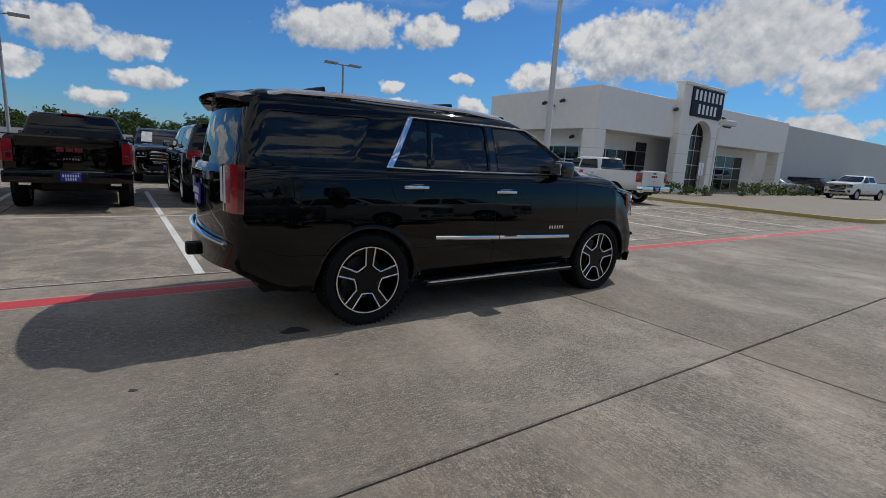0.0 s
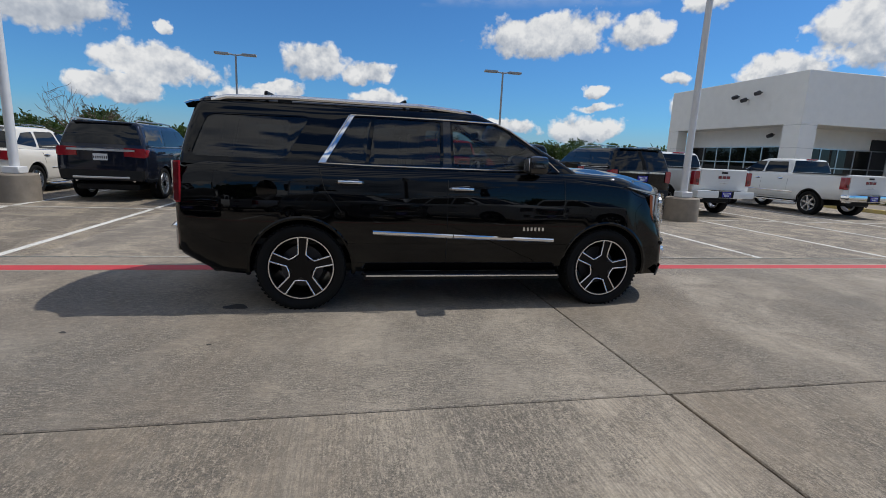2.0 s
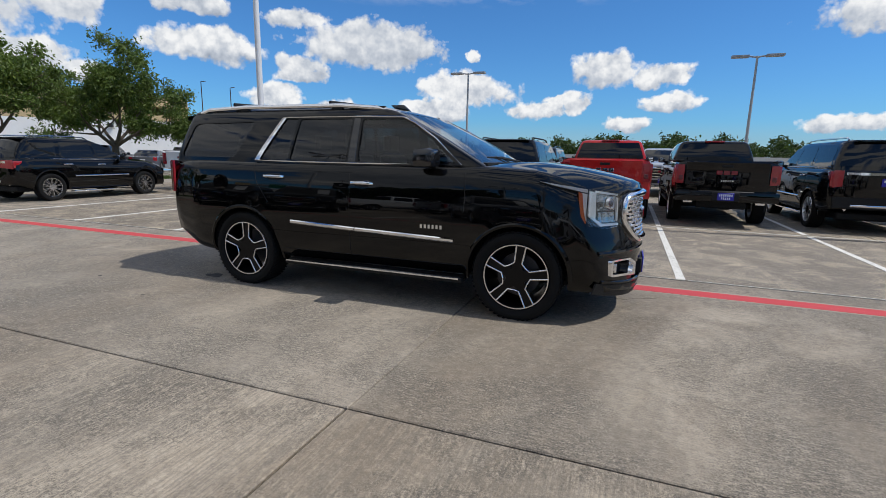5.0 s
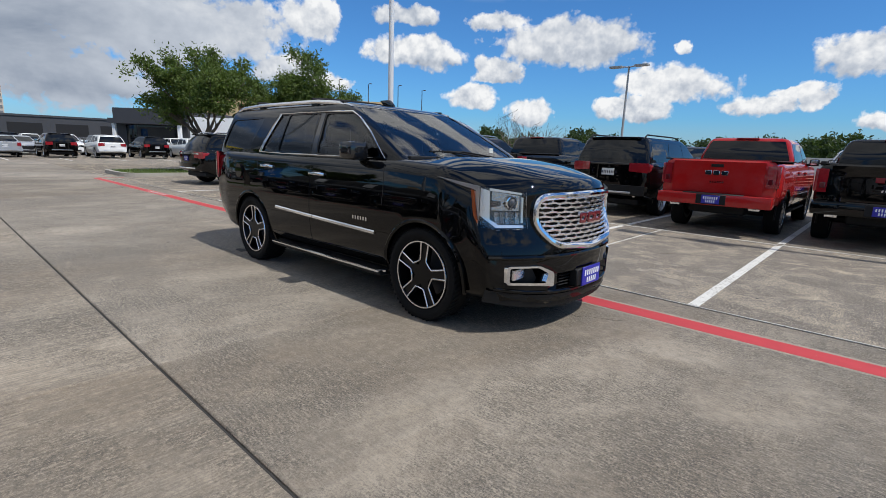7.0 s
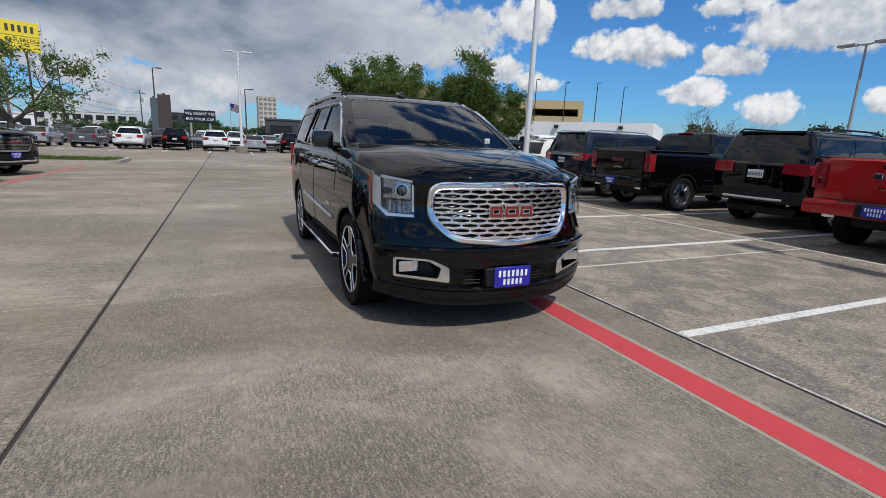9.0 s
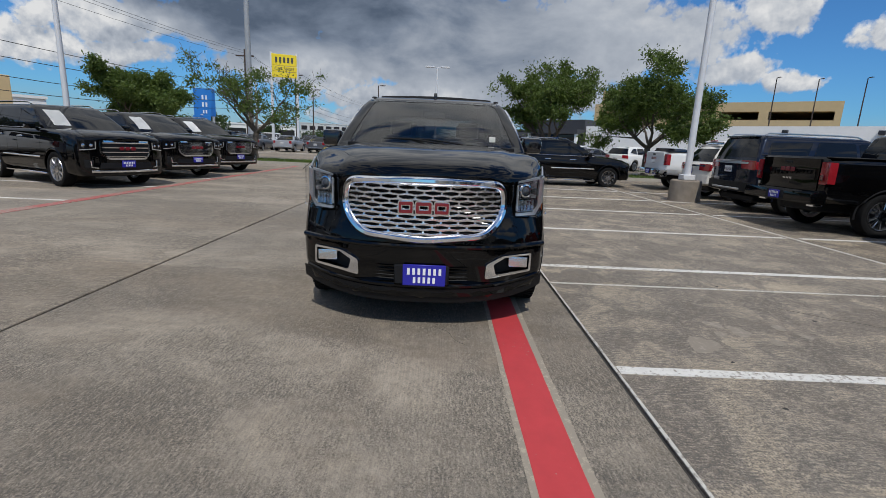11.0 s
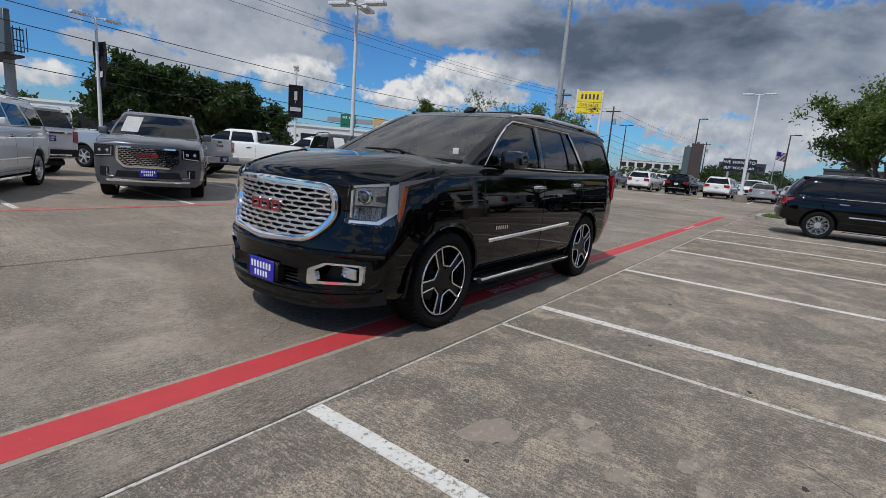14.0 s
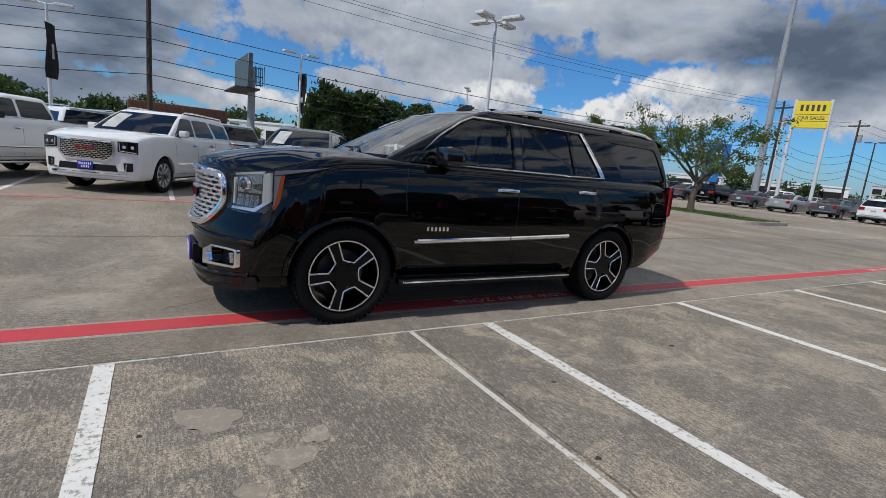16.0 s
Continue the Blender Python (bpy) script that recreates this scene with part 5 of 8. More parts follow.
    for a, c in zip(range(3), range(1, 4)):
        for i in range(12):
            b.faces.new((top[a][i], top[c][i], top[c][i + 1], top[a][i + 1]))
            b.faces.new((bot[a][i], bot[a][i + 1], bot[c][i + 1], bot[c][i]))
        b.faces.new((top[a][0], bot[a][0], bot[c][0], top[c][0])), b.faces.new((top[a][12], top[c][12], bot[c][12], bot[a][12]))
    for i in range(12):
        b.faces.new((top[3][i], bot[3][i], bot[3][i + 1], top[3][i + 1]))
        b.faces.new((top[0][i], top[0][i + 1], bot[0][i + 1], bot[0][i]))
    part("rear_spoiler", b, BLACK_PAINT, root)
    for s in (-1, 1):
        def tail(u, v, o, s=s):
            # u from the tailgate outwards, then along the flank
            y = 0.70 + u
            if y <= 0.90:
                return sh.on_rear(s * y, v, o)
            c = sh.on_rear(s * 0.90, v, 0.0)
            return c + Vector(((y - 0.90) * 1.0 - o * 0.3, s * (o + 0.035 + (y - 0.90) * 0.16), 0))
        tl = part("tail_lamp", surface_patch(bmesh.new(), [(0.09, 0.955), (0.10, 1.295), (0.265, 1.30), (0.255, 0.955)], tail, 0.018, 8, 4), LAMP_RED, root, "dark red tail lamp")
        part("tail_strip", surface_patch(bmesh.new(), [(0.215, 0.97), (0.22, 1.285), (0.258, 1.285), (0.248, 0.97)], lambda u, v, o: tail(u, v, o + 0.019), 0.006, 3, 4), LAMP_DARKRED, tl)
        part("reverse_lamp", surface_patch(bmesh.new(), [(0.03, 1.03), (0.03, 1.27), (0.105, 1.285), (0.105, 1.02)], tail, 0.024, 3, 3), LAMP_WHITE, tl)
        part("tail_lamp_edge", tube(bmesh.new(), [tail(u, v, 0.02) for u, v in ((0.08, 0.96), (0.085, 1.295))], 0.009, n=6), CHROME, tl)
    b = surface_patch(bmesh.new(), [(-0.88, 0.53), (0.88, 0.53), (0.86, 0.72), (-0.86, 0.72)], lambda u, v, o: sh.on_rear(u, v, o - 0.03 - 0.05 * (abs(u) / 0.88) ** 6), 0.075, 24, 3)
    rb = part("rear_bumper", b, BLACK_PAINT, root)
    b = tube(bmesh.new(), [sh.on_rear(-0.80 + 1.6 * i / 14, 0.722, 0.03) for i in range(15)], 0.014, n=6, flat=0.03)
    part("bumper_trim", b, CHROME, rb)
    part("tow_hitch", B((-2.72, -0.06, 0.50), (-2.55, 0.06, 0.60), 0.01), PLASTIC, rb)
    part("handle_bar", surface_patch(bmesh.new(), [(-0.42, 1.16), (0.42, 1.16), (0.42, 1.225), (-0.42, 1.225)], lambda u, v, o: sh.on_rear(u, v, o), 0.03, 10, 2), CHROME, root, "chrome tailgate bar")
    dealer_plate(root, (-2.612, 0.0, 1.02), -1)
    part("underbody", B((-2.3, -0.75, 0.30), (2.1, 0.75, 0.42), 0.04), PLASTIC, root)
    part("axle", cyl(bmesh.new(), (-1.473, -0.7, 0.36), (-1.473, 0.7, 0.36), 0.05, n=10), PLASTIC, root)
    part("inspection_sticker", B((0.945, 0.57, 1.40), (0.953, 0.63, 1.45)), PAPER, root)
    add_mirrors(root, 0.66, 1.375, 0.925, GLOSS_BLACK, 1.0)
    add_interior(root, p)
    add_wheels(root, p, "twin", 0.392, 0.288, 0.285, 0.845)
    return root


suv_yukon()


# ---- parked vehicles ----
KINDS = {
    "suv": dict(xF=2.72, xR=-2.62, w=1.02, bendF=0.24, bendR=0.12, axF=1.56, axR=-1.51, crown=0.03, cowl=1.25, wheel=(0.405, 0.285),
                zb=[(-2.7, 0.52), (-2.3, 0.45), (-1.0, 0.33), (1.0, 0.33), (2.0, 0.30), (2.8, 0.30)],
                zt=[(-2.7, 1.22), (-2.5, 1.30), (1.15, 1.31), (2.0, 1.28), (2.5, 1.21), (2.75, 1.12)],
                gz=(1.27, 1.90), gw=[(1.27, 0.945), (1.45, 0.91), (1.75, 0.80), (1.92, 0.74)], gf=[(1.27, 1.32), (1.6, 0.82), (1.92, 0.20)], gr=[(1.27, -2.58), (1.6, -2.50), (1.92, -2.38)], gbow=0.09, gbowR=0.09,
                win=[[(-0.05, 1.34), (-0.06, 1.77), (0.42, 1.77), (0.95, 1.34)], [(-0.13, 1.34), (-0.14, 1.77), (-1.02, 1.77), (-1.22, 1.34)], [(-1.36, 1.35), (-1.16, 1.76), (-2.16, 1.72), (-2.30, 1.36)]],
                rearwin=(1.36, 1.80), handles=[(-0.95, 1.14), (0.08, 1.12)], seams=[[(-0.09, 1.30), (-0.09, 0.42)], [(1.05, 1.29), (1.02, 0.85)], [(-1.25, 1.30), (-1.10, 0.88)], [(-0.95, 0.42), (0.98, 0.42)]], mirror=(0.80, 1.38, 0.965)),
    "pickup": dict(xF=2.84, xR=-2.98, w=1.02, bendF=0.20, bendR=0.05, axF=1.86, axR=-1.80, crown=0.03, cowl=1.45, wheel=(0.41, 0.27),
                   zb=[(-3.0, 0.60), (-2.4, 0.58), (-1.2, 0.46), (1.2, 0.44), (2.2, 0.42), (2.9, 0.40)],
                   zt=[(-3.0, 1.40), (-0.98, 1.40), (-0.92, 1.40), (1.35, 1.36), (2.2, 1.33), (2.65, 1.26), (2.9, 1.18)],
                   gz=(1.33, 1.92), gw=[(1.33, 0.945), (1.5, 0.91), (1.78, 0.81), (1.93, 0.74)], gf=[(1.33, 1.50), (1.6, 1.08), (1.93, 0.48)], gr=[(1.33, -0.93), (1.6, -0.90), (1.93, -0.80)], gbow=0.09, gbowR=0.04,
                   win=[[(0.30, 1.41), (0.29, 1.80), (0.70, 1.80), (1.18, 1.41)], [(0.22, 1.41), (0.21, 1.80), (-0.62, 1.80), (-0.78, 1.41)]],
                   rearwin=(1.44, 1.84), handles=[(-0.58, 1.20), (0.42, 1.18)], seams=[[(0.26, 1.36), (0.26, 0.5)], [(1.28, 1.35), (1.25, 0.9)], [(-0.88, 1.38), (-0.88, 0.52)], [(-0.85, 0.52), (1.25, 0.52)]], mirror=(1.02, 1.42, 0.965)),
    "crossover": dict(xF=2.42, xR=-2.42, w=0.975, bendF=0.30, bendR=0.20, axF=1.42, axR=-1.42, crown=0.05, cowl=0.95, wheel=(0.37, 0.255),
                      zb=[(-2.5, 0.50), (-2.0, 0.36), (-1.0, 0.28), (1.0, 0.28), (1.9, 0.28), (2.5, 0.30)],
                      zt=[(-2.5, 1.06), (-2.2, 1.14), (-1.0, 1.12), (0.9, 1.08), (1.5, 1.04), (2.1, 0.95), (2.45, 0.82)],
                      gz=(1.05, 1.70), gw=[(1.05, 0.90), (1.25, 0.86), (1.5, 0.75), (1.72, 0.64)], gf=[(1.05, 1.20), (1.35, 0.70), (1.72, 0.0)], gr=[(1.05, -2.34), (1.35, -2.20), (1.60, -2.0), (1.72, -1.82)], gbow=0.18, gbowR=0.16,
                      win=[[(-0.06, 1.14), (-0.10, 1.58), (0.15, 1.57), (0.82, 1.14)], [(-0.14, 1.14), (-0.18, 1.59), (-1.0, 1.58), (-1.12, 1.16)], [(-1.2, 1.18), (-1.10, 1.57), (-1.55, 1.53), (-1.95, 1.26)]],
                      rearwin=(1.16, 1.56), handles=[(-0.95, 0.98), (0.0, 0.97)], seams=[[(-0.10, 1.1), (-0.10, 0.36)], [(0.9, 1.06), (0.88, 0.72)], [(-1.12, 1.12), (-1.02, 0.72)], [(-0.9, 0.36), (0.85, 0.36)]], mirror=(0.60, 1.18, 0.90)),
    "sedan": dict(xF=2.38, xR=-2.40, w=0.91, bendF=0.30, bendR=0.22, axF=1.40, axR=-1.40, crown=0.04, cowl=0.85, wheel=(0.33, 0.225),
                  zb=[(-2.5, 0.42), (-1.9, 0.28), (1.0, 0.24), (2.5, 0.28)],
                  zt=[(-2.5, 0.98), (-1.6, 1.04), (0.8, 0.98), (1.5, 0.92), (2.1, 0.84), (2.4, 0.70)],
                  gz=(0.95, 1.45), gw=[(0.95, 0.83), (1.15, 0.78), (1.46, 0.60)], gf=[(0.95, 1.05), (1.2, 0.55), (1.46, 0.0)], gr=[(0.95, -1.85), (1.2, -1.45), (1.46, -0.9)], gbow=0.18, gbowR=0.14,
                  win=[[(-0.06, 1.04), (-0.08, 1.36), (0.12, 1.36), (0.62, 1.04)], [(-0.13, 1.04), (-0.15, 1.36), (-0.75, 1.33), (-1.2, 1.06)]],
                  rearwin=(1.02, 1.38), handles=[(-0.85, 0.9), (0.0, 0.88)], seams=[[(-0.1, 1.0), (-0.1, 0.33)]], mirror=(0.50, 1.05, 0.82)),
}


def parked(kind, name, label, m, paint, style="six", trim=None, face="mesh", tail="tall", plate="blue", detail=True, paper=False, stretch=0.0, lift=0.0, group=""):
    """A parked vehicle. trim: the material of the window surround and mouldings; face: its grille; tail: its lamps."""
    p = {k: (v.copy() if isinstance(v, list) else v) for k, v in KINDS[kind].items()}
    p["lite"] = not detail
    sh = Shape(p)
    cats = {"suv": "car", "pickup": "truck", "crossover": "car", "sedan": "car"}
    root = thing(name, label, cats[kind], m, group)
    r, rim = p["wheel"]
    cut = [cyl(bmesh.new(), (x, s * 0.6, r + 0.01), (x, s * 1.3, r + 0.01), r + 0.075, n=28) for x in (p["axF"], p["axR"]) for s in (-1, 1)]
    if kind == "pickup":
        cut.append(B((-2.90, -0.82, 0.86), (-1.02, 0.82, 1.8)))
    part("body", boolean(sh.lower(), cut), paint, root)
    part("roof", sh.greenhouse(), paint, root)
    z0, z1 = p["rearwin"]
    for s in (-1, 1):
        for w in p["win"]:
            part("side_window", sh.side_pane(rounded(w, 0.05, 2), 0.004, s, 8, 3), GLASS_PARKED, root)
        if trim:
            pts = [(w[0], w[1]) for w in p["win"][0]]
            x0, x1, zz = p["win"][-1][-1][0], p["win"][0][-1][0], p["win"][0][0][1] - 0.018
            part("window_trim", tube(bmesh.new(), [sh.on_side(x0 + (x1 - x0) * i / 8, zz + (0.02 if i == 0 else 0), 0.004, s, lower=False) for i in range(9)], 0.010, n=5), trim, root)
    part("windscreen", sh.end_pane(p["gz"][0] + 0.07, p["gz"][1] - 0.085, 0.075, 0.005), GLASS_PARKED, root)
    part("rear_window", sh.end_pane(z0, z1, 0.09, -0.006, front=False), GLASS_PARKED, root)
    if detail:
        if paper:
            b = bmesh.new()
            zc = p["gz"][0] + 0.28
            grid = []
            for i in range(6):
                z = zc - 0.15 + 0.36 * i / 5
                grid.append([b.verts.new((sh.gf(y, z) + 0.016, y, z)) for y in (-0.70 + 0.06 * i / 5 + 0.34 * j / 5 for j in range(6))])
            for r0_, r1_ in zip(grid, grid[1:]):
                for j in range(5):
                    b.faces.new((r0_[j], r0_[j + 1], r1_[j + 1], r1_[j]))
            bmesh.ops.solidify(b, geom=b.faces[:], thickness=0.003)
            part("price_sheet", b, PAPER, root, "white paper sheet in the windscreen", smooth=0)
        for s in (-1, 1):
            seam_lines(root, sh, p["seams"], s)
            zc = 0.66 if kind != "pickup" else 0.74
            b = tube(bmesh.new(), [sh.on_side(p["axR"] + 0.62 + (p["axF"] - p["axR"] - 1.2) * i / 6, zc, 0.004, s) for i in range(7)], 0.018, n=5, flat=0.010)
            part("door_moulding", b, trim or paint, root)
            b = B((p["axR"] + 0.55, min(s * 0.80, s * 0.98), sh.bottom(0) - 0.08), (p["axF"] - 0.52, max(s * 0.80, s * 0.98), sh.bottom(0) - 0.03), 0.012)
            part("running_board", b, trim or PLASTIC, root)
            if kind in ("suv", "crossover"):
                z = p["gz"][1] + 0.015
                b = tube(bmesh.new(), [Vector((x, s * (sh.gw(z) * 0.92), z + dz)) for x, dz in ((p["gr"][-1][1] + 0.1, -0.03), (p["gr"][-1][1] + 0.2, 0.02), (-0.5, 0.03), (p["gf"][-1][1] - 0.25, 0.015), (p["gf"][-1][1] - 0.12, -0.03))], 0.018, n=6)
                part("roof_rail", b, trim or PLASTIC, root)
        add_handles(root, sh, p["handles"], trim or paint)
        arch_lips(root, sh, p, r + 0.08, PLASTIC if kind == "pickup" else paint)
    add_mirrors(root, *p["mirror"], paint if kind != "pickup" else PLASTIC, 0.95)
    # bow
    zt = sh.top(p["xF"])
    gz1, gz0 = zt - 0.03, zt - (0.46 if kind in ("suv", "pickup") else 0.30)
    gw = 0.56 if kind != "crossover" else 0.40
    outl = rounded([(-gw, gz1), (-gw * 1.02, gz0 + 0.14), (-gw * 0.78, gz0), (gw * 0.78, gz0), (gw * 1.02, gz0 + 0.14), (gw, gz1)], 0.06, 3)
    inl = [(u * 0.92, gz0 + 0.035 + (v - gz0) * 0.84) for u, v in outl]
    b = ring_prism(bmesh.new(), outl, inl, lambda u, v, w: sh.on_front(u, v, w - 0.02), 0.05)
    bmesh.ops.recalc_face_normals(b, faces=b.faces)
    g = part("grille", b, trim or GLOSS_BLACK, root)
    part("grille_backing", surface_patch(bmesh.new(), [(-gw * 0.95, gz1 - 0.02), (-gw * 0.95, gz0 + 0.13), (-gw * 0.72, gz0 + 0.02), (gw * 0.72, gz0 + 0.02), (gw * 0.95, gz0 + 0.13), (gw * 0.95, gz1 - 0.02)], lambda u, v, o: sh.on_front(u, v, o - 0.004), 0.008), PLASTIC, g)
    if detail:
        lim = lambda z: lerp_table(z, [(gz0, gw * 0.72), (gz0 + 0.14, gw * 0.94), (gz1, gw * 0.92)])
        if face == "mesh":
            part("grille_mesh", lattice_grille(sh, lim, gz0 + 0.05, gz1 - 0.04, 9, 0.09, 0.018), CHROME, g)
        else:
            b = bmesh.new()
            for k in range(4):
                z = gz0 + 0.07 + (gz1 - gz0 - 0.12) * k / 3
                tube(b, [sh.on_front(-lim(z) + 2 * lim(z) * i / 10, z, 0.016) for i in range(11)], 0.017, n=5)
            part("grille_bars", b, trim or SATIN, g)
        b = bmesh.new()
        for k in (-0.13, 0.0, 0.13):
            c = sh.on_front(k, (gz0 + gz1) / 2 + 0.04, 0.03)
            box(b, (c.x - 0.01, c.y - 0.052, c.z - 0.04), (c.x + 0.012, c.y + 0.052, c.z + 0.04), 0.008)
        part("emblem", b, EMBLEM_RED, g, "plain red emblem blocks")
    hz0, hz1 = (zt - 0.27, zt - 0.03) if kind != "crossover" else (zt - 0.16, zt - 0.01)
    for s in (-1, 1):
        ya, yb = gw + 0.05, p["w"] * 0.93
        poly = [(ya, hz0 + 0.03), (ya, hz1), (yb, hz1 + 0.01), (yb, hz0)]
        hl = part("headlamp", surface_patch(bmesh.new(), poly, lambda u, v, o: sh.on_front(s * u, v, o), 0.015, 6, 3), GLOSS_BLACK, root)
        b = tube(bmesh.new(), [sh.on_front(s * u, v, 0.02) for u, v in ((yb - 0.02, hz0 + 0.02), (ya + 0.04, hz0 + 0.05), (ya + 0.03, hz1 - 0.03))], 0.009, n=5)
        part("light_signature", b, LAMP_PIPE, hl)
        for k in (0.3, 0.7) if detail else ():
            c = sh.on_front(s * (ya + (yb - ya) * k), (hz0 + hz1) / 2 + 0.01, 0.012)
            part("projector", lathe(bmesh.new(), [(0.0, 0.012), (0.03, 0.008), (0.04, -0.01)], Matrix.Translation(c) @ Matrix.Rotation(radians(90), 4, "Y"), 14), REFLECTOR, hl)
        if detail:
            zf = gz0 - 0.16
            part("fog_lamp", surface_patch(bmesh.new(), [(0.72, zf - 0.02), (0.70, zf + 0.15), (0.86, zf + 0.16), (0.86, zf - 0.02)], lambda u, v, o: sh.on_front(s * u, v, o), 0.012, 4, 3), PLASTIC, root)
            part("fog_trim", tube(bmesh.new(), [sh.on_front(s * u, v, 0.014) for u, v in ((0.62, zf - 0.03), (0.74, zf - 0.015), (0.75, zf + 0.13))], 0.014, n=5), trim or SATIN, root)
    zl = gz0 - 0.20
    part("lower_grille", surface_patch(bmesh.new(), [(-0.60, zl), (0.60, zl), (0.56, zl + 0.13), (-0.56, zl + 0.13)], lambda u, v, o: sh.on_front(u, v, o), 0.006, 10, 2), PLASTIC, root)
    part("skid_trim", tube(bmesh.new(), [sh.on_front(-0.75 + 1.5 * i / 12, zl - 0.07, 0.004) for i in range(13)], 0.030, n=6, flat=0.02), trim or SATIN, root)
    c = sh.on_front(0, zl + 0.10, 0.02)
    if plate == "blue":
        dealer_plate(root, (c.x, 0, zl + 0.10), 1)
    # stern
    zt = sh.top(p["xR"] + 0.1)
    if kind == "pickup":
        b = surface_patch(bmesh.new(), [(-0.78, 0.80), (0.78, 0.80), (0.78, 1.385), (-0.78, 1.385)], lambda u, v, o: sh.on_rear(u, v, o - 0.01 + 0.012 * smoothstep(1.28, 1.34, v)), 0.028, 8, 8)
        tg = part("tailgate", b, paint, root)
        part("tailgate_handle", B((p["xR"] - 0.03, -0.11, 1.28), (p["xR"] - 0.005, 0.11, 1.34), 0.008), PLASTIC, tg)
        b = bmesh.new()
        for k in (-0.14, 0.0, 0.14):
            box(b, (p["xR"] - 0.034, k - 0.058, 1.13), (p["xR"] - 0.015, k + 0.058, 1.215), 0.006)
        part("tailgate_badge", b, EMBLEM_RED if paint not in (RED_PAINT,) else CHROME, tg, "plain badge blocks")
        b = bmesh.new()
        bars_text(b, (6,), lambda u, v, o: Vector((p["xR"] - 0.019 - o, -u - 0.02, 1.0 + v)), 0.035, 0.008, 1.0)
        part("tailgate_letters", b, CHROME, tg, "unlettered bright badge bars", smooth=0)
        for s in (-1, 1):
            tl = part("tail_lamp", surface_patch(bmesh.new(), [(0.815, 0.93), (0.815, 1.33), (0.955, 1.33), (0.955, 0.93)], lambda u, v, o: sh.on_rear(s * u, v, o), 0.022, 3, 3), LAMP_RED, root)
            part("tail_lamp_core", B((p["xR"] - 0.012, min(s * 0.84, s * 0.92), 1.0), (p["xR"] + 0.0, max(s * 0.84, s * 0.92), 1.1), 0.006), LAMP_DARKRED, tl)
            part("tail_lamp_side", B((p["xR"] + 0.02, min(s * 0.955, s * 1.0), 0.94), (p["xR"] + 0.17, max(s * 0.955, s * 1.0), 1.33), 0.02, 2), LAMP_RED, tl)
            part("exhaust", B((p["xR"] + 0.02, min(s * 0.60, s * 0.78), 0.505), (p["xR"] + 0.2, max(s * 0.60, s * 0.78), 0.575), 0.02, 2), CHROME, root)
        b = B((p["xR"] - 0.20, -0.98, 0.56), (p["xR"] + 0.10, 0.98, 0.78), 0.05, 2)
        rb = part("rear_bumper", b, trim or paint, root)
        part("bumper_step", B((p["xR"] - 0.19, -0.52, 0.745), (p["xR"] - 0.02, 0.52, 0.79), 0.015), PLASTIC, rb)
        part("plate_recess", B((p["xR"] - 0.205, -0.26, 0.58), (p["xR"] - 0.15, 0.26, 0.77), 0.01), PLASTIC, rb)
        dealer_plate(root, (p["xR"] - 0.214, 0, 0.675), -1)
        part("bed_rail_cap", B((-2.94, -0.985, 1.405), (-1.0, -0.83, 1.43), 0.01), PLASTIC, root)
        part("bed_rail_cap", B((-2.94, 0.83, 1.405), (-1.0, 0.985, 1.43), 0.01), PLASTIC, root)
        part("brake_light", B((p["gr"][-1][1] - 0.03, -0.22, p["gz"][1] - 0.045), (p["gr"][-1][1] + 0.03, 0.22, p["gz"][1] - 0.005), 0.01), LAMP_RED, root)
        part("frame_rail", B((-2.7, -0.5, 0.38), (2.4, 0.5, 0.56), 0.03), PLASTIC, root)
        part("axle", cyl(bmesh.new(), (p["axR"], -0.75, 0.40), (p["axR"], 0.75, 0.40), 0.07, n=10), PLASTIC, root)
    else:
        zb = sh.bottom(p["xR"])
        tl0, tl1 = {"tall": (zt - 0.36, zt + 0.10), "wide": (zt - 0.24, zt + 0.04), "low": (zt - 0.26, zt - 0.02)}[tail]
        tl1 = min(tl1, zt - 0.015)
        inner = {"tall": 0.76, "wide": 0.50, "low": 0.62}[tail]
        for s in (-1, 1):
            t = part("tail_lamp", surface_patch(bmesh.new(), [(inner, tl0 + 0.03), (inner, tl1), (p["w"] * 0.905, tl1), (p["w"] * 0.905, tl0)], lambda u, v, o: sh.on_rear(s * u, v, o), 0.02, 6, 3), LAMP_RED, root)
            if not detail:
                continue
            c = sh.on_rear(s * p["w"] * 0.90, (tl0 + tl1) / 2, 0.0)
            part("tail_lamp_side", B((c.x - 0.01, min(c.y - 0.03, c.y + 0.03) + s * 0.012, tl0 + 0.02), (c.x + 0.20, max(c.y - 0.03, c.y + 0.03) + s * 0.012, tl1 - 0.02), 0.02, 2), LAMP_RED, t)
            part("exhaust", cyl(bmesh.new(), (p["xR"] + 0.16, s * 0.62, zb + 0.0), (p["xR"] + 0.4, s * 0.62, zb + 0.02), 0.04, n=12), CHROME, root)
        if trim:
            part("tailgate_bar", surface_patch(bmesh.new(), [(-0.72, zt - 0.10), (0.72, zt - 0.10), (0.72, zt - 0.05), (-0.72, zt - 0.05)], lambda u, v, o: sh.on_rear(u, v, o), 0.022, 8, 2), trim, root)
        part("rear_bumper", surface_patch(bmesh.new(), [(-0.88, zb + 0.02), (0.88, zb + 0.02), (0.90, zb + 0.24), (-0.90, zb + 0.24)], lambda u, v, o: sh.on_rear(u, v, o - 0.02), 0.08, 12, 3), paint if kind != "suv" else PLASTIC, root)
        part("bumper_trim", tube(bmesh.new(), [sh.on_rear(-0.6 + 1.2 * i / 8, zb + 0.07, 0.06) for i in range(9)], 0.026, n=6, flat=0.016), trim or SATIN, root)
        c = sh.on_rear(0, zt - 0.25, 0.012)
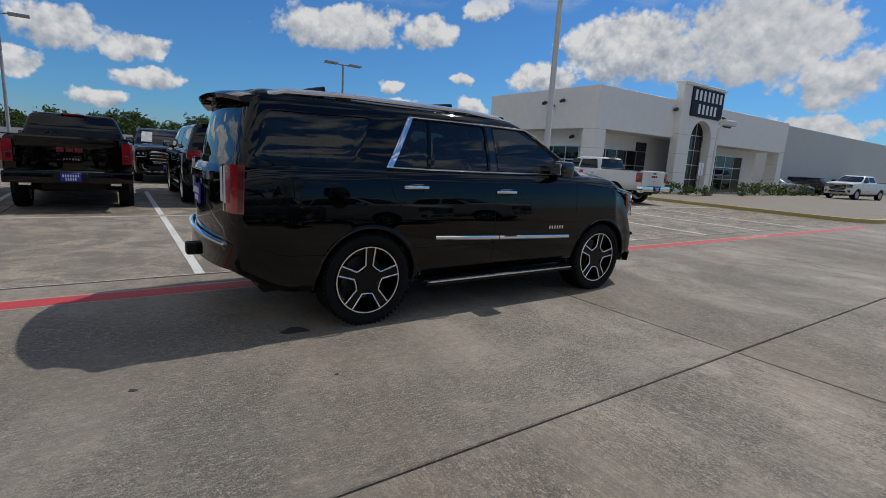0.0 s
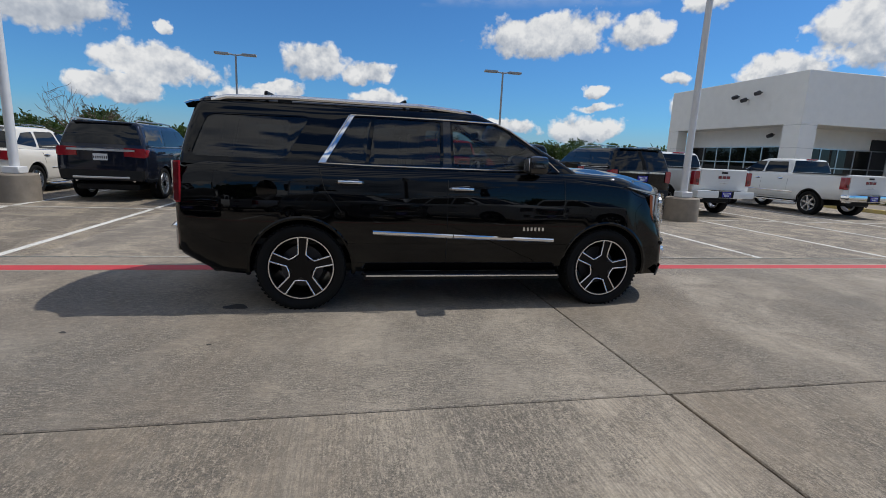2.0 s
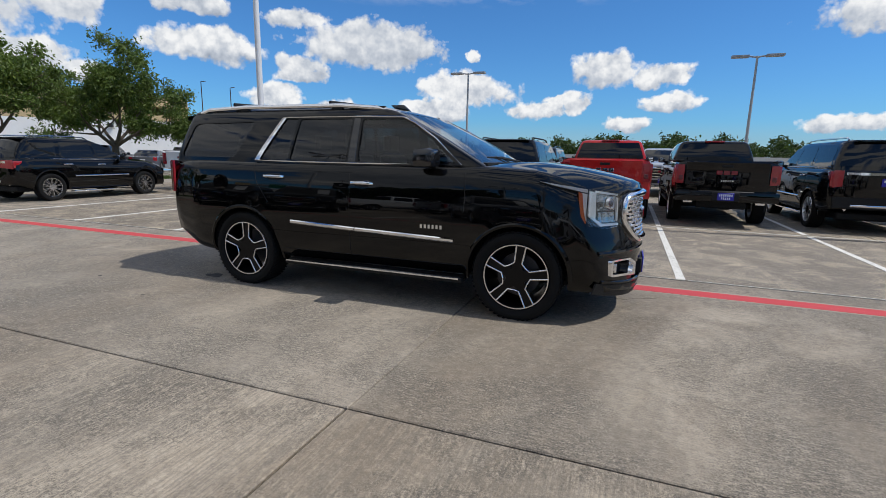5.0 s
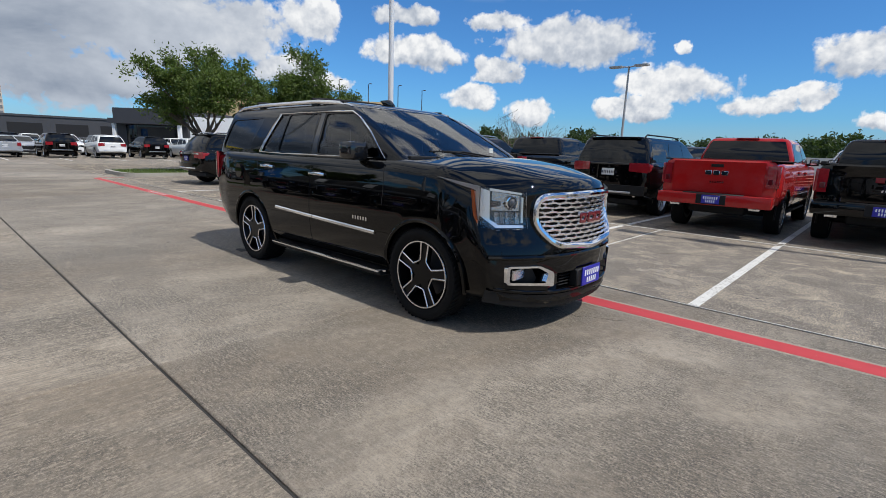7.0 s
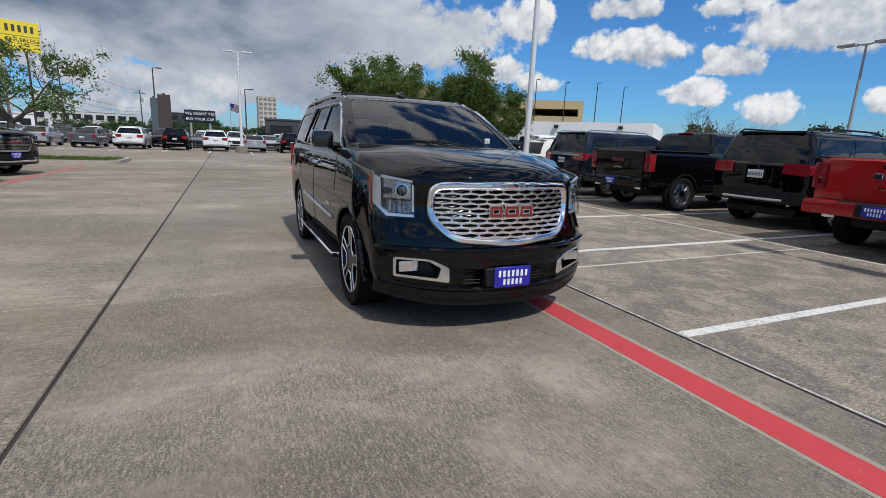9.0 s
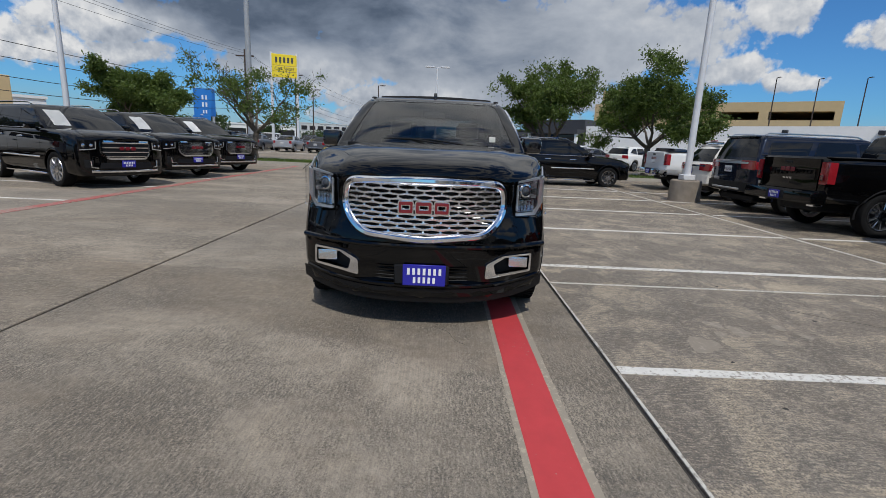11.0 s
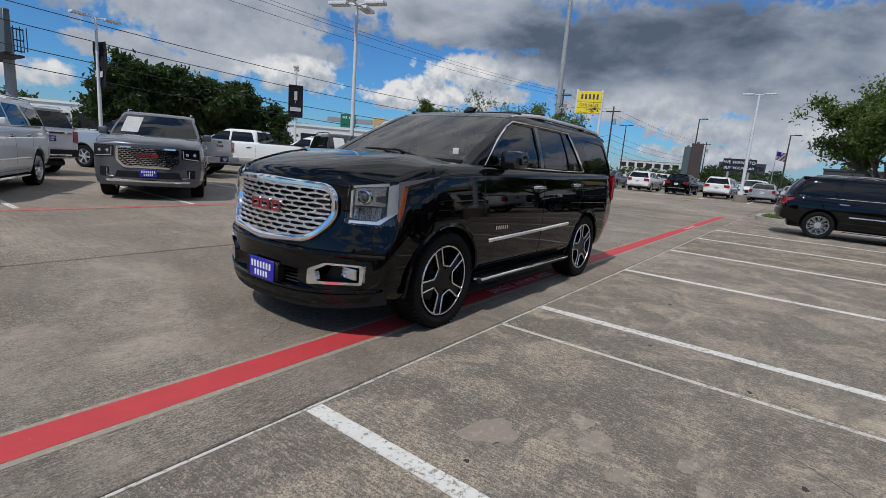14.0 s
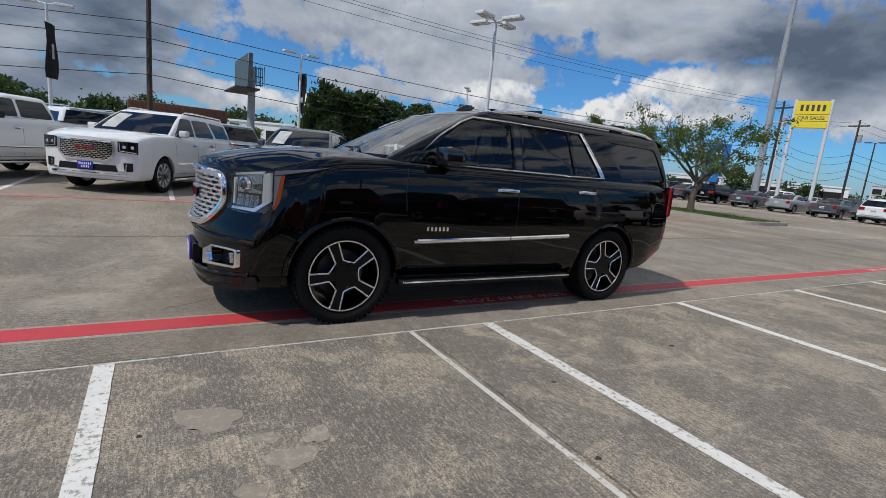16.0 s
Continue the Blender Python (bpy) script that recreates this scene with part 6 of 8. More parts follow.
        dealer_plate(root, (c.x, 0, zt - 0.24), -1, plate == "blue")
        zr = p["gz"][1] - 0.03
        b = B((sh.gr(0, zr) - 0.16, -0.62, zr - 0.035), (sh.gr(0, zr) + 0.12, 0.62, zr + 0.012), 0.012)
        for v in b.verts:
            v.co.x += 0.12 * (abs(v.co.y) / 0.62) ** 2
        part("rear_spoiler", b, paint, root)
        part("underbody", B((p["xR"] + 0.3, -0.7, 0.26), (p["xF"] - 0.35, 0.7, 0.42), 0.03), PLASTIC, root)
    for x in (p["axF"], p["axR"]) if detail else ():
        for s in (-1, 1):
            mm = Matrix.Translation((x, s * 0.6, r + 0.01)) @ Matrix.Rotation(radians(-90 * s), 4, "X")
            part("wheel_liner", half_liner(mm, r + 0.073, 0.32, sh.bottom(x) + 0.02, 28), PLASTIC, root)
    add_wheels(root, p, style, r, rim, 0.27, p["w"] - 0.155)
    return root


# the far side of the bays: tails to the lane, noses to the north
def facing_north(x, tail_y, kind, turn=0.0):
    return pose(x, tail_y - KINDS[kind]["xR"], 0, 0, 0, 90 + turn)


ROW = "vehicles parked in the row of bays"
parked("pickup", "pickup_truck", "red crew cab pickup truck with red bumper", facing_north(1.78, 6.62, "pickup"), RED_PAINT, "multi_dark", None, "bars", group=ROW)
parked("pickup", "pickup_truck", "black crew cab pickup truck with dark wheels", facing_north(4.25, 6.9, "pickup"), BLACK_PAINT_B, "six", None, "bars", group=ROW)
parked("suv", "suv", "black full-size suv with red tail lamps and chrome bar", facing_north(7.1, 7.0, "suv"), BLACK_PAINT_B, "multi", CHROME, group=ROW)
parked("pickup", "pickup_truck", "white crew cab pickup truck with dark tail lamps", facing_north(10.0, 7.3, "pickup"), WHITE_PAINT, "six", None, "bars", group=ROW)
parked("pickup", "pickup_truck", "white crew cab pickup truck beside the showroom kerb", facing_north(15.6, 7.4, "pickup"), WHITE_PAINT, "six", CHROME, "bars", group=ROW)
parked("suv", "suv", "black suv with white licence plate and dark glass", facing_north(-0.85, 7.7, "suv"), BLACK_PAINT_B, "five", None, tail="wide", plate="white", group=ROW)
parked("pickup", "pickup_truck", "black crew cab pickup truck with chrome wheels", facing_north(-3.85, 7.0, "pickup"), BLACK_PAINT_B, "multi", None, "bars", group=ROW)
parked("suv", "suv", "dark blue suv with chrome strip across its tailgate", facing_north(-6.75, 7.5, "suv"), BLUE_PAINT, "multi", SATIN, tail="wide", plate="white", group=ROW)
parked("crossover", "crossover", "pearl white crossover with red tail lamps", facing_north(-9.9, 8.1, "crossover"), PEARL_PAINT, "multi", CHROME, tail="wide", group=ROW)
parked("pickup", "pickup_truck", "white pickup truck with chrome rear bumper", facing_north(-12.9, 8.2, "pickup"), WHITE_PAINT, "six", CHROME, "bars", group=ROW)
parked("crossover", "crossover", "black crossover with bright door sill parked across the bays", pose(-13.35, 4.9, 0, 0, 0, 93), BLACK_PAINT_B, "multi_dark", CHROME, tail="wide")

# the south row stands nose out, turned a little to the east
SOUTH = "suvs nose out along the south row"


def nose_out(x, y, kind, turn=62.0):
    """By the middle of its front axle."""
    d = Vector((math.cos(radians(turn)), math.sin(radians(turn))))
    return pose(x - d.x * KINDS[kind]["axF"], y - d.y * KINDS[kind]["axF"], 0, 0, 0, turn)


parked("suv", "suv", "white full-size suv with chrome mesh grille", nose_out(3.45, -9.0, "suv"), WHITE_PAINT, "multi", CHROME, paper=True, group=SOUTH)
parked("suv", "suv", "grey full-size suv with chrome mesh grille", nose_out(-0.38, -8.8, "suv"), GREY_PAINT, "multi", CHROME, paper=True, group=SOUTH)
yb = parked("suv", "suv", "black full-size suv with paper sheet in its windscreen", nose_out(-6.3, -8.4, "suv"), BLACK_PAINT_B, "multi", CHROME, "bars", paper=True, group=SOUTH)
yc = parked("suv", "suv", "black full-size suv with chrome mesh grille and paper sheet", nose_out(-9.4, -8.3, "suv"), BLACK_PAINT_B, "multi", CHROME, paper=True, group=SOUTH)
copy_thing(yc, nose_out(-12.5, -8.3, "suv"))
parked("pickup", "pickup_truck", "white pickup truck parked beside the white suv", nose_out(7.0, -9.3, "pickup"), WHITE_PAINT, "six", CHROME, "bars", group=SOUTH)


# ---- ground ----
ground = part("ground", B((-900, -900, -0.30), (900, 900, -0.06)), FAR_GROUND, None, smooth=0)
tagged(ground, "wide flat dry ground reaching the horizon", "ground", kind="structure")
bed = part("lot_bed", B((-62, -44, -0.26), (60, 48, -0.016)), JOINT, None, smooth=0)
tagged(bed, "dark sealed joints under the concrete slabs", "pavement", kind="structure")


def strip(name, label, x0, y0, x1, y1, mat, z=0.004, cells=1, parent=None):
    """A painted strip on the ground with slightly uneven edges."""
    b = bmesh.new()
    long_x = abs(x1 - x0) > abs(y1 - y0)
    n = max(2, int((abs(x1 - x0) if long_x else abs(y1 - y0)) / 0.12))
    rows = []
    for i in range(n + 1):
        t = i / n
        j = [0.004 * noise.noise((t * n * 0.7, k * 9.0, x0 + y0)) for k in (0, 1)]
        if long_x:
            x = x0 + (x1 - x0) * t
            rows.append([(x, y0 + j[0]), (x, y1 + j[1])])
        else:
            y = y0 + (y1 - y0) * t
            rows.append([(x0 + j[0], y), (x1 + j[1], y)])
    vs = [[b.verts.new((u, v, z)) for u, v in r] + [b.verts.new((u, v, z - 0.006)) for u, v in r] for r in rows]
    for a, c in zip(vs, vs[1:]):
        for q in ((a[0], c[0], c[1], a[1]), (a[2], c[2], c[0], a[0]), (a[1], c[1], c[3], a[3])):
            b.faces.new(q)
    bmesh.ops.recalc_face_normals(b, faces=b.faces)
    return tagged(part(name, b, mat, parent, smooth=0), label, "road marking", kind="structure") if parent is None else part(name, b, mat, parent, smooth=0)


strip("red_line", "red painted no parking line along the lane", -17.0, 0.565, 17.5, 0.79, RED_LINE)
strip("pale_edge", "pale clean concrete edge beside the red line", -17.0, 0.532, 17.5, 0.566, WHITE_GHOST, 0.0022)
strip("pale_edge", "pale clean concrete edge beside the red line", -17.0, 0.789, 17.5, 0.835, WHITE_GHOST, 0.0022)
strip("red_line_far", "worn red painted line along the south row", -17.3, -6.98, 12.0, -6.74, RED_WORN, 0.0095)
strip("red_line_end", "worn red painted line turning round the island", -17.3, 0.79, -17.1, 1.6, RED_WORN)
for x in (-10.75, -8.0, -5.25, -2.45, 0.27, 3.0, 5.68, 8.45, 11.2, 13.95):
    strip("bay_line", "worn white parking bay line", x - 0.05, 1.30, x + 0.05, 6.15, WHITE_LINE)
    strip("bay_line_back", "worn white parking bay line", x - 0.05, 6.42, x + 0.05, 11.6, WHITE_LINE)
strip("bay_cross_line", "thin white line between the two rows of bays", -16.0, 6.24, 18.0, 6.31, WHITE_THIN)
for x in (-9.1, -6.2, -3.3, -0.4, 2.45, 5.35, 8.2):
    strip("south_bay_line", "worn white parking bay line", x - 0.05, -12.2, x + 0.05, -7.05, WHITE_LINE)
strip("pale_joint", "pale sealant along a slab joint", -20, 1.276, 20, 1.294, WHITE_THIN, 0.003)
strip("pale_joint_across", "pale sealant along a slab joint", 1.00, 1.28, 1.035, 6.24, WHITE_THIN, 0.003)

# ---- showroom ----


def window_wall(root, name, x0, y0, x1, y1, z0, z1, nx, nz, nrm):
    """Glazing with bars between two plan points, facing nrm."""
    a, b_ = Vector((x0, y0, 0)), Vector((x1, y1, 0))
    d, L = (b_ - a).normalized(), (b_ - a).length
    nv = Vector((*nrm, 0))

    def slab(bm, u0, u1, w0, w1, o0, o1):
        vs = [bm.verts.new(a + d * u + nv * o + Vector((0, 0, w))) for u in (u0, u1) for w in (w0, w1) for o in (o0, o1)]
        for f in ((0, 1, 3, 2), (4, 6, 7, 5), (0, 2, 6, 4), (1, 5, 7, 3), (0, 4, 5, 1), (2, 3, 7, 6)):
            bm.faces.new([vs[i] for i in f])
        bmesh.ops.recalc_face_normals(bm, faces=bm.faces)
        return bm

    win = part(name, slab(bmesh.new(), 0, L, z0 - 0.05, z0, 0.0, 0.08), ALU_DARK, root)
    for i in range(nx):
        for k in range(nz):
            u0, u1 = L * i / nx + 0.03, L * (i + 1) / nx - 0.03
            w0, w1 = z0 + (z1 - z0) * k / nz + 0.03, z0 + (z1 - z0) * (k + 1) / nz - 0.03
            part("pane", slab(bmesh.new(), u0, u1, w0, w1, 0.015, 0.03), GLASS_SHOP, win, smooth=0)
    bars = bmesh.new()
    for i in range(nx + 1):
        slab(bars, max(0, L * i / nx - 0.03), min(L, L * i / nx + 0.03), z0, z1, 0.0, 0.06)
    for k in range(nz + 1):
        w = z0 + (z1 - z0) * k / nz
        slab(bars, 0, L, w - 0.03, w + 0.03, 0.0, 0.052)
    part("window_frame", bars, SATIN, win, smooth=0)
    return win


def showroom():
    r = thing("showroom", "white stucco car showroom with arched entrance tower", "building")
    X0, Y0, X1, Y1, H = 18.7, 13.2, 42.6, 22.3, 5.85
    part("wall", B((X0, Y0 + 1.8, 3.55), (X1, Y1, H), 0.02), STUCCO, r)
    part("parapet", B((X0, Y0, 3.55), (26.2, Y0 + 1.85, H), 0.02), STUCCO, r)
    part("parapet", B((26.2, Y0 + 0.5, 3.55), (31.0, Y0 + 1.85, H - 0.02), 0.02), STUCCO, r)
    part("parapet", B((31.0, Y0, 3.45), (X1, Y0 + 1.85, H + 0.02), 0.02), STUCCO, r)
    part("roof", B((X0 + 0.3, Y0 + 2.0, H - 0.25), (X1 - 0.3, Y1 - 0.3, H - 0.12)), STUCCO_GREY, r)
    part("wall", B((X0 + 1.1, Y0 + 1.75, 0.0), (X1 - 0.8, Y1 - 0.5, 3.56), 0.01), STUCCO, r, "recessed white wall under the overhang")
    for x, y, sx, sy in ((X0, Y0, 0.9, 0.9), (X0, 21.4, 0.6, 0.6), (X1 - 0.9, Y0, 0.9, 0.9)):
        pl = part("pillar", B((x, y, 0), (x + sx, y + sy, 3.56), 0.01), STUCCO, r)
        b = bmesh.new()
        for z in (1.3, 2.5, 3.52):
            box(b, (x - 0.004, y - 0.004, z - 0.012), (x + sx + 0.004, y + sy + 0.004, z + 0.012))
        part("pillar_joint", b, STUCCO_GREY, pl, smooth=0)
    part("side_pillar_wall", B((X0 + 0.02, 22.0, 0), (X0 + 1.1, Y1, 3.56)), STUCCO, r)
    # entrance tower with an arch
    TX0, TX1, TY0, TY1 = 26.1, 31.0, 12.8, 13.32
    tower = B((TX0, TY0, 0), (TX1, TY1, 6.86), 0.03)
    arch = [(27.5, -0.1), (30.0, -0.1), (30.0, 3.55)] + [(28.75 + 1.25 * math.cos(radians(a)), 3.55 + 1.25 * math.sin(radians(a))) for a in range(12, 169, 12)] + [(27.5, 3.55)]
    part("tower", boolean(tower, [prism(bmesh.new(), arch, Matrix(((1, 0, 0, 0), (0, 0, 1, 11.5), (0, 1, 0, 0), (0, 0, 0, 1))), 3.4)]), STUCCO, r, "white entrance tower with round arch")
    part("tower_cornice", B((TX0 - 0.08, TY0 - 0.08, 6.80), (TX1 + 0.08, TY1 + 0.08, 6.98), 0.02), STUCCO, r)
    b = bmesh.new()
    for z in (1.4, 2.6, 3.8):
        box(b, (TX0 - 0.004, TY0 - 0.004, z - 0.015), (27.5, TY0 + 0.3, z + 0.015))
        box(b, (30.0, TY0 - 0.004, z - 0.015), (TX1 + 0.004, TY0 + 0.3, z + 0.015))
    part("tower_joint", b, STUCCO_GREY, r, smooth=0)
    window_wall(r, "arch_glazing", 27.45, TY1 + 0.12, 30.05, TY1 + 0.12, 0.05, 4.85, 3, 5, (0, -1))
    sg = part("sign_panel", B((26.95, TY0 - 0.09, 4.98), (30.75, TY0, 6.74), 0.02), SIGN_BLACK, r, "dark navy sign panel with pale bars")
    b = bmesh.new()
    for words, z, h in (((7,), 6.28, 0.62), ((5,), 5.46, 0.60)):
        bars_text(b, words, lambda u, v, o: Vector((28.85 + u, TY0 - 0.093 - o, z + v)), h, 0.09, 0.66)
    part("sign_bars", b, BAR_WHITE, sg, smooth=0)
    window_wall(r, "window", X0 + 1.095, 21.3, X0 + 1.095, Y0 + 1.9, 1.05, 2.62, 6, 2, (-1, 0))
    window_wall(r, "window", X0 + 1.2, Y0 + 1.745, 26.1, Y0 + 1.745, 0.75, 2.62, 6, 2, (0, -1))
    window_wall(r, "window", 31.2, Y0 + 1.745, X1 - 3.2, Y0 + 1.745, 0.2, 2.9, 6, 3, (0, -1))
    part("doorway", B((25.0, Y0 + 1.70, 0), (26.1, Y0 + 1.76, 3.2), 0.01), ALU_DARK, r)
    for x, y, z, dx, dy in ((X0, 17.0, 5.1, -1, 0), (X0, 16.4, 4.9, -1, 0), (X0, 15.6, 5.15, -1, 0), (26.1, Y0 - 0.15, 5.3, -1, 0), (31.5, Y0, 5.3, 0, -1), (31.9, Y0, 4.8, 0, -1), (32.4, Y0, 4.8, 0, -1), (X0 + 1.1, 15.6, 3.2, -1, 0)):
        c = Vector((x, y, z))
        d = Vector((dx, dy, 0))
        fx = part("floodlight", cyl(bmesh.new(), c, c + d * 0.22, 0.03, n=8), ALU_DARK, r)
        part("lamp_head", cyl(bmesh.new(), c + d * 0.14 + Vector((0, 0, -0.02)), c + d * 0.38 + Vector((0, 0, -0.10)), 0.11, 0.09, n=12), ALU_DARK, fx)
    return r


showroom()
tagged(part("service_building", B((52, 17, 0), (110, 42, 6.6), 0.02), STUCCO_GREY, None), "long grey service building with flat roof", "building", kind="structure")


# lettering on the red line, read from the lane
def line_lettering(text, x, y, size):
    cu = bpy.data.curves.new("line_lettering", "FONT")
    cu.body, cu.size, cu.align_x, cu.align_y, cu.extrude, cu.space_character = text, size, "CENTER", "CENTER", 0.0008, 1.12
    tmp = new("line_lettering", cu)
    me = bpy.data.meshes.new_from_object(tmp.evaluated_get(bpy.context.evaluated_depsgraph_get()))
    bpy.data.objects.remove(tmp)
    me.materials.clear()
    me.materials.append(WHITE_LINE)
    ob = new("line_lettering", me)
    ob.matrix_basis = pose(x, y, 0.0052)
    return tagged(ob, "white lettering painted on the red line", "road marking", kind="structure")


line_lettering("TOW AWAY ZONE", -0.50, 0.678, 0.155)
line_lettering("TOW AWAY ZONE", -10.5, 0.678, 0.155)
line_lettering("TOW AWAY ZONE", 9.5, 0.678, 0.155)


def blot(name, label, x, y, r, seed, mat, z=0.003):
    """A thin irregular patch on the slab."""
    rnd = random.Random(seed)
    ph = [rnd.uniform(0, 6.28) for _ in range(4)]
    poly = []
    for i in range(28):
        a = 2 * math.pi * i / 28
        k = 1 + 0.16 * math.sin(2 * a + ph[0]) + 0.14 * math.sin(3 * a + ph[1]) + 0.08 * math.sin(5 * a + ph[2]) + 0.06 * math.sin(9 * a + ph[3])
        poly.append((x + r * k * math.cos(a), y + r * k * 0.85 * math.sin(a)))
    b = prism(bmesh.new(), poly, Matrix.Translation((0, 0, z - 0.006)), 0.006)
    bmesh.ops.triangulate(b, faces=[f for f in b.faces if len(f.verts) > 4])
    return tagged(part(name, b, mat, None, smooth=0), label, "stain", kind="structure")


for i, (x, y, r) in enumerate(((2.23, 2.55, 0.10), (2.52, 2.10, 0.14), (2.08, 2.42, 0.07), (2.30, 2.36, 0.055), (2.42, 2.72, 0.06), (2.10, 2.95, 0.06), (2.28, 3.05, 0.05))):
    blot("patch_%d" % (i + 1), "pale worn patch on the concrete", x, y, r, 60 + i, MORTAR, 0.0015)
for i, (x, y, r) in enumerate(((-2.06, -0.86, 0.09), (-3.17, -1.42, 0.022), (-2.06, -1.75, 0.014), (0.52, 2.38, 0.016), (2.81, 2.15, 0.014), (1.9, 3.4, 0.018), (3.4, 2.1, 0.015), (0.9, 3.1, 0.018), (2.6, 0.68, 0.02), (-1.0, 2.2, 0.025), (4.3, -1.2, 0.02))):
    blot("stain_%d" % (i + 1), "small dark oil spot on the concrete", x, y, r, 80 + i, JOINT, 0.0015)
# hairline cracks
for i, pts in enumerate((((1.75, -0.1), (2.1, 0.15), (2.35, 0.12), (2.75, 0.35)), ((1.6, 3.3), (2.0, 3.9), (1.9, 4.6)))):
    dense = []
    for a, c in zip(pts, pts[1:]):
        for k in range(7):
            t = k / 7
            dense.append(Vector((a[0] + (c[0] - a[0]) * t + 0.012 * math.sin(9 * t + a[0] * 30), a[1] + (c[1] - a[1]) * t + 0.012 * math.cos(11 * t + a[1] * 20), 0.0003)))
    b = tube(bmesh.new(), dense, 0.0016, n=4)
    tagged(part("crack_%d" % (i + 1), b, JOINT, None, smooth=0), "hairline crack in the concrete", "crack", kind="structure")


# ---- kerbs and islands ----


def kerbed_island(name, label, x0, y0, x1, y1, top, kerb_mat=None, r=0.9):
    """A raised bed with a rounded kerb round it."""
    root = thing(name, label, "traffic island", kind="structure")
    outl = rounded([(x0, y0), (x1, y0), (x1, y1), (x0, y1)], r, 6)
    inn = rounded([(x0 + 0.16, y0 + 0.16), (x1 - 0.16, y0 + 0.16), (x1 - 0.16, y1 - 0.16), (x0 + 0.16, y1 - 0.16)], r - 0.1, 6)
    b = ring_prism(bmesh.new(), outl, inn, lambda u, v, w: Vector((u, v, w - 0.02)), 0.16)
    bmesh.ops.recalc_face_normals(b, faces=b.faces)
    part("kerb", b, kerb_mat or KERB, root, smooth=0)
    b = prism(bmesh.new(), inn, Matrix.Translation((0, 0, -0.02)), 0.135)
    bmesh.ops.triangulate(b, faces=[f for f in b.faces if len(f.verts) > 4])
    part("bed", b, top, root, smooth=0)
    return root


kerbed_island("island_1", "grass island with worn concrete kerb", -20.8, 1.65, -17.3, 14.0, GRASS)
kerbed_island("island_2", "grass island with worn concrete kerb", -21.8, -14.0, -18.1, -5.9, GRASS)
kerbed_island("island_3", "paved showroom forecourt with worn yellow kerb", 18.9, 0.95, 60.0, 12.4, CONCRETE_BASE, YELLOW_KERB, 1.6)
strip("kerb_line", "pale concrete kerb line before the far rows", -38.3, -32, -38.1, 14, KERB, 0.12)
for y in range(-30, 14, 3):
    strip("far_bay_line", "worn white parking bay line", -38.0, y - 0.06, -33.5, y + 0.06, WHITE_LINE)


def grass_blades(name, x0, y0, x1, y1, count):
    rnd = random.Random(name)
    vs, fs = [], []
    for _ in range(count):
        x, y = rnd.uniform(x0, x1), rnd.uniform(y0, y1)
        a, h = rnd.uniform(0, 6.28), rnd.uniform(0.04, 0.11)
        dx, dy = math.cos(a) * 0.015, math.sin(a) * 0.015
        k = len(vs)
        vs += [(x - dx, y - dy, 0.11), (x + dx, y + dy, 0.11), (x + rnd.uniform(-0.04, 0.04), y + rnd.uniform(-0.04, 0.04), 0.11 + h)]
        fs.append((k, k + 1, k + 2))
    me = bpy.data.meshes.new(name)
    me.from_pydata(vs, [], fs)
    me.materials.append(LEAF)
    return tagged(new(name, me), "short green grass on the island", "grass", kind="stuff")


grass_blades("grass", -20.5, 1.95, -17.6, 13.7, 5000)
grass_blades("grass", -21.5, -13.7, -18.4, -6.2, 4000)

# ---- trees ----


def leaf_mesh(name, points, size, rnd, mat):
    """Small folded leaves scattered about points given as (centre, radius, count)."""
    vs, fs = [], []
    for c, rad, cnt in points:
        for _ in range(cnt):
            d = Vector((rnd.gauss(0, 1), rnd.gauss(0, 1), rnd.gauss(0, 0.75)))
            q = c + d * rad * 0.55
            u = Vector((rnd.gauss(0, 1), rnd.gauss(0, 1), rnd.gauss(0, 1))).normalized()
            v = u.cross(Vector((rnd.gauss(0, 1), rnd.gauss(0, 1), rnd.gauss(0, 1)))).normalized()
            s = size * rnd.uniform(0.6, 1.35)
            w = u.cross(v) * s * 0.25
            k = len(vs)
            vs += [q - u * s, q + v * s * 0.45 + w, q + u * s, q - v * s * 0.45 + w]
            fs += [(k, k + 1, k + 2), (k, k + 2, k + 3)]
    me = bpy.data.meshes.new(name)
    me.from_pydata([tuple(v) for v in vs], [], fs)
    me.materials.append(mat)
    return me


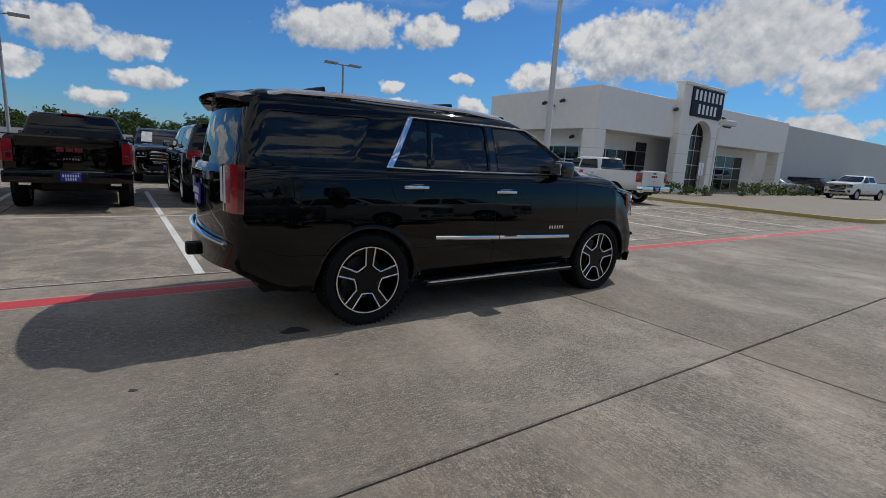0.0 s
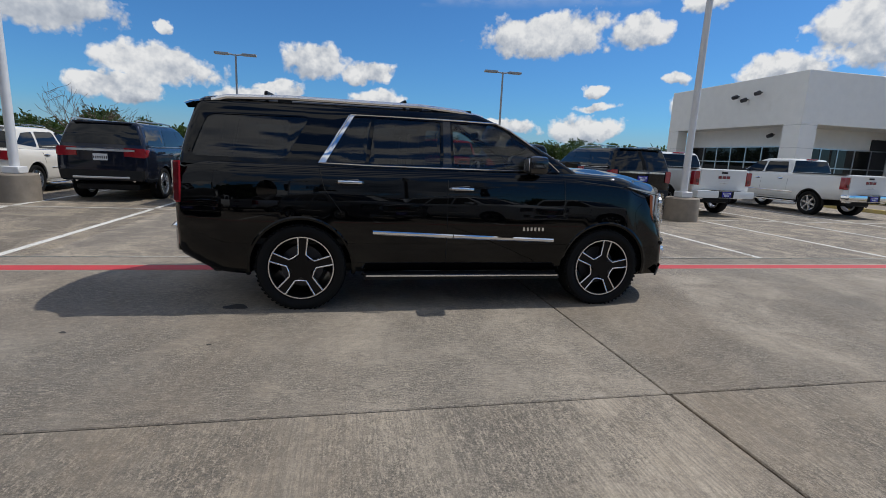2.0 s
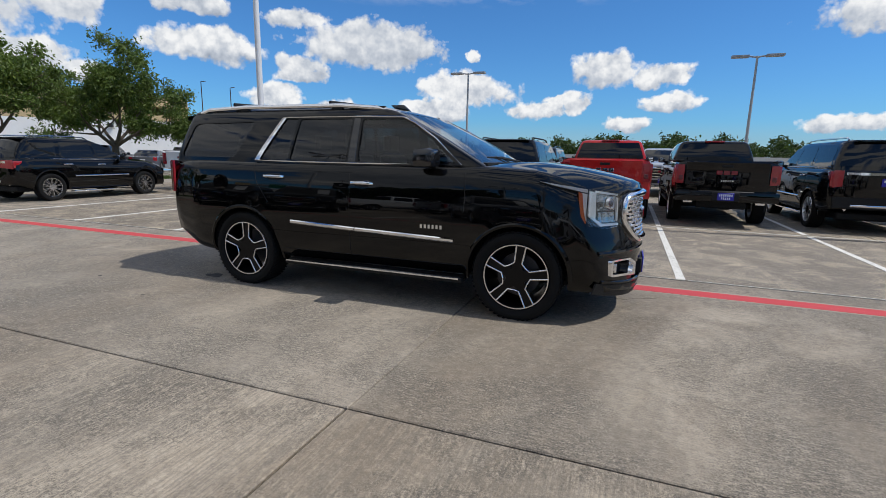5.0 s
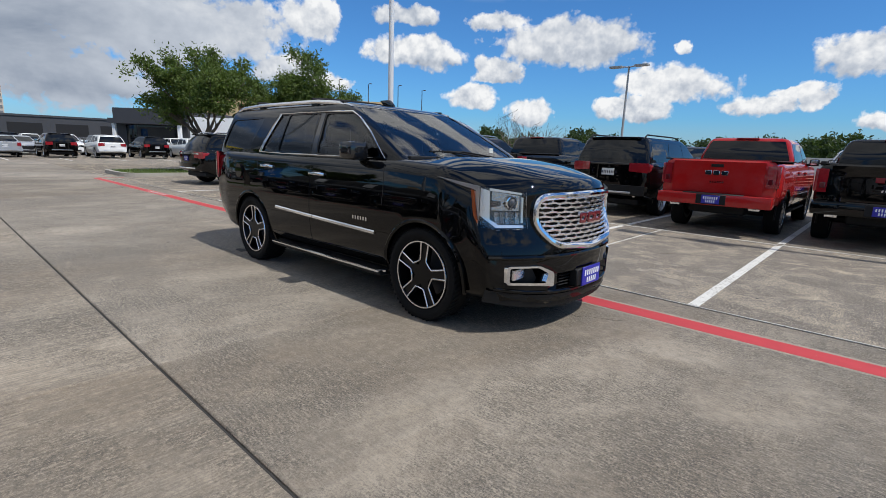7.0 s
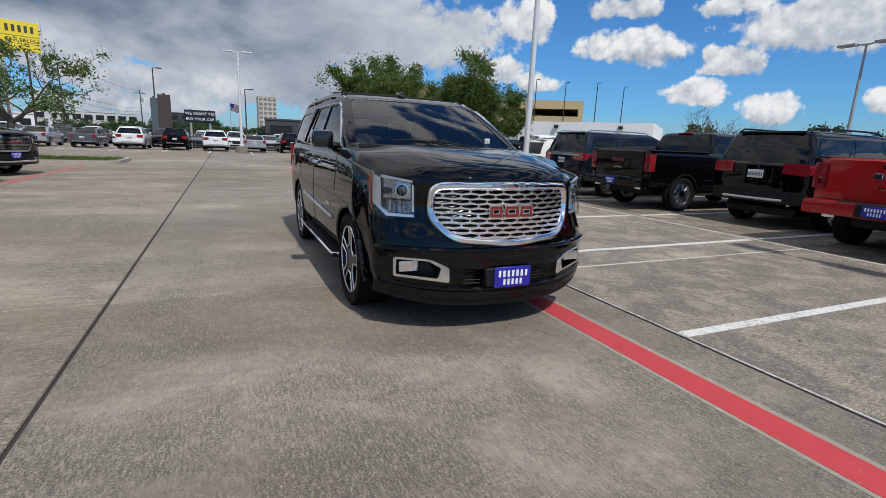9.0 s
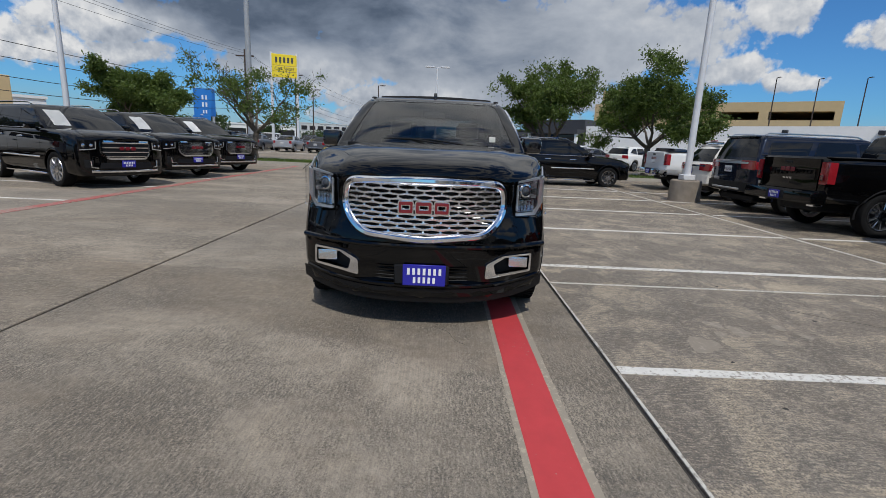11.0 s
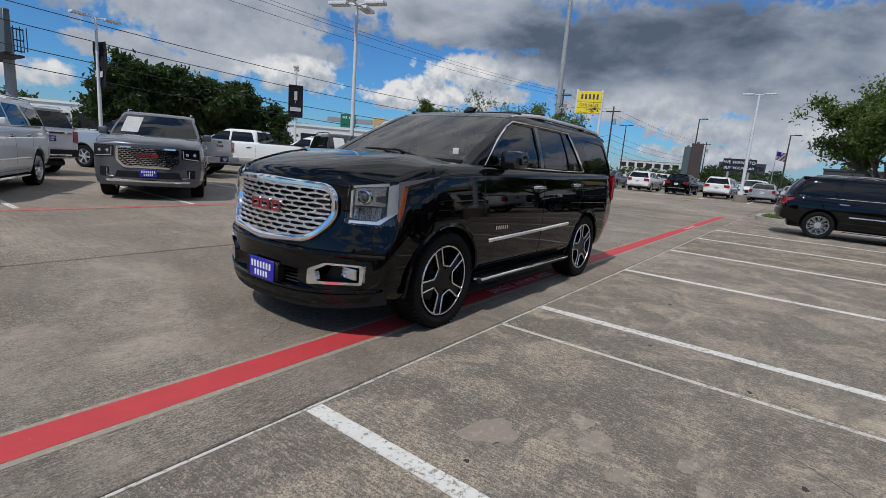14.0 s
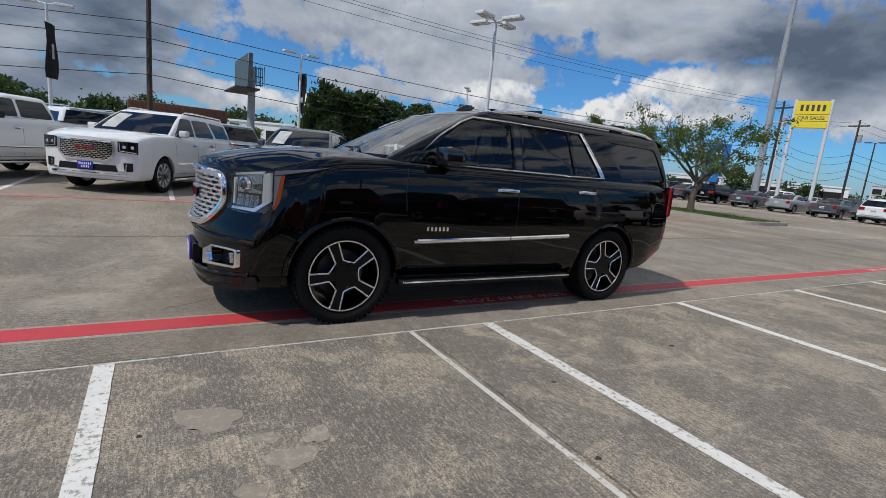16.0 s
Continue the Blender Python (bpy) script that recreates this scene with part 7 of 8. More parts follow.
def make_tree(name, label, x, y, height, spread, seed, leaves=60, mat=LEAF, size=0.15, fork=0.28, bare=0.0, lean=0.0):
    rnd = random.Random(seed)
    root = thing(name, label, "tree", pose(x, y, 0))
    trunk_h = height * fork
    b = bmesh.new()
    r0 = 0.030 * height
    tube(b, [Vector((0.10 * math.sin(i * 1.3) * i / 4 + lean * i / 4, 0.06 * math.cos(i * 1.7) * i / 4, trunk_h * i / 4 - 0.02)) for i in range(5)], [r0 * (1.35 if i == 0 else 1.05 - 0.06 * i) for i in range(5)], n=10)
    part("trunk", b, BARK, root)
    top = Vector((0.10 * math.sin(5.2) + lean, 0.06 * math.cos(6.8), trunk_h - 0.05))
    tips, limbs = [], bmesh.new()

    def grow(a, d, length, r, level):
        pts, rs, p = [a], [r], a
        steps = 5
        for i in range(steps):
            d = (d + Vector((rnd.gauss(0, 0.16), rnd.gauss(0, 0.16), rnd.gauss(0.05, 0.10)))).normalized()
            p = p + d * length / steps
            pts.append(p)
            rs.append(max(0.008, r * (1 - 0.75 * (i + 1) / steps)))
        tube(limbs, pts, rs, n=6 if level < 2 else 4)
        if level < 3:
            for k in range(4 if level < 2 else 3):
                i = rnd.randint(2, steps)
                nd = (d + Vector((rnd.gauss(0, 0.65), rnd.gauss(0, 0.65), rnd.gauss(0.10, 0.40)))).normalized()
                grow(pts[i], nd, length * rnd.uniform(0.45, 0.72), rs[i] * 0.72, level + 1)
        if level >= 1:
            tips.append(pts[-1])
        if level >= 2:
            tips.append(pts[3])

    n = 6
    for k in range(n):
        a = 2 * math.pi * k / n + rnd.uniform(-0.3, 0.3)
        up = rnd.uniform(0.55, 1.1)
        d = Vector((math.cos(a), math.sin(a), up)).normalized()
        ln = min((height - trunk_h) * 0.40 / max(0.3, d.z), spread * 0.27 / max(0.3, math.hypot(d.x, d.y)))
        grow(top, d, ln, r0 * 0.55, 0)
    part("branchwork", limbs, BARK, root)
    if leaves:
        pts = []
        for t in tips:
            if rnd.random() < bare:
                continue
            pts.append((t, rnd.uniform(0.22, 0.50) * height / 6.0, int(leaves * rnd.uniform(0.4, 1.3))))
        part("crown", leaf_mesh("crown", pts, size, rnd, mat), None, root)
    return root


make_tree("tree", "broad green tree on the grass island", -18.7, 5.2, 5.6, 6.2, 11, 110, size=0.075, bare=0.60)
make_tree("tree", "broad green tree with thin limbs showing", -20.0, 10.8, 5.7, 8.4, 12, 110, size=0.075, bare=0.45)
make_tree("tree", "broad green tree behind the parked suvs", -26.5, -19.6, 5.8, 6.0, 13, 110, size=0.085, bare=0.10)
make_tree("tree", "half bare tree on the grass island", -20.2, -9.9, 5.5, 6.6, 14, 45, size=0.075, bare=0.80)
make_tree("tree", "leafless grey tree behind the parked trucks", -14.4, 24.8, 5.4, 6.5, 15, 0, fork=0.16)
make_tree("tree", "dense dark green tree beyond the south row", -10.5, -33.0, 7.6, 9.0, 16, 60, LEAF_DARK, 0.20, bare=0.0, fork=0.15)
make_tree("tree", "dense dark green tree beyond the south row", -17.5, -36.0, 6.2, 9.0, 17, 70, LEAF_DARK, 0.20, bare=0.0, fork=0.15)
make_tree("tree", "dense dark green tree beyond the south row", -20.0, -42.0, 7.6, 8.0, 18, 70, LEAF_DARK, 0.20, bare=0.0, fork=0.15)
make_tree("tree", "young conical green tree by the road", -3.8, -44.0, 5.6, 3.2, 19, 60, LEAF, 0.16, fork=0.10)


def far_woods(name, label, sectors, seed):
    """Clumped distant foliage along sectors of (azimuth from, to, distance, height, clumps)."""
    rnd = random.Random(seed)
    pts = []
    for a0, a1, dist, h, cnt in sectors:
        for _ in range(cnt):
            a = radians(rnd.uniform(a0, a1))
            d = dist * rnd.uniform(0.92, 1.12)
            top = h * (0.62 + 0.38 * abs(noise.noise((a * 14.0, dist * 0.1, 0.0))) * 2.0) * rnd.uniform(0.8, 1.05)
            z = 0.3
            while z < top:
                rad = rnd.uniform(0.9, 1.7) * (1.0 - 0.45 * z / max(top, 0.1))
                pts.append((Vector((d * math.cos(a) + rnd.gauss(0, 0.5), d * math.sin(a) + rnd.gauss(0, 0.5), z)), rad, 34))
                z += rad * 0.85
    me = leaf_mesh(name, pts, 0.30, rnd, LEAF_FAR)
    return tagged(new(name, me), label, "trees", kind="stuff")


far_woods("far_woods", "dark line of trees along the horizon", [(40, 75, 88, 5.6, 190), (75, 128, 84, 5.4, 300), (128, 150, 160, 6.0, 60)], 5)
far_woods("far_woods", "dark woods beyond the road to the south", [(-100, -62, 72, 6.2, 260), (-135, -100, 66, 4.4, 150), (-160, -135, 95, 4.4, 120), (-182, -160, 150, 5.0, 90), (160, 195, 108, 4.0, 150)], 6)

# hedge and shrubs before the showroom


def shrub(name, label, x0, y0, x1, y1, h, seed, group=""):
    rnd = random.Random(seed)
    pts = []
    n = int((x1 - x0) * (y1 - y0) / 0.12) + 3
    for _ in range(n):
        pts.append((Vector((rnd.uniform(x0, x1), rnd.uniform(y0, y1), rnd.uniform(0.15, h))), 0.20, 26))
    me = leaf_mesh(name, pts, 0.07, rnd, HEDGE)
    return tagged(new(name, me), label, "hedge", group)


shrub("hedge", "long clipped green hedge before the showroom", 32.6, 11.4, 46.0, 12.3, 0.95, 31)
for i, (x, y) in enumerate(((24.4, 11.6), (25.3, 11.4), (26.3, 11.2), (27.4, 11.0), (31.6, 11.2))):
    shrub("shrub", "low round green shrub beside the showroom entrance", x - 0.35, y - 0.35, x + 0.35, y + 0.35, 0.65, 40 + i, "shrubs by the entrance")
shrub("hedge", "low clipped green hedge beside the entrance tower", 22.4, 11.9, 25.6, 12.5, 0.9, 33)

# ---- poles, signs, wires ----


def light_pole(name, label, x, y, h, heads, base=0.0, r=0.07, mat=POLE_WHITE, turn=0.0, flat=True):
    root = thing(name, label, "street lamp", pose(x, y, 0, 0, 0, turn))
    z0 = 0.0
    if base:
        b = lathe(bmesh.new(), [(0.0, -0.02), (0.44, -0.02), (0.435, base * 0.5), (0.425, base - 0.03), (0.395, base), (0.0, base)], n=32)
        part("concrete_base", b, CONCRETE_BASE, root)
        part("base_plate", B((-0.17, -0.17, base), (0.17, 0.17, base + 0.16), 0.02), mat, root)
        z0 = base + 0.02
    b = tube(bmesh.new(), [Vector((0, 0, z0)), Vector((0, 0, (z0 + h) / 2)), Vector((0, 0, h))], [r * 1.15, r, r * 0.72], n=10)
    part("pole", b, mat, root)
    for a in heads:
        d = Vector((math.cos(radians(a)), math.sin(radians(a)), 0))
        arm = part("arm", tube(bmesh.new(), [Vector((0, 0, h - 0.05)), d * 0.35 + Vector((0, 0, h)), d * 0.5 + Vector((0, 0, h))], 0.035, n=6), mat, root)
        b = bmesh.new()
        box(b, (0.32, -0.17, -0.055), (1.0, 0.17, 0.05), 0.04, 2)
        bmesh.ops.transform(b, matrix=Matrix.Translation((0, 0, h)) @ Matrix.Rotation(radians(a), 4, "Z"), verts=b.verts)
        part("lamp_head", b, mat, arm)
    return root


LAMPS = "lot lamps on white poles"
light_pole("lot_lamp", "tall white lot lamp on a round concrete base", 7.85, 6.2, 9.2, (0, 180), 0.62, 0.085, POLE_WHITE, 0)
light_pole("lot_lamp", "tall white lot lamp on a round concrete base", -8.4, 7.28, 9.2, (0, 180), 0.62, 0.085, POLE_WHITE, 0)
light_pole("lot_lamp", "white lot lamp with two flat heads", 7.06, 20.5, 5.95, (0, 180), 0.5, 0.06, POLE_GREY)
light_pole("lot_lamp", "white lot lamp with two flat heads", -6.6, 21.9, 6.0, (0, 180), 0.5, 0.06, POLE_GREY)
light_pole("lot_lamp", "white lot lamp with two flat heads", -36.2, -0.7, 7.5, (90, 270), 0.5, 0.10)
light_pole("lot_lamp", "white lot lamp with four heads in a cluster", -7.1, -9.7, 6.15, (20, 110, 200, 290), 0.5, 0.065)
light_pole("lot_lamp", "white lot lamp in the far lot", -52.0, -21.8, 8.6, (90, 270), 0.5, 0.11)
light_pole("lot_lamp", "slender dark street lamp beyond the far lot", -66.0, -9.6, 9.0, (90,), 0.0, 0.09, POLE_WOOD)
light_pole("lot_lamp", "slender dark street lamp beyond the far lot", -70.0, -20.0, 8.4, (90, 270), 0.0, 0.09, POLE_WOOD)
light_pole("lot_lamp", "slender dark street lamp beyond the far lot", -60.0, 0.6, 6.8, (90,), 0.0, 0.08, POLE_WOOD)
for i, (x, y, h) in enumerate(((-73.5, 66.0, 14.2), (-77.0, 61.0, 14.2), (-80.0, 56.0, 14.6), (-71.0, 70.5, 13.6))):
    light_pole("roof_lamp", "thin dark lamp on the parking deck", x, y, h, (0,), 0.0, 0.10, POLE_WOOD)


def banner_pole(x, y, h, z0, z1, turn, bars):
    r = light_pole("banner_lamp", "white lamp pole with a black cloth banner", x, y, h, (turn + 90, turn - 90), 0.0, 0.075)
    b = bmesh.new()
    d = Vector((math.cos(radians(turn)), math.sin(radians(turn)), 0))
    n = Vector((-d.y, d.x, 0))
    g = []
    for i in range(7):
        row = []
        for k in range(5):
            u = 0.08 + 0.95 * k / 4
            bend = 0.05 * math.sin(i * 0.9 + k)
            row.append(b.verts.new(d * (u - 0.55) + n * (bend + 0.11) + Vector((0, 0, z0 + (z1 - z0) * i / 6))))
        g.append(row)
    for a, c in zip(g, g[1:]):
        for k in range(4):
            b.faces.new((a[k], a[k + 1], c[k + 1], c[k]))
    bmesh.ops.solidify(b, geom=b.faces[:], thickness=0.012)
    bn = part("banner", b, BANNER, r)
    b = bmesh.new()
    for zc, hh, ww in bars:
        for o in (0.16, -0.0):
            vs = [b.verts.new(d * u + n * (0.17 if o else 0.03) + Vector((0, 0, z))) for u, z in ((-ww, zc - hh), (ww, zc - hh), (ww, zc + hh), (-ww, zc + hh))]
            b.faces.new(vs)
    bmesh.ops.solidify(b, geom=b.faces[:], thickness=0.006)
    part("banner_bars", b, BAR_WHITE, bn, smooth=0)


banner_pole(-16.5, -25.9, 6.6, 3.35, 5.5, -38, ((3.9, 0.13, 0.36), (4.8, 0.30, 0.10)))
banner_pole(-4.05, -23.3, 6.3, 3.3, 5.3, 100, ((3.9, 0.13, 0.30),))
banner_pole(6.6, -22.5, 6.2, 3.2, 5.4, 75, ((4.3, 0.30, 0.10),))


def post_sign(name, label, x, y, face, posts, panels, mat_post=POLE_WHITE):
    """A sign on posts; face: the way it looks in degrees; panels: (z0, z1, half width, material, bar rows)."""
    root = thing(name, label, "sign", pose(x, y, 0, 0, 0, face))
    zt = max(p[1] for p in panels)
    for u in posts:
        part("post", cyl(bmesh.new(), (0, u, -0.02), (0, u, zt + 0.15), 0.14, n=12), mat_post, root)
    for z0, z1, hw, mt, rows in panels:
        pn = part("panel", B((-0.13, -hw, z0), (0.16, hw, z1), 0.02), mt, root)
        for zc, hh, words, bm_mat in rows:
            b = bars_text(bmesh.new(), words, lambda u, v, o: Vector((0.162 + o * 3, u, zc + v)), hh, hh * 0.14, 0.6)
            part("sign_bars", b, bm_mat, pn, smooth=0)
    return root


ys = post_sign("car_sales_sign", "yellow car sales sign on two white posts", -44.0, -15.9, 22, (-1.2, 1.2), [(8.1, 9.15, 1.17, SIGN_YELLOW, [(8.62, 0.5, (5,), BAR_DARK)]), (7.55, 8.06, 1.17, SIGN_YELLOW, []), (7.0, 7.51, 1.17, SIGN_YELLOW, [])])


def lettering(text, parent, m, size, mat, depth=0.004):
    """Raised letters on a surface, in the built-in type."""
    cu = bpy.data.curves.new("lettering", "FONT")
    cu.body, cu.size, cu.align_x, cu.align_y, cu.extrude = text, size, "CENTER", "CENTER", depth
    tmp = new("lettering", cu)
    me = bpy.data.meshes.new_from_object(tmp.evaluated_get(bpy.context.evaluated_depsgraph_get()))
    bpy.data.objects.remove(tmp)
    me.materials.clear()
    me.materials.append(mat)
    ob = new("lettering", me)
    ob.parent, ob.matrix_basis = parent, m
    return ob


lettering("CAR SALES", ys, pose(0.17, 0, 7.80, 90, 0, 90), 0.38, BAR_DARK)
post_sign("price_sign", "blue price sign with white panels", -52.8, -28.2, 28, (-0.9, 0.9), [(3.3, 6.4, 1.15, SIGN_BLUE, [(5.4, 0.5, (2,), BAR_WHITE), (4.6, 0.5, (2,), BAR_WHITE), (3.8, 0.4, (2,), BAR_WHITE)])])
post_sign("price_sign", "small dark blue sign by the blue price sign", -50.8, -27.6, 28, (0.0,), [(2.0, 3.3, 0.9, SIGN_BLUE, [(2.7, 0.4, (2,), BAR_WHITE)])])
post_sign("monument_sign", "tall brown monument sign slab", -58.0, -7.85, 0, (0.0,), [(0.0, 5.4, 0.62, BROWN_CLAD, [(4.6, 0.3, (3,), BAR_DARK)])], BROWN_CLAD)
post_sign("monument_sign", "grey sign slab beside the brown one", -58.1, -8.85, 0, (0.0,), [(0.0, 5.0, 0.36, STEEL_GREEN, [])], STEEL_GREEN)
rs = post_sign("roof_sign", "long dark sign board with white lettering", -72.0, -4.9, 0, (-1.2, 1.2), [(2.8, 4.5, 1.95, SIGN_BLACK, [])], POLE_GREY)
lettering("WE WANT TO", rs, pose(0.17, 0, 4.02, 90, 0, 90), 0.56, BAR_WHITE, 0.01)
lettering("BUY YOUR CAR", rs, pose(0.17, 0, 3.28, 90, 0, 90), 0.50, BAR_WHITE, 0.01)
# a flag on its pole
flag = thing("flag_pole", "striped red and white flag on a thin pole", "flag", pose(-72.0, -1.0, 0))
part("pole", cyl(bmesh.new(), (0, 0, -0.02), (0, 0, 5.9), 0.05, 0.035, n=8), POLE_GREY, flag)


def cloth(z0, z1, y0, y1, off, mat, name, parent):
    b, rows = bmesh.new(), []
    for z in (z0, z1):
        rows.append([b.verts.new((0.08 * math.sin(7 * (y0 + (y1 - y0) * i / 8)) + off, y0 + (y1 - y0) * i / 8, z - 0.25 * (y0 + (y1 - y0) * i / 8))) for i in range(9)])
    for i in range(8):
        b.faces.new((rows[0][i], rows[0][i + 1], rows[1][i + 1], rows[1][i]))
    bmesh.ops.solidify(b, geom=b.faces[:], thickness=0.012)
    return part(name, b, mat, parent)


fc = cloth(4.70, 5.75, 0.05, 1.15, 0.0, BAR_WHITE, "cloth", flag)
for i in range(7):
    cloth(4.70 + 0.162 * i, 4.78 + 0.162 * i, 0.05, 1.15, 0.02, EMBLEM_RED, "stripe", fc)
cloth(5.20, 5.75, 0.05, 0.50, 0.04, PLATE_BLUE, "canton", fc)
# green road sign on its gantry
gan = thing("road_gantry", "green road sign on a steel gantry beam", "sign", pose(-33, -37, 0, 0, 0, 44))
part("column", B((-0.5, 1.3, -0.02), (0.5, 2.6, 5.2), 0.05), TAN_WALL, gan)
part("beam", B((-0.15, -3.6, 4.4), (0.15, 1.4, 4.9), 0.02), POLE_GREY, gan)
pn = part("panel", B((0.16, -2.2, 3.9), (0.26, -0.6, 5.3), 0.02), SIGN_GREEN, gan)
b = bars_text(bmesh.new(), (3, 3), lambda u, v, o: Vector((0.262 + o, -1.4 + u, 4.95 + v)), 0.22, 0.04)
part("sign_bars", b, BAR_WHITE, pn, smooth=0)
# hoarding seen on edge
bb = thing("billboard", "grey steel billboard standing edge on", "billboard", pose(-3.3, -34.5, 0, 0, 0, 2))
part("column", cyl(bmesh.new(), (0, 0, -0.02), (0, 0, 6.7), 0.26, n=20), POLE_GREY, bb)
part("panel", B((0.45, -2.6, 5.1), (0.75, 2.6, 7.3), 0.03), STEEL_GREEN, bb)
b = bmesh.new()
for z in (5.5, 6.1, 6.7):
    box(b, (-0.75, -0.06, z), (0.46, 0.06, z + 0.06))
for x in (-0.75, -0.45, -0.15):
    for y in (-0.6, 0.0, 0.6):
        box(b, (x, y - 0.02, 5.5), (x + 0.04, y + 0.02, 6.8))
part("catwalk", b, ALU_DARK, bb, smooth=0)
part("catwalk_deck", B((-0.1, -2.4, 4.95), (1.5, 2.4, 5.07), 0.01), DARK_CLAD, bb)
# tall mast, utility poles and wires
mast = thing("mast", "very tall thin grey steel mast", "pole", pose(-46.6, -20.4, 0))
part("shaft", cyl(bmesh.new(), (0, 0, -0.02), (0, 0, 30), 0.34, 0.14, n=14), POLE_GREY, mast)


def utility_pole(x, y, h, lean=0.0):
    r = thing("utility_pole", "dark wooden utility pole with cross arms", "pole", pose(x, y, 0), "utility poles")
    part("shaft", cyl(bmesh.new(), (0, 0, -0.02), (lean, 0, h), 0.17, 0.11, n=12), POLE_WOOD, r)
    part("cross_arm", B((lean - 0.07, -1.2, h - 0.9), (lean + 0.07, 1.2, h - 0.72), 0.01), POLE_WOOD, r)
    part("transformer", cyl(bmesh.new(), (lean, 0.42, h - 3.0), (lean, 0.42, h - 2.0), 0.26, n=14), POLE_GREY, r)


POLES = [(52.0, -32.0, 12.0), (3.05, -30.0, 12.2), (-62.0, -26.9, 12.4), (-80.0, -25.6, 12.4), (-150.0, -22.0, 12.0)]
for x, y, h in POLES:
    utility_pole(x, y, h)


def wire(a, b_, sag, r=0.016):
    pts = []
    for i in range(21):
        t = i / 20
        p = Vector(a).lerp(Vector(b_), t)
        p.z -= sag * 4 * t * (1 - t)
        pts.append(p)
    return tagged(part("overhead_wire", tube(bmesh.new(), pts, r, n=4), WIRE, None), "black overhead wire between utility poles", "wire", "overhead wires")


for (xa, ya, ha), (xb, yb_, hb) in zip(POLES, POLES[1:]):
    for dy, dz, sag in ((-1.1, -0.7, 1.0), (0.0, -0.2, 0.9), (1.1, -0.7, 1.0), (0.15, -4.6, 1.1), (0.15, -5.5, 1.2), (0.15, -6.6, 1.3), (0.15, -7.5, 1.3)):
        wire((xa, ya + dy, ha + dz), (xb, yb_ + dy, hb + dz), sag, 0.014 if dz > -4 else 0.022)

# ---- buildings in the distance ----


def block_building(name, label, m, sx, sy, h, mat, floors, bays, win_mat=DARK_OPEN, band=True):
    """A plain block with its storeys and window openings on the side facing local +x; origin at that face's foot."""
    root = thing(name, label, "building", m)
    cut = []
    fh = h / (floors + 0.35)
    body = B((-sx, -sy / 2, -0.05), (0, sy / 2, h), 0.0)
    part("wall", body, mat, root, smooth=0)
    part("parapet", B((-sx - 0.1, -sy / 2 - 0.1, h), (0.12, sy / 2 + 0.1, h + 0.25)), mat, root, smooth=0)
    for k in range(floors):
        z0 = 0.35 * fh + k * fh
        for i in range(bays):
            y0 = -sy / 2 + sy * (i + 0.14) / bays
            y1 = -sy / 2 + sy * (i + 0.86) / bays
            w = part("window", B((0.0, y0, z0 + fh * 0.18), (0.06, y1, z0 + fh * 0.72), 0.0), win_mat, root, smooth=0)
            part("window_sill", B((0.0, y0 - 0.05, z0 + fh * 0.12), (0.14, y1 + 0.05, z0 + fh * 0.18)), mat, w, smooth=0)
    return root


def facing(x, y, deg):
    return pose(x, y, 0, 0, 0, deg)


g = thing("parking_deck", "tan concrete parking deck with dark openings", "building", facing(-84, 60, -38))
part("wall", boolean(B((-20, -34, -0.05), (0, 9, 11.2)), [B((-18, y0, z0), (0.5, y1, z0 + 1.5)) for z0 in (8.0, 4.6) for y0, y1 in ((-32, -23.5), (-21.5, -11.5), (-9.5, -3), (-1.5, 8))]), TAN_WALL, g, smooth=0)
part("stair_tower", B((-12, -34, -0.05), (-4, -27, 14.5), 0.0), TAN_WALL, g, smooth=0)
w = thing("white_shop", "long low white building with dark corner entrance", "building", facing(-38.5, 24.6, -51.5))
part("wall", B((-12, -14.0, -0.05), (0, 14.0, 3.9)), STUCCO, w, "plain white painted wall", smooth=0)
part("base_band", B((0.0, -14.0, 0.0), (0.06, 2.0, 1.05)), DARK_CLAD, w, smooth=0)
part("corner_block", B((-12.0, -22.0, -0.05), (0.3, -14.0, 4.6)), DARK_CLAD, w, smooth=0)
part("entrance_glass", B((0.3, -20.6, 0.1), (0.36, -15.2, 2.9)), GLASS_SHOP, w, smooth=0)
part("canopy", B((-0.2, -21.6, 3.0), (1.6, -14.0, 3.5)), DARK_CLAD, w, smooth=0)
for y in (-21.2, -14.3):
    part("canopy_post", B((1.1, y - 0.15, 0), (1.4, y + 0.15, 3.0)), STUCCO, w, smooth=0)
for y in (-1, 5, 11):
    part("wall_lamp", B((0.0, y, 3.3), (0.3, y + 0.4, 3.6), 0.03), ALU_DARK, w)
block_building("warehouse", "long grey warehouse behind the far lot", facing(-78, 24, -10), 20, 40, 4.0, DARK_CLAD, 1, 8)
block_building("apartment_tower", "pale apartment tower on the horizon", facing(-240, 17, 0), 14, 8, 19, SAND_WALL, 9, 4, DIM_OPEN)
block_building("office_block", "low white office block with window bands", facing(-150, -34, 12), 20, 22, 5.6, STUCCO_GREY, 2, 9)
block_building("office_block", "small dark glass office block", facing(-165, -14, 6), 14, 12, 7.0, DARK_CLAD, 3, 4)
block_building("warehouse", "long white warehouse across the road", facing(-24, -52, 55), 14, 46, 3.9, STUCCO, 1, 10)
block_building("filling_station", "low white building behind the blue sign", facing(-84, -40, 26), 10, 26, 3.2, STUCCO, 1, 6)
shed = thing("storage_shed", "low brown shed with ribbed rust-red roof", "building", pose(1.2, -40.0, 0))
part("wall", B((-3.1, -2.0, -0.02), (3.1, 2.0, 2.75)), BROWN_CLAD, shed, smooth=0)
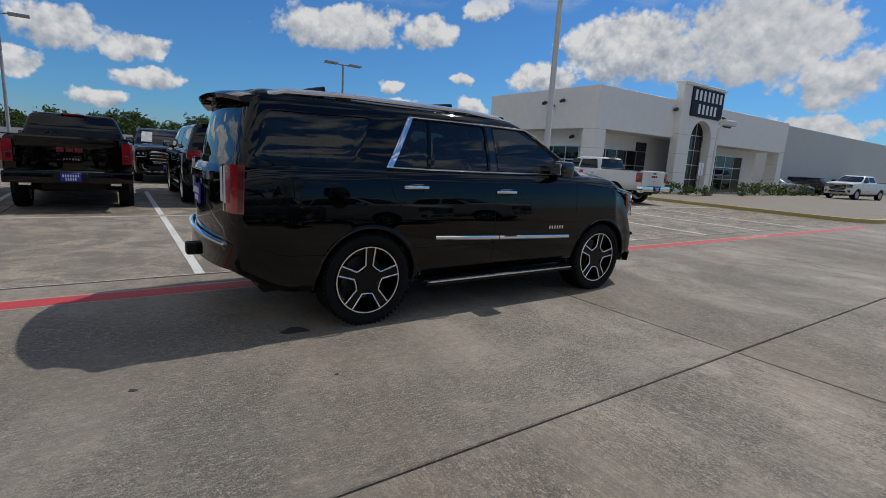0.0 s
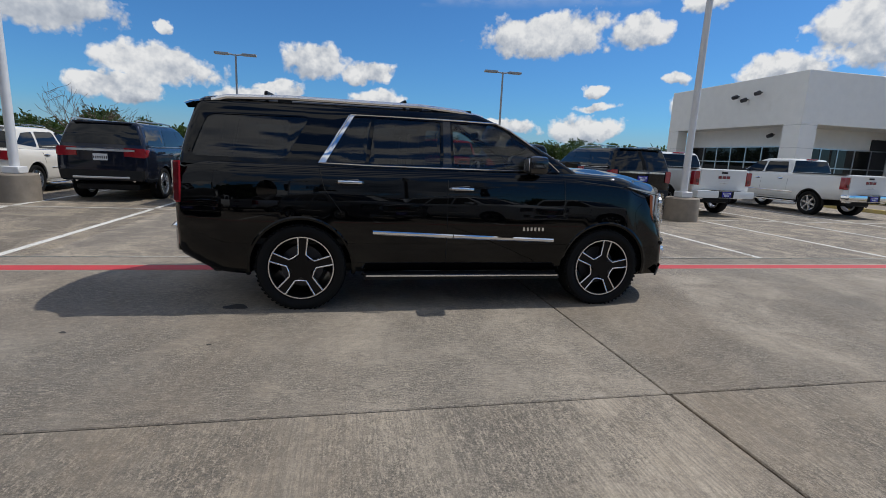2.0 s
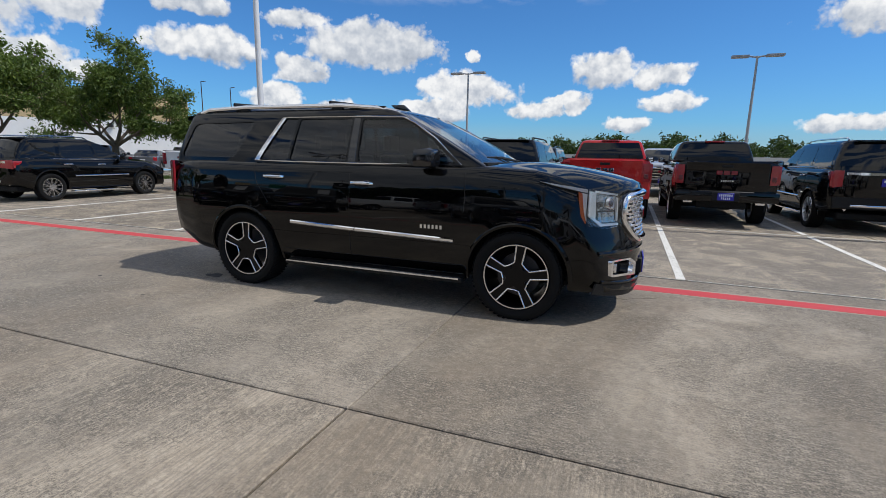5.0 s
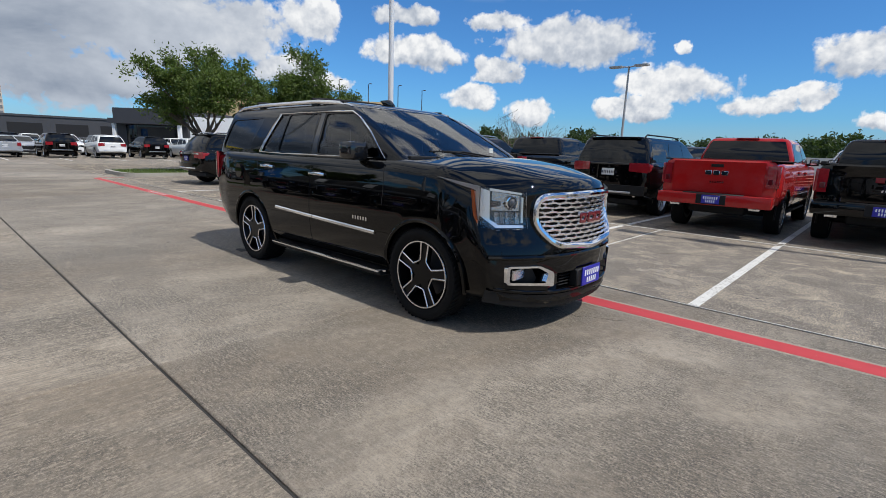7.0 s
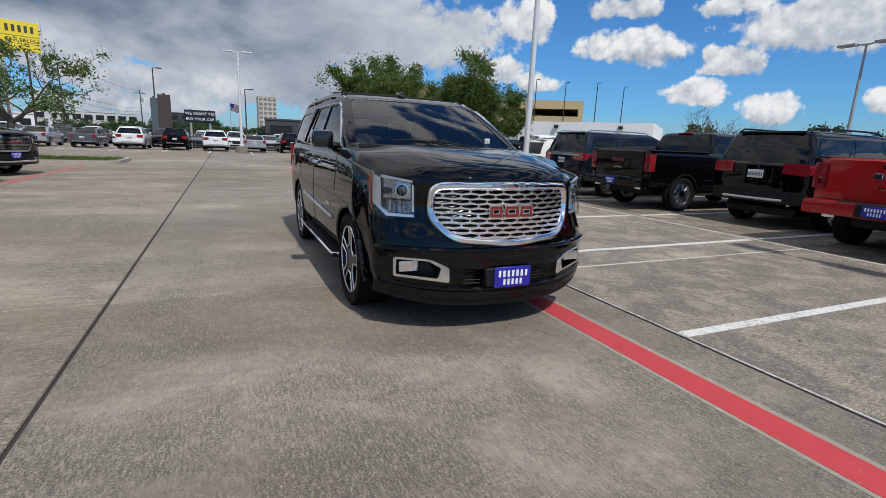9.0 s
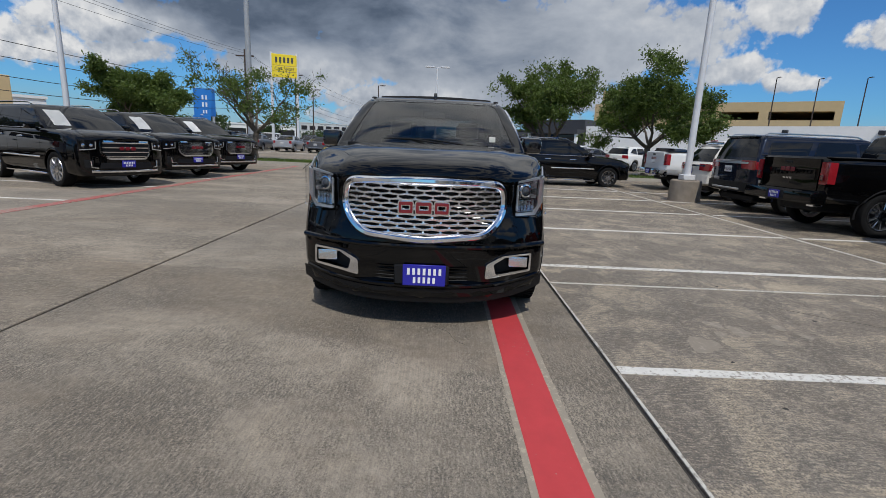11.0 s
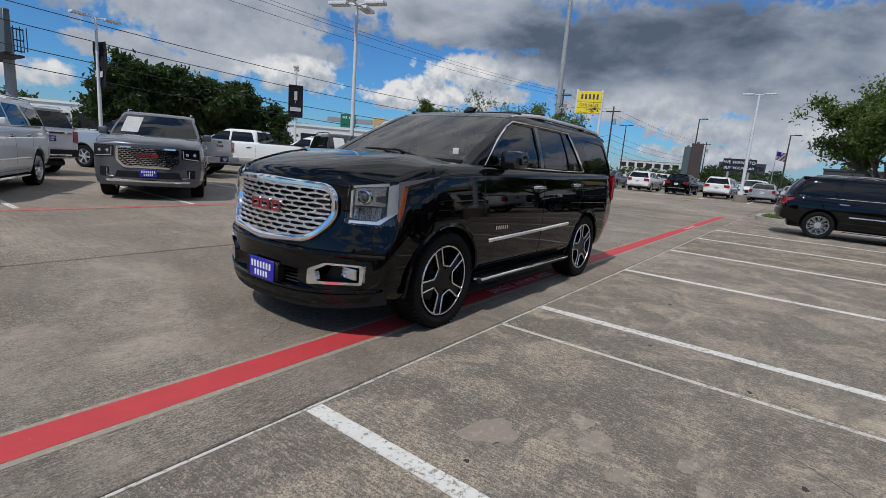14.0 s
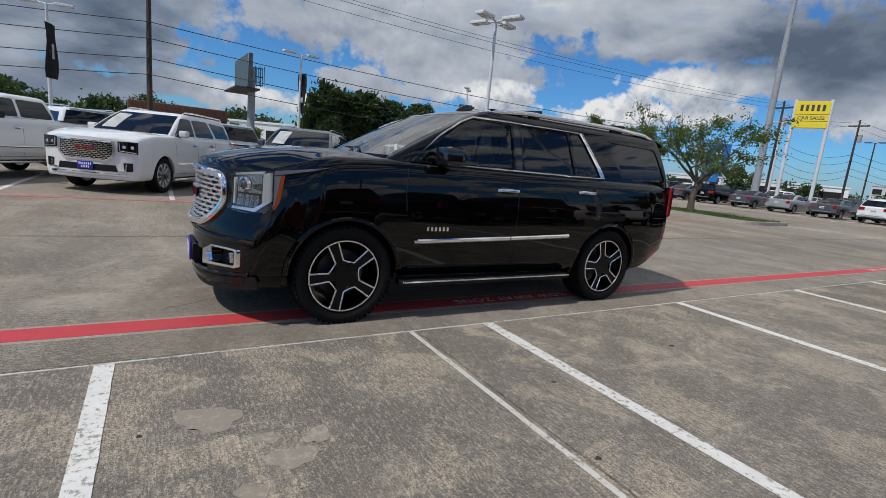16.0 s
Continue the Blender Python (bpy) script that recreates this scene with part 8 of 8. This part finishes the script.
part("roof", B((-3.3, -2.2, 2.75), (3.3, 2.2, 3.6), 0.05), RUST_ROOF, shed, smooth=0)
for i in range(22):
    part("roof_rib", B((-3.25 + 0.3 * i, 2.2, 2.78), (-3.13 + 0.3 * i, 2.27, 3.58)), RUST_ROOF, shed, smooth=0)
tagged(part("boundary_wall_north", B((-46, 33.2, -0.02), (16, 33.5, 1.75)), STUCCO_GREY, None, smooth=0), "low grey boundary wall", "wall", kind="structure")

# showroom forecourt lamp, door sign
fl = thing("forecourt_lamp", "pale forecourt lamp with curved arm", "street lamp", pose(27.2, 11.0, 0.11))
part("pole", tube(bmesh.new(), [Vector((0, 0, 0)), Vector((0, 0, 2.5)), Vector((0.05, 0, 4.1)), Vector((0.5, 0, 4.45))], 0.06, n=8), POLE_WHITE, fl)
part("lamp_head", B((0.35, -0.22, 4.30), (1.75, 0.22, 4.62), 0.1, 3), POLE_WHITE, fl)
part("base", cyl(bmesh.new(), (0, 0, -0.02), (0, 0, 0.25), 0.22, n=16), CONCRETE_BASE, fl)
sp = thing("sign_post", "small white sign on a thin post", "sign", pose(25.2, 10.6, 0.11))
part("post", cyl(bmesh.new(), (0, 0, -0.02), (0, 0, 1.9), 0.03, n=8), POLE_GREY, sp)
part("panel", B((-0.25, -0.02, 1.2), (0.25, 0.01, 1.95), 0.01), BAR_WHITE, sp)


# ---- more vehicles: second row, far lot, service side ----
BACK = "vehicles behind the south row"
bw = parked("pickup", "pickup_truck", "white crew cab pickup truck seen behind the south row", pose(-7.4, -16.8, 0, 0, 0, -56), WHITE_PAINT, "six", None, "bars", group=BACK)
parked("pickup", "pickup_truck", "silver pickup truck seen behind the south row", pose(-3.6, -17.2, 0, 0, 0, -62), SILVER_PAINT, "six", None, "bars", group=BACK)
bs = parked("suv", "suv", "white full-size suv seen behind the south row", pose(1.4, -16.4, 0, 0, 0, -62), WHITE_PAINT, "multi", CHROME, group=BACK)
copy_thing(bs, pose(-11.6, -17.4, 0, 0, 0, -58))
copy_thing(bs, pose(5.6, -17.0, 0, 0, 0, -62))
copy_thing(bw, pose(9.8, -17.0, 0, 0, 0, -60))

FAR = "cars in the far lot"
far_kinds = [
    parked("crossover", "crossover", "white crossover in the far lot", pose(-40.8, -2.6, 0, 0, 0, 180), WHITE_PAINT, "five", None, tail="wide", plate="white", detail=False, group=FAR),
    parked("crossover", "crossover", "black crossover in the far lot", pose(-40.8, -5.5, 0, 0, 0, 180), BLACK_PAINT_B, "five", None, tail="wide", plate="white", detail=False, group=FAR),
    parked("sedan", "sedan", "silver sedan in the far lot", pose(-40.8, -14.5, 0, 0, 0, 180), SILVER_PAINT, "five", None, tail="low", plate="white", detail=False, group=FAR),
    parked("sedan", "sedan", "dark grey sedan in the far lot", pose(-40.8, -11.5, 0, 0, 0, 180), GREY_PAINT, "five", None, tail="low", plate="white", detail=False, group=FAR),
]
pick = random.Random(77)
for y in (0.4, 3.4, 6.4, 9.4, 12.4, -8.5, -17.5, -20.5, -23.5, -26.5, -29.5):
    copy_thing(pick.choice(far_kinds), pose(-40.8 + pick.uniform(-0.3, 0.3), y, 0, 0, 0, 180))
for row, x in enumerate((-47.5, -54.5, -63.0)):
    for k in range(16):
        if pick.random() < 0.85:
            copy_thing(pick.choice(far_kinds), pose(x + pick.uniform(-0.4, 0.4), -31 + 3.0 * k + pick.uniform(-0.2, 0.2), 0, 0, 0, 0 if row % 2 == 0 else 180))
for k in range(6):
    copy_thing(pick.choice(far_kinds), pose(-30.0 + 0.2 * k, 11.0 + 3.0 * k, 0, 0, 0, 128))
for k in range(9):
    copy_thing(pick.choice(far_kinds), pose(46 + 3.0 * k, 15.2, 0, 0, 0, 90 + 180 * (k % 2)))
copy_thing(bw, pose(47.0, 9.3, 0.10, 0, 0, 172))
copy_thing(far_kinds[1], pose(56.5, 7.5, 0.10, 0, 0, 180))
# a van and a jeep-like suv nose on beyond the bays
parked("suv", "suv", "black suv facing the lane beyond the bays", pose(-1.6, 17.5, 0, 0, 0, -90), BLACK_PAINT_B, "multi", CHROME, "bars", paper=True)
parked("pickup", "pickup_truck", "silver pickup truck facing the lane beyond the bays", pose(3.6, 18.2, 0, 0, 0, -92), SILVER_PAINT, "six", CHROME, "bars")


# ---- concrete slabs ----
pavement = tagged(new("pavement"), "weathered broomed concrete paving slabs", "pavement", kind="structure")
XJ = [0.95 + 5.85 * k for k in range(-10, 10)]
YJ = [-43.0, -37.5, -32.0, -26.5, -21.0, -16.5, -12.0, -6.9, -2.83, 1.265, 6.275, 11.6, 16.5, 22.0, 27.5, 33.0, 38.5, 44.0]


def slab_mesh(lx, ly, mat, g):
    b = bmesh.new()
    gy = 0.011
    box(b, (g, gy, -0.15), (lx - g, ly - gy, 0.0))
    top = [e for e in b.edges if all(v.co.z > -0.01 for v in e.verts)]
    bmesh.ops.bevel(b, geom=top, offset=0.007, segments=1, affect="EDGES")
    return finish(b, "slab", mat, 0)


SLABS = {}
for ya, yb2 in zip(YJ, YJ[1:]):
    me = slab_mesh(5.85, yb2 - ya, CONCRETE_BAY if 1.2 < ya < 12 else CONCRETE_LANE if -3 < ya < 1 else CONCRETE, 0.0035 if -3 < ya < 1 else 0.008)
    for xa in XJ[:-1]:
        ob = new("slab", me)
        ob.parent = pavement
        ob.location = (xa, ya, 0.0025 * noise.noise((xa, ya, 0.3)) - 0.001 + (0.005 if -7 < ya < -6 else 0.0))
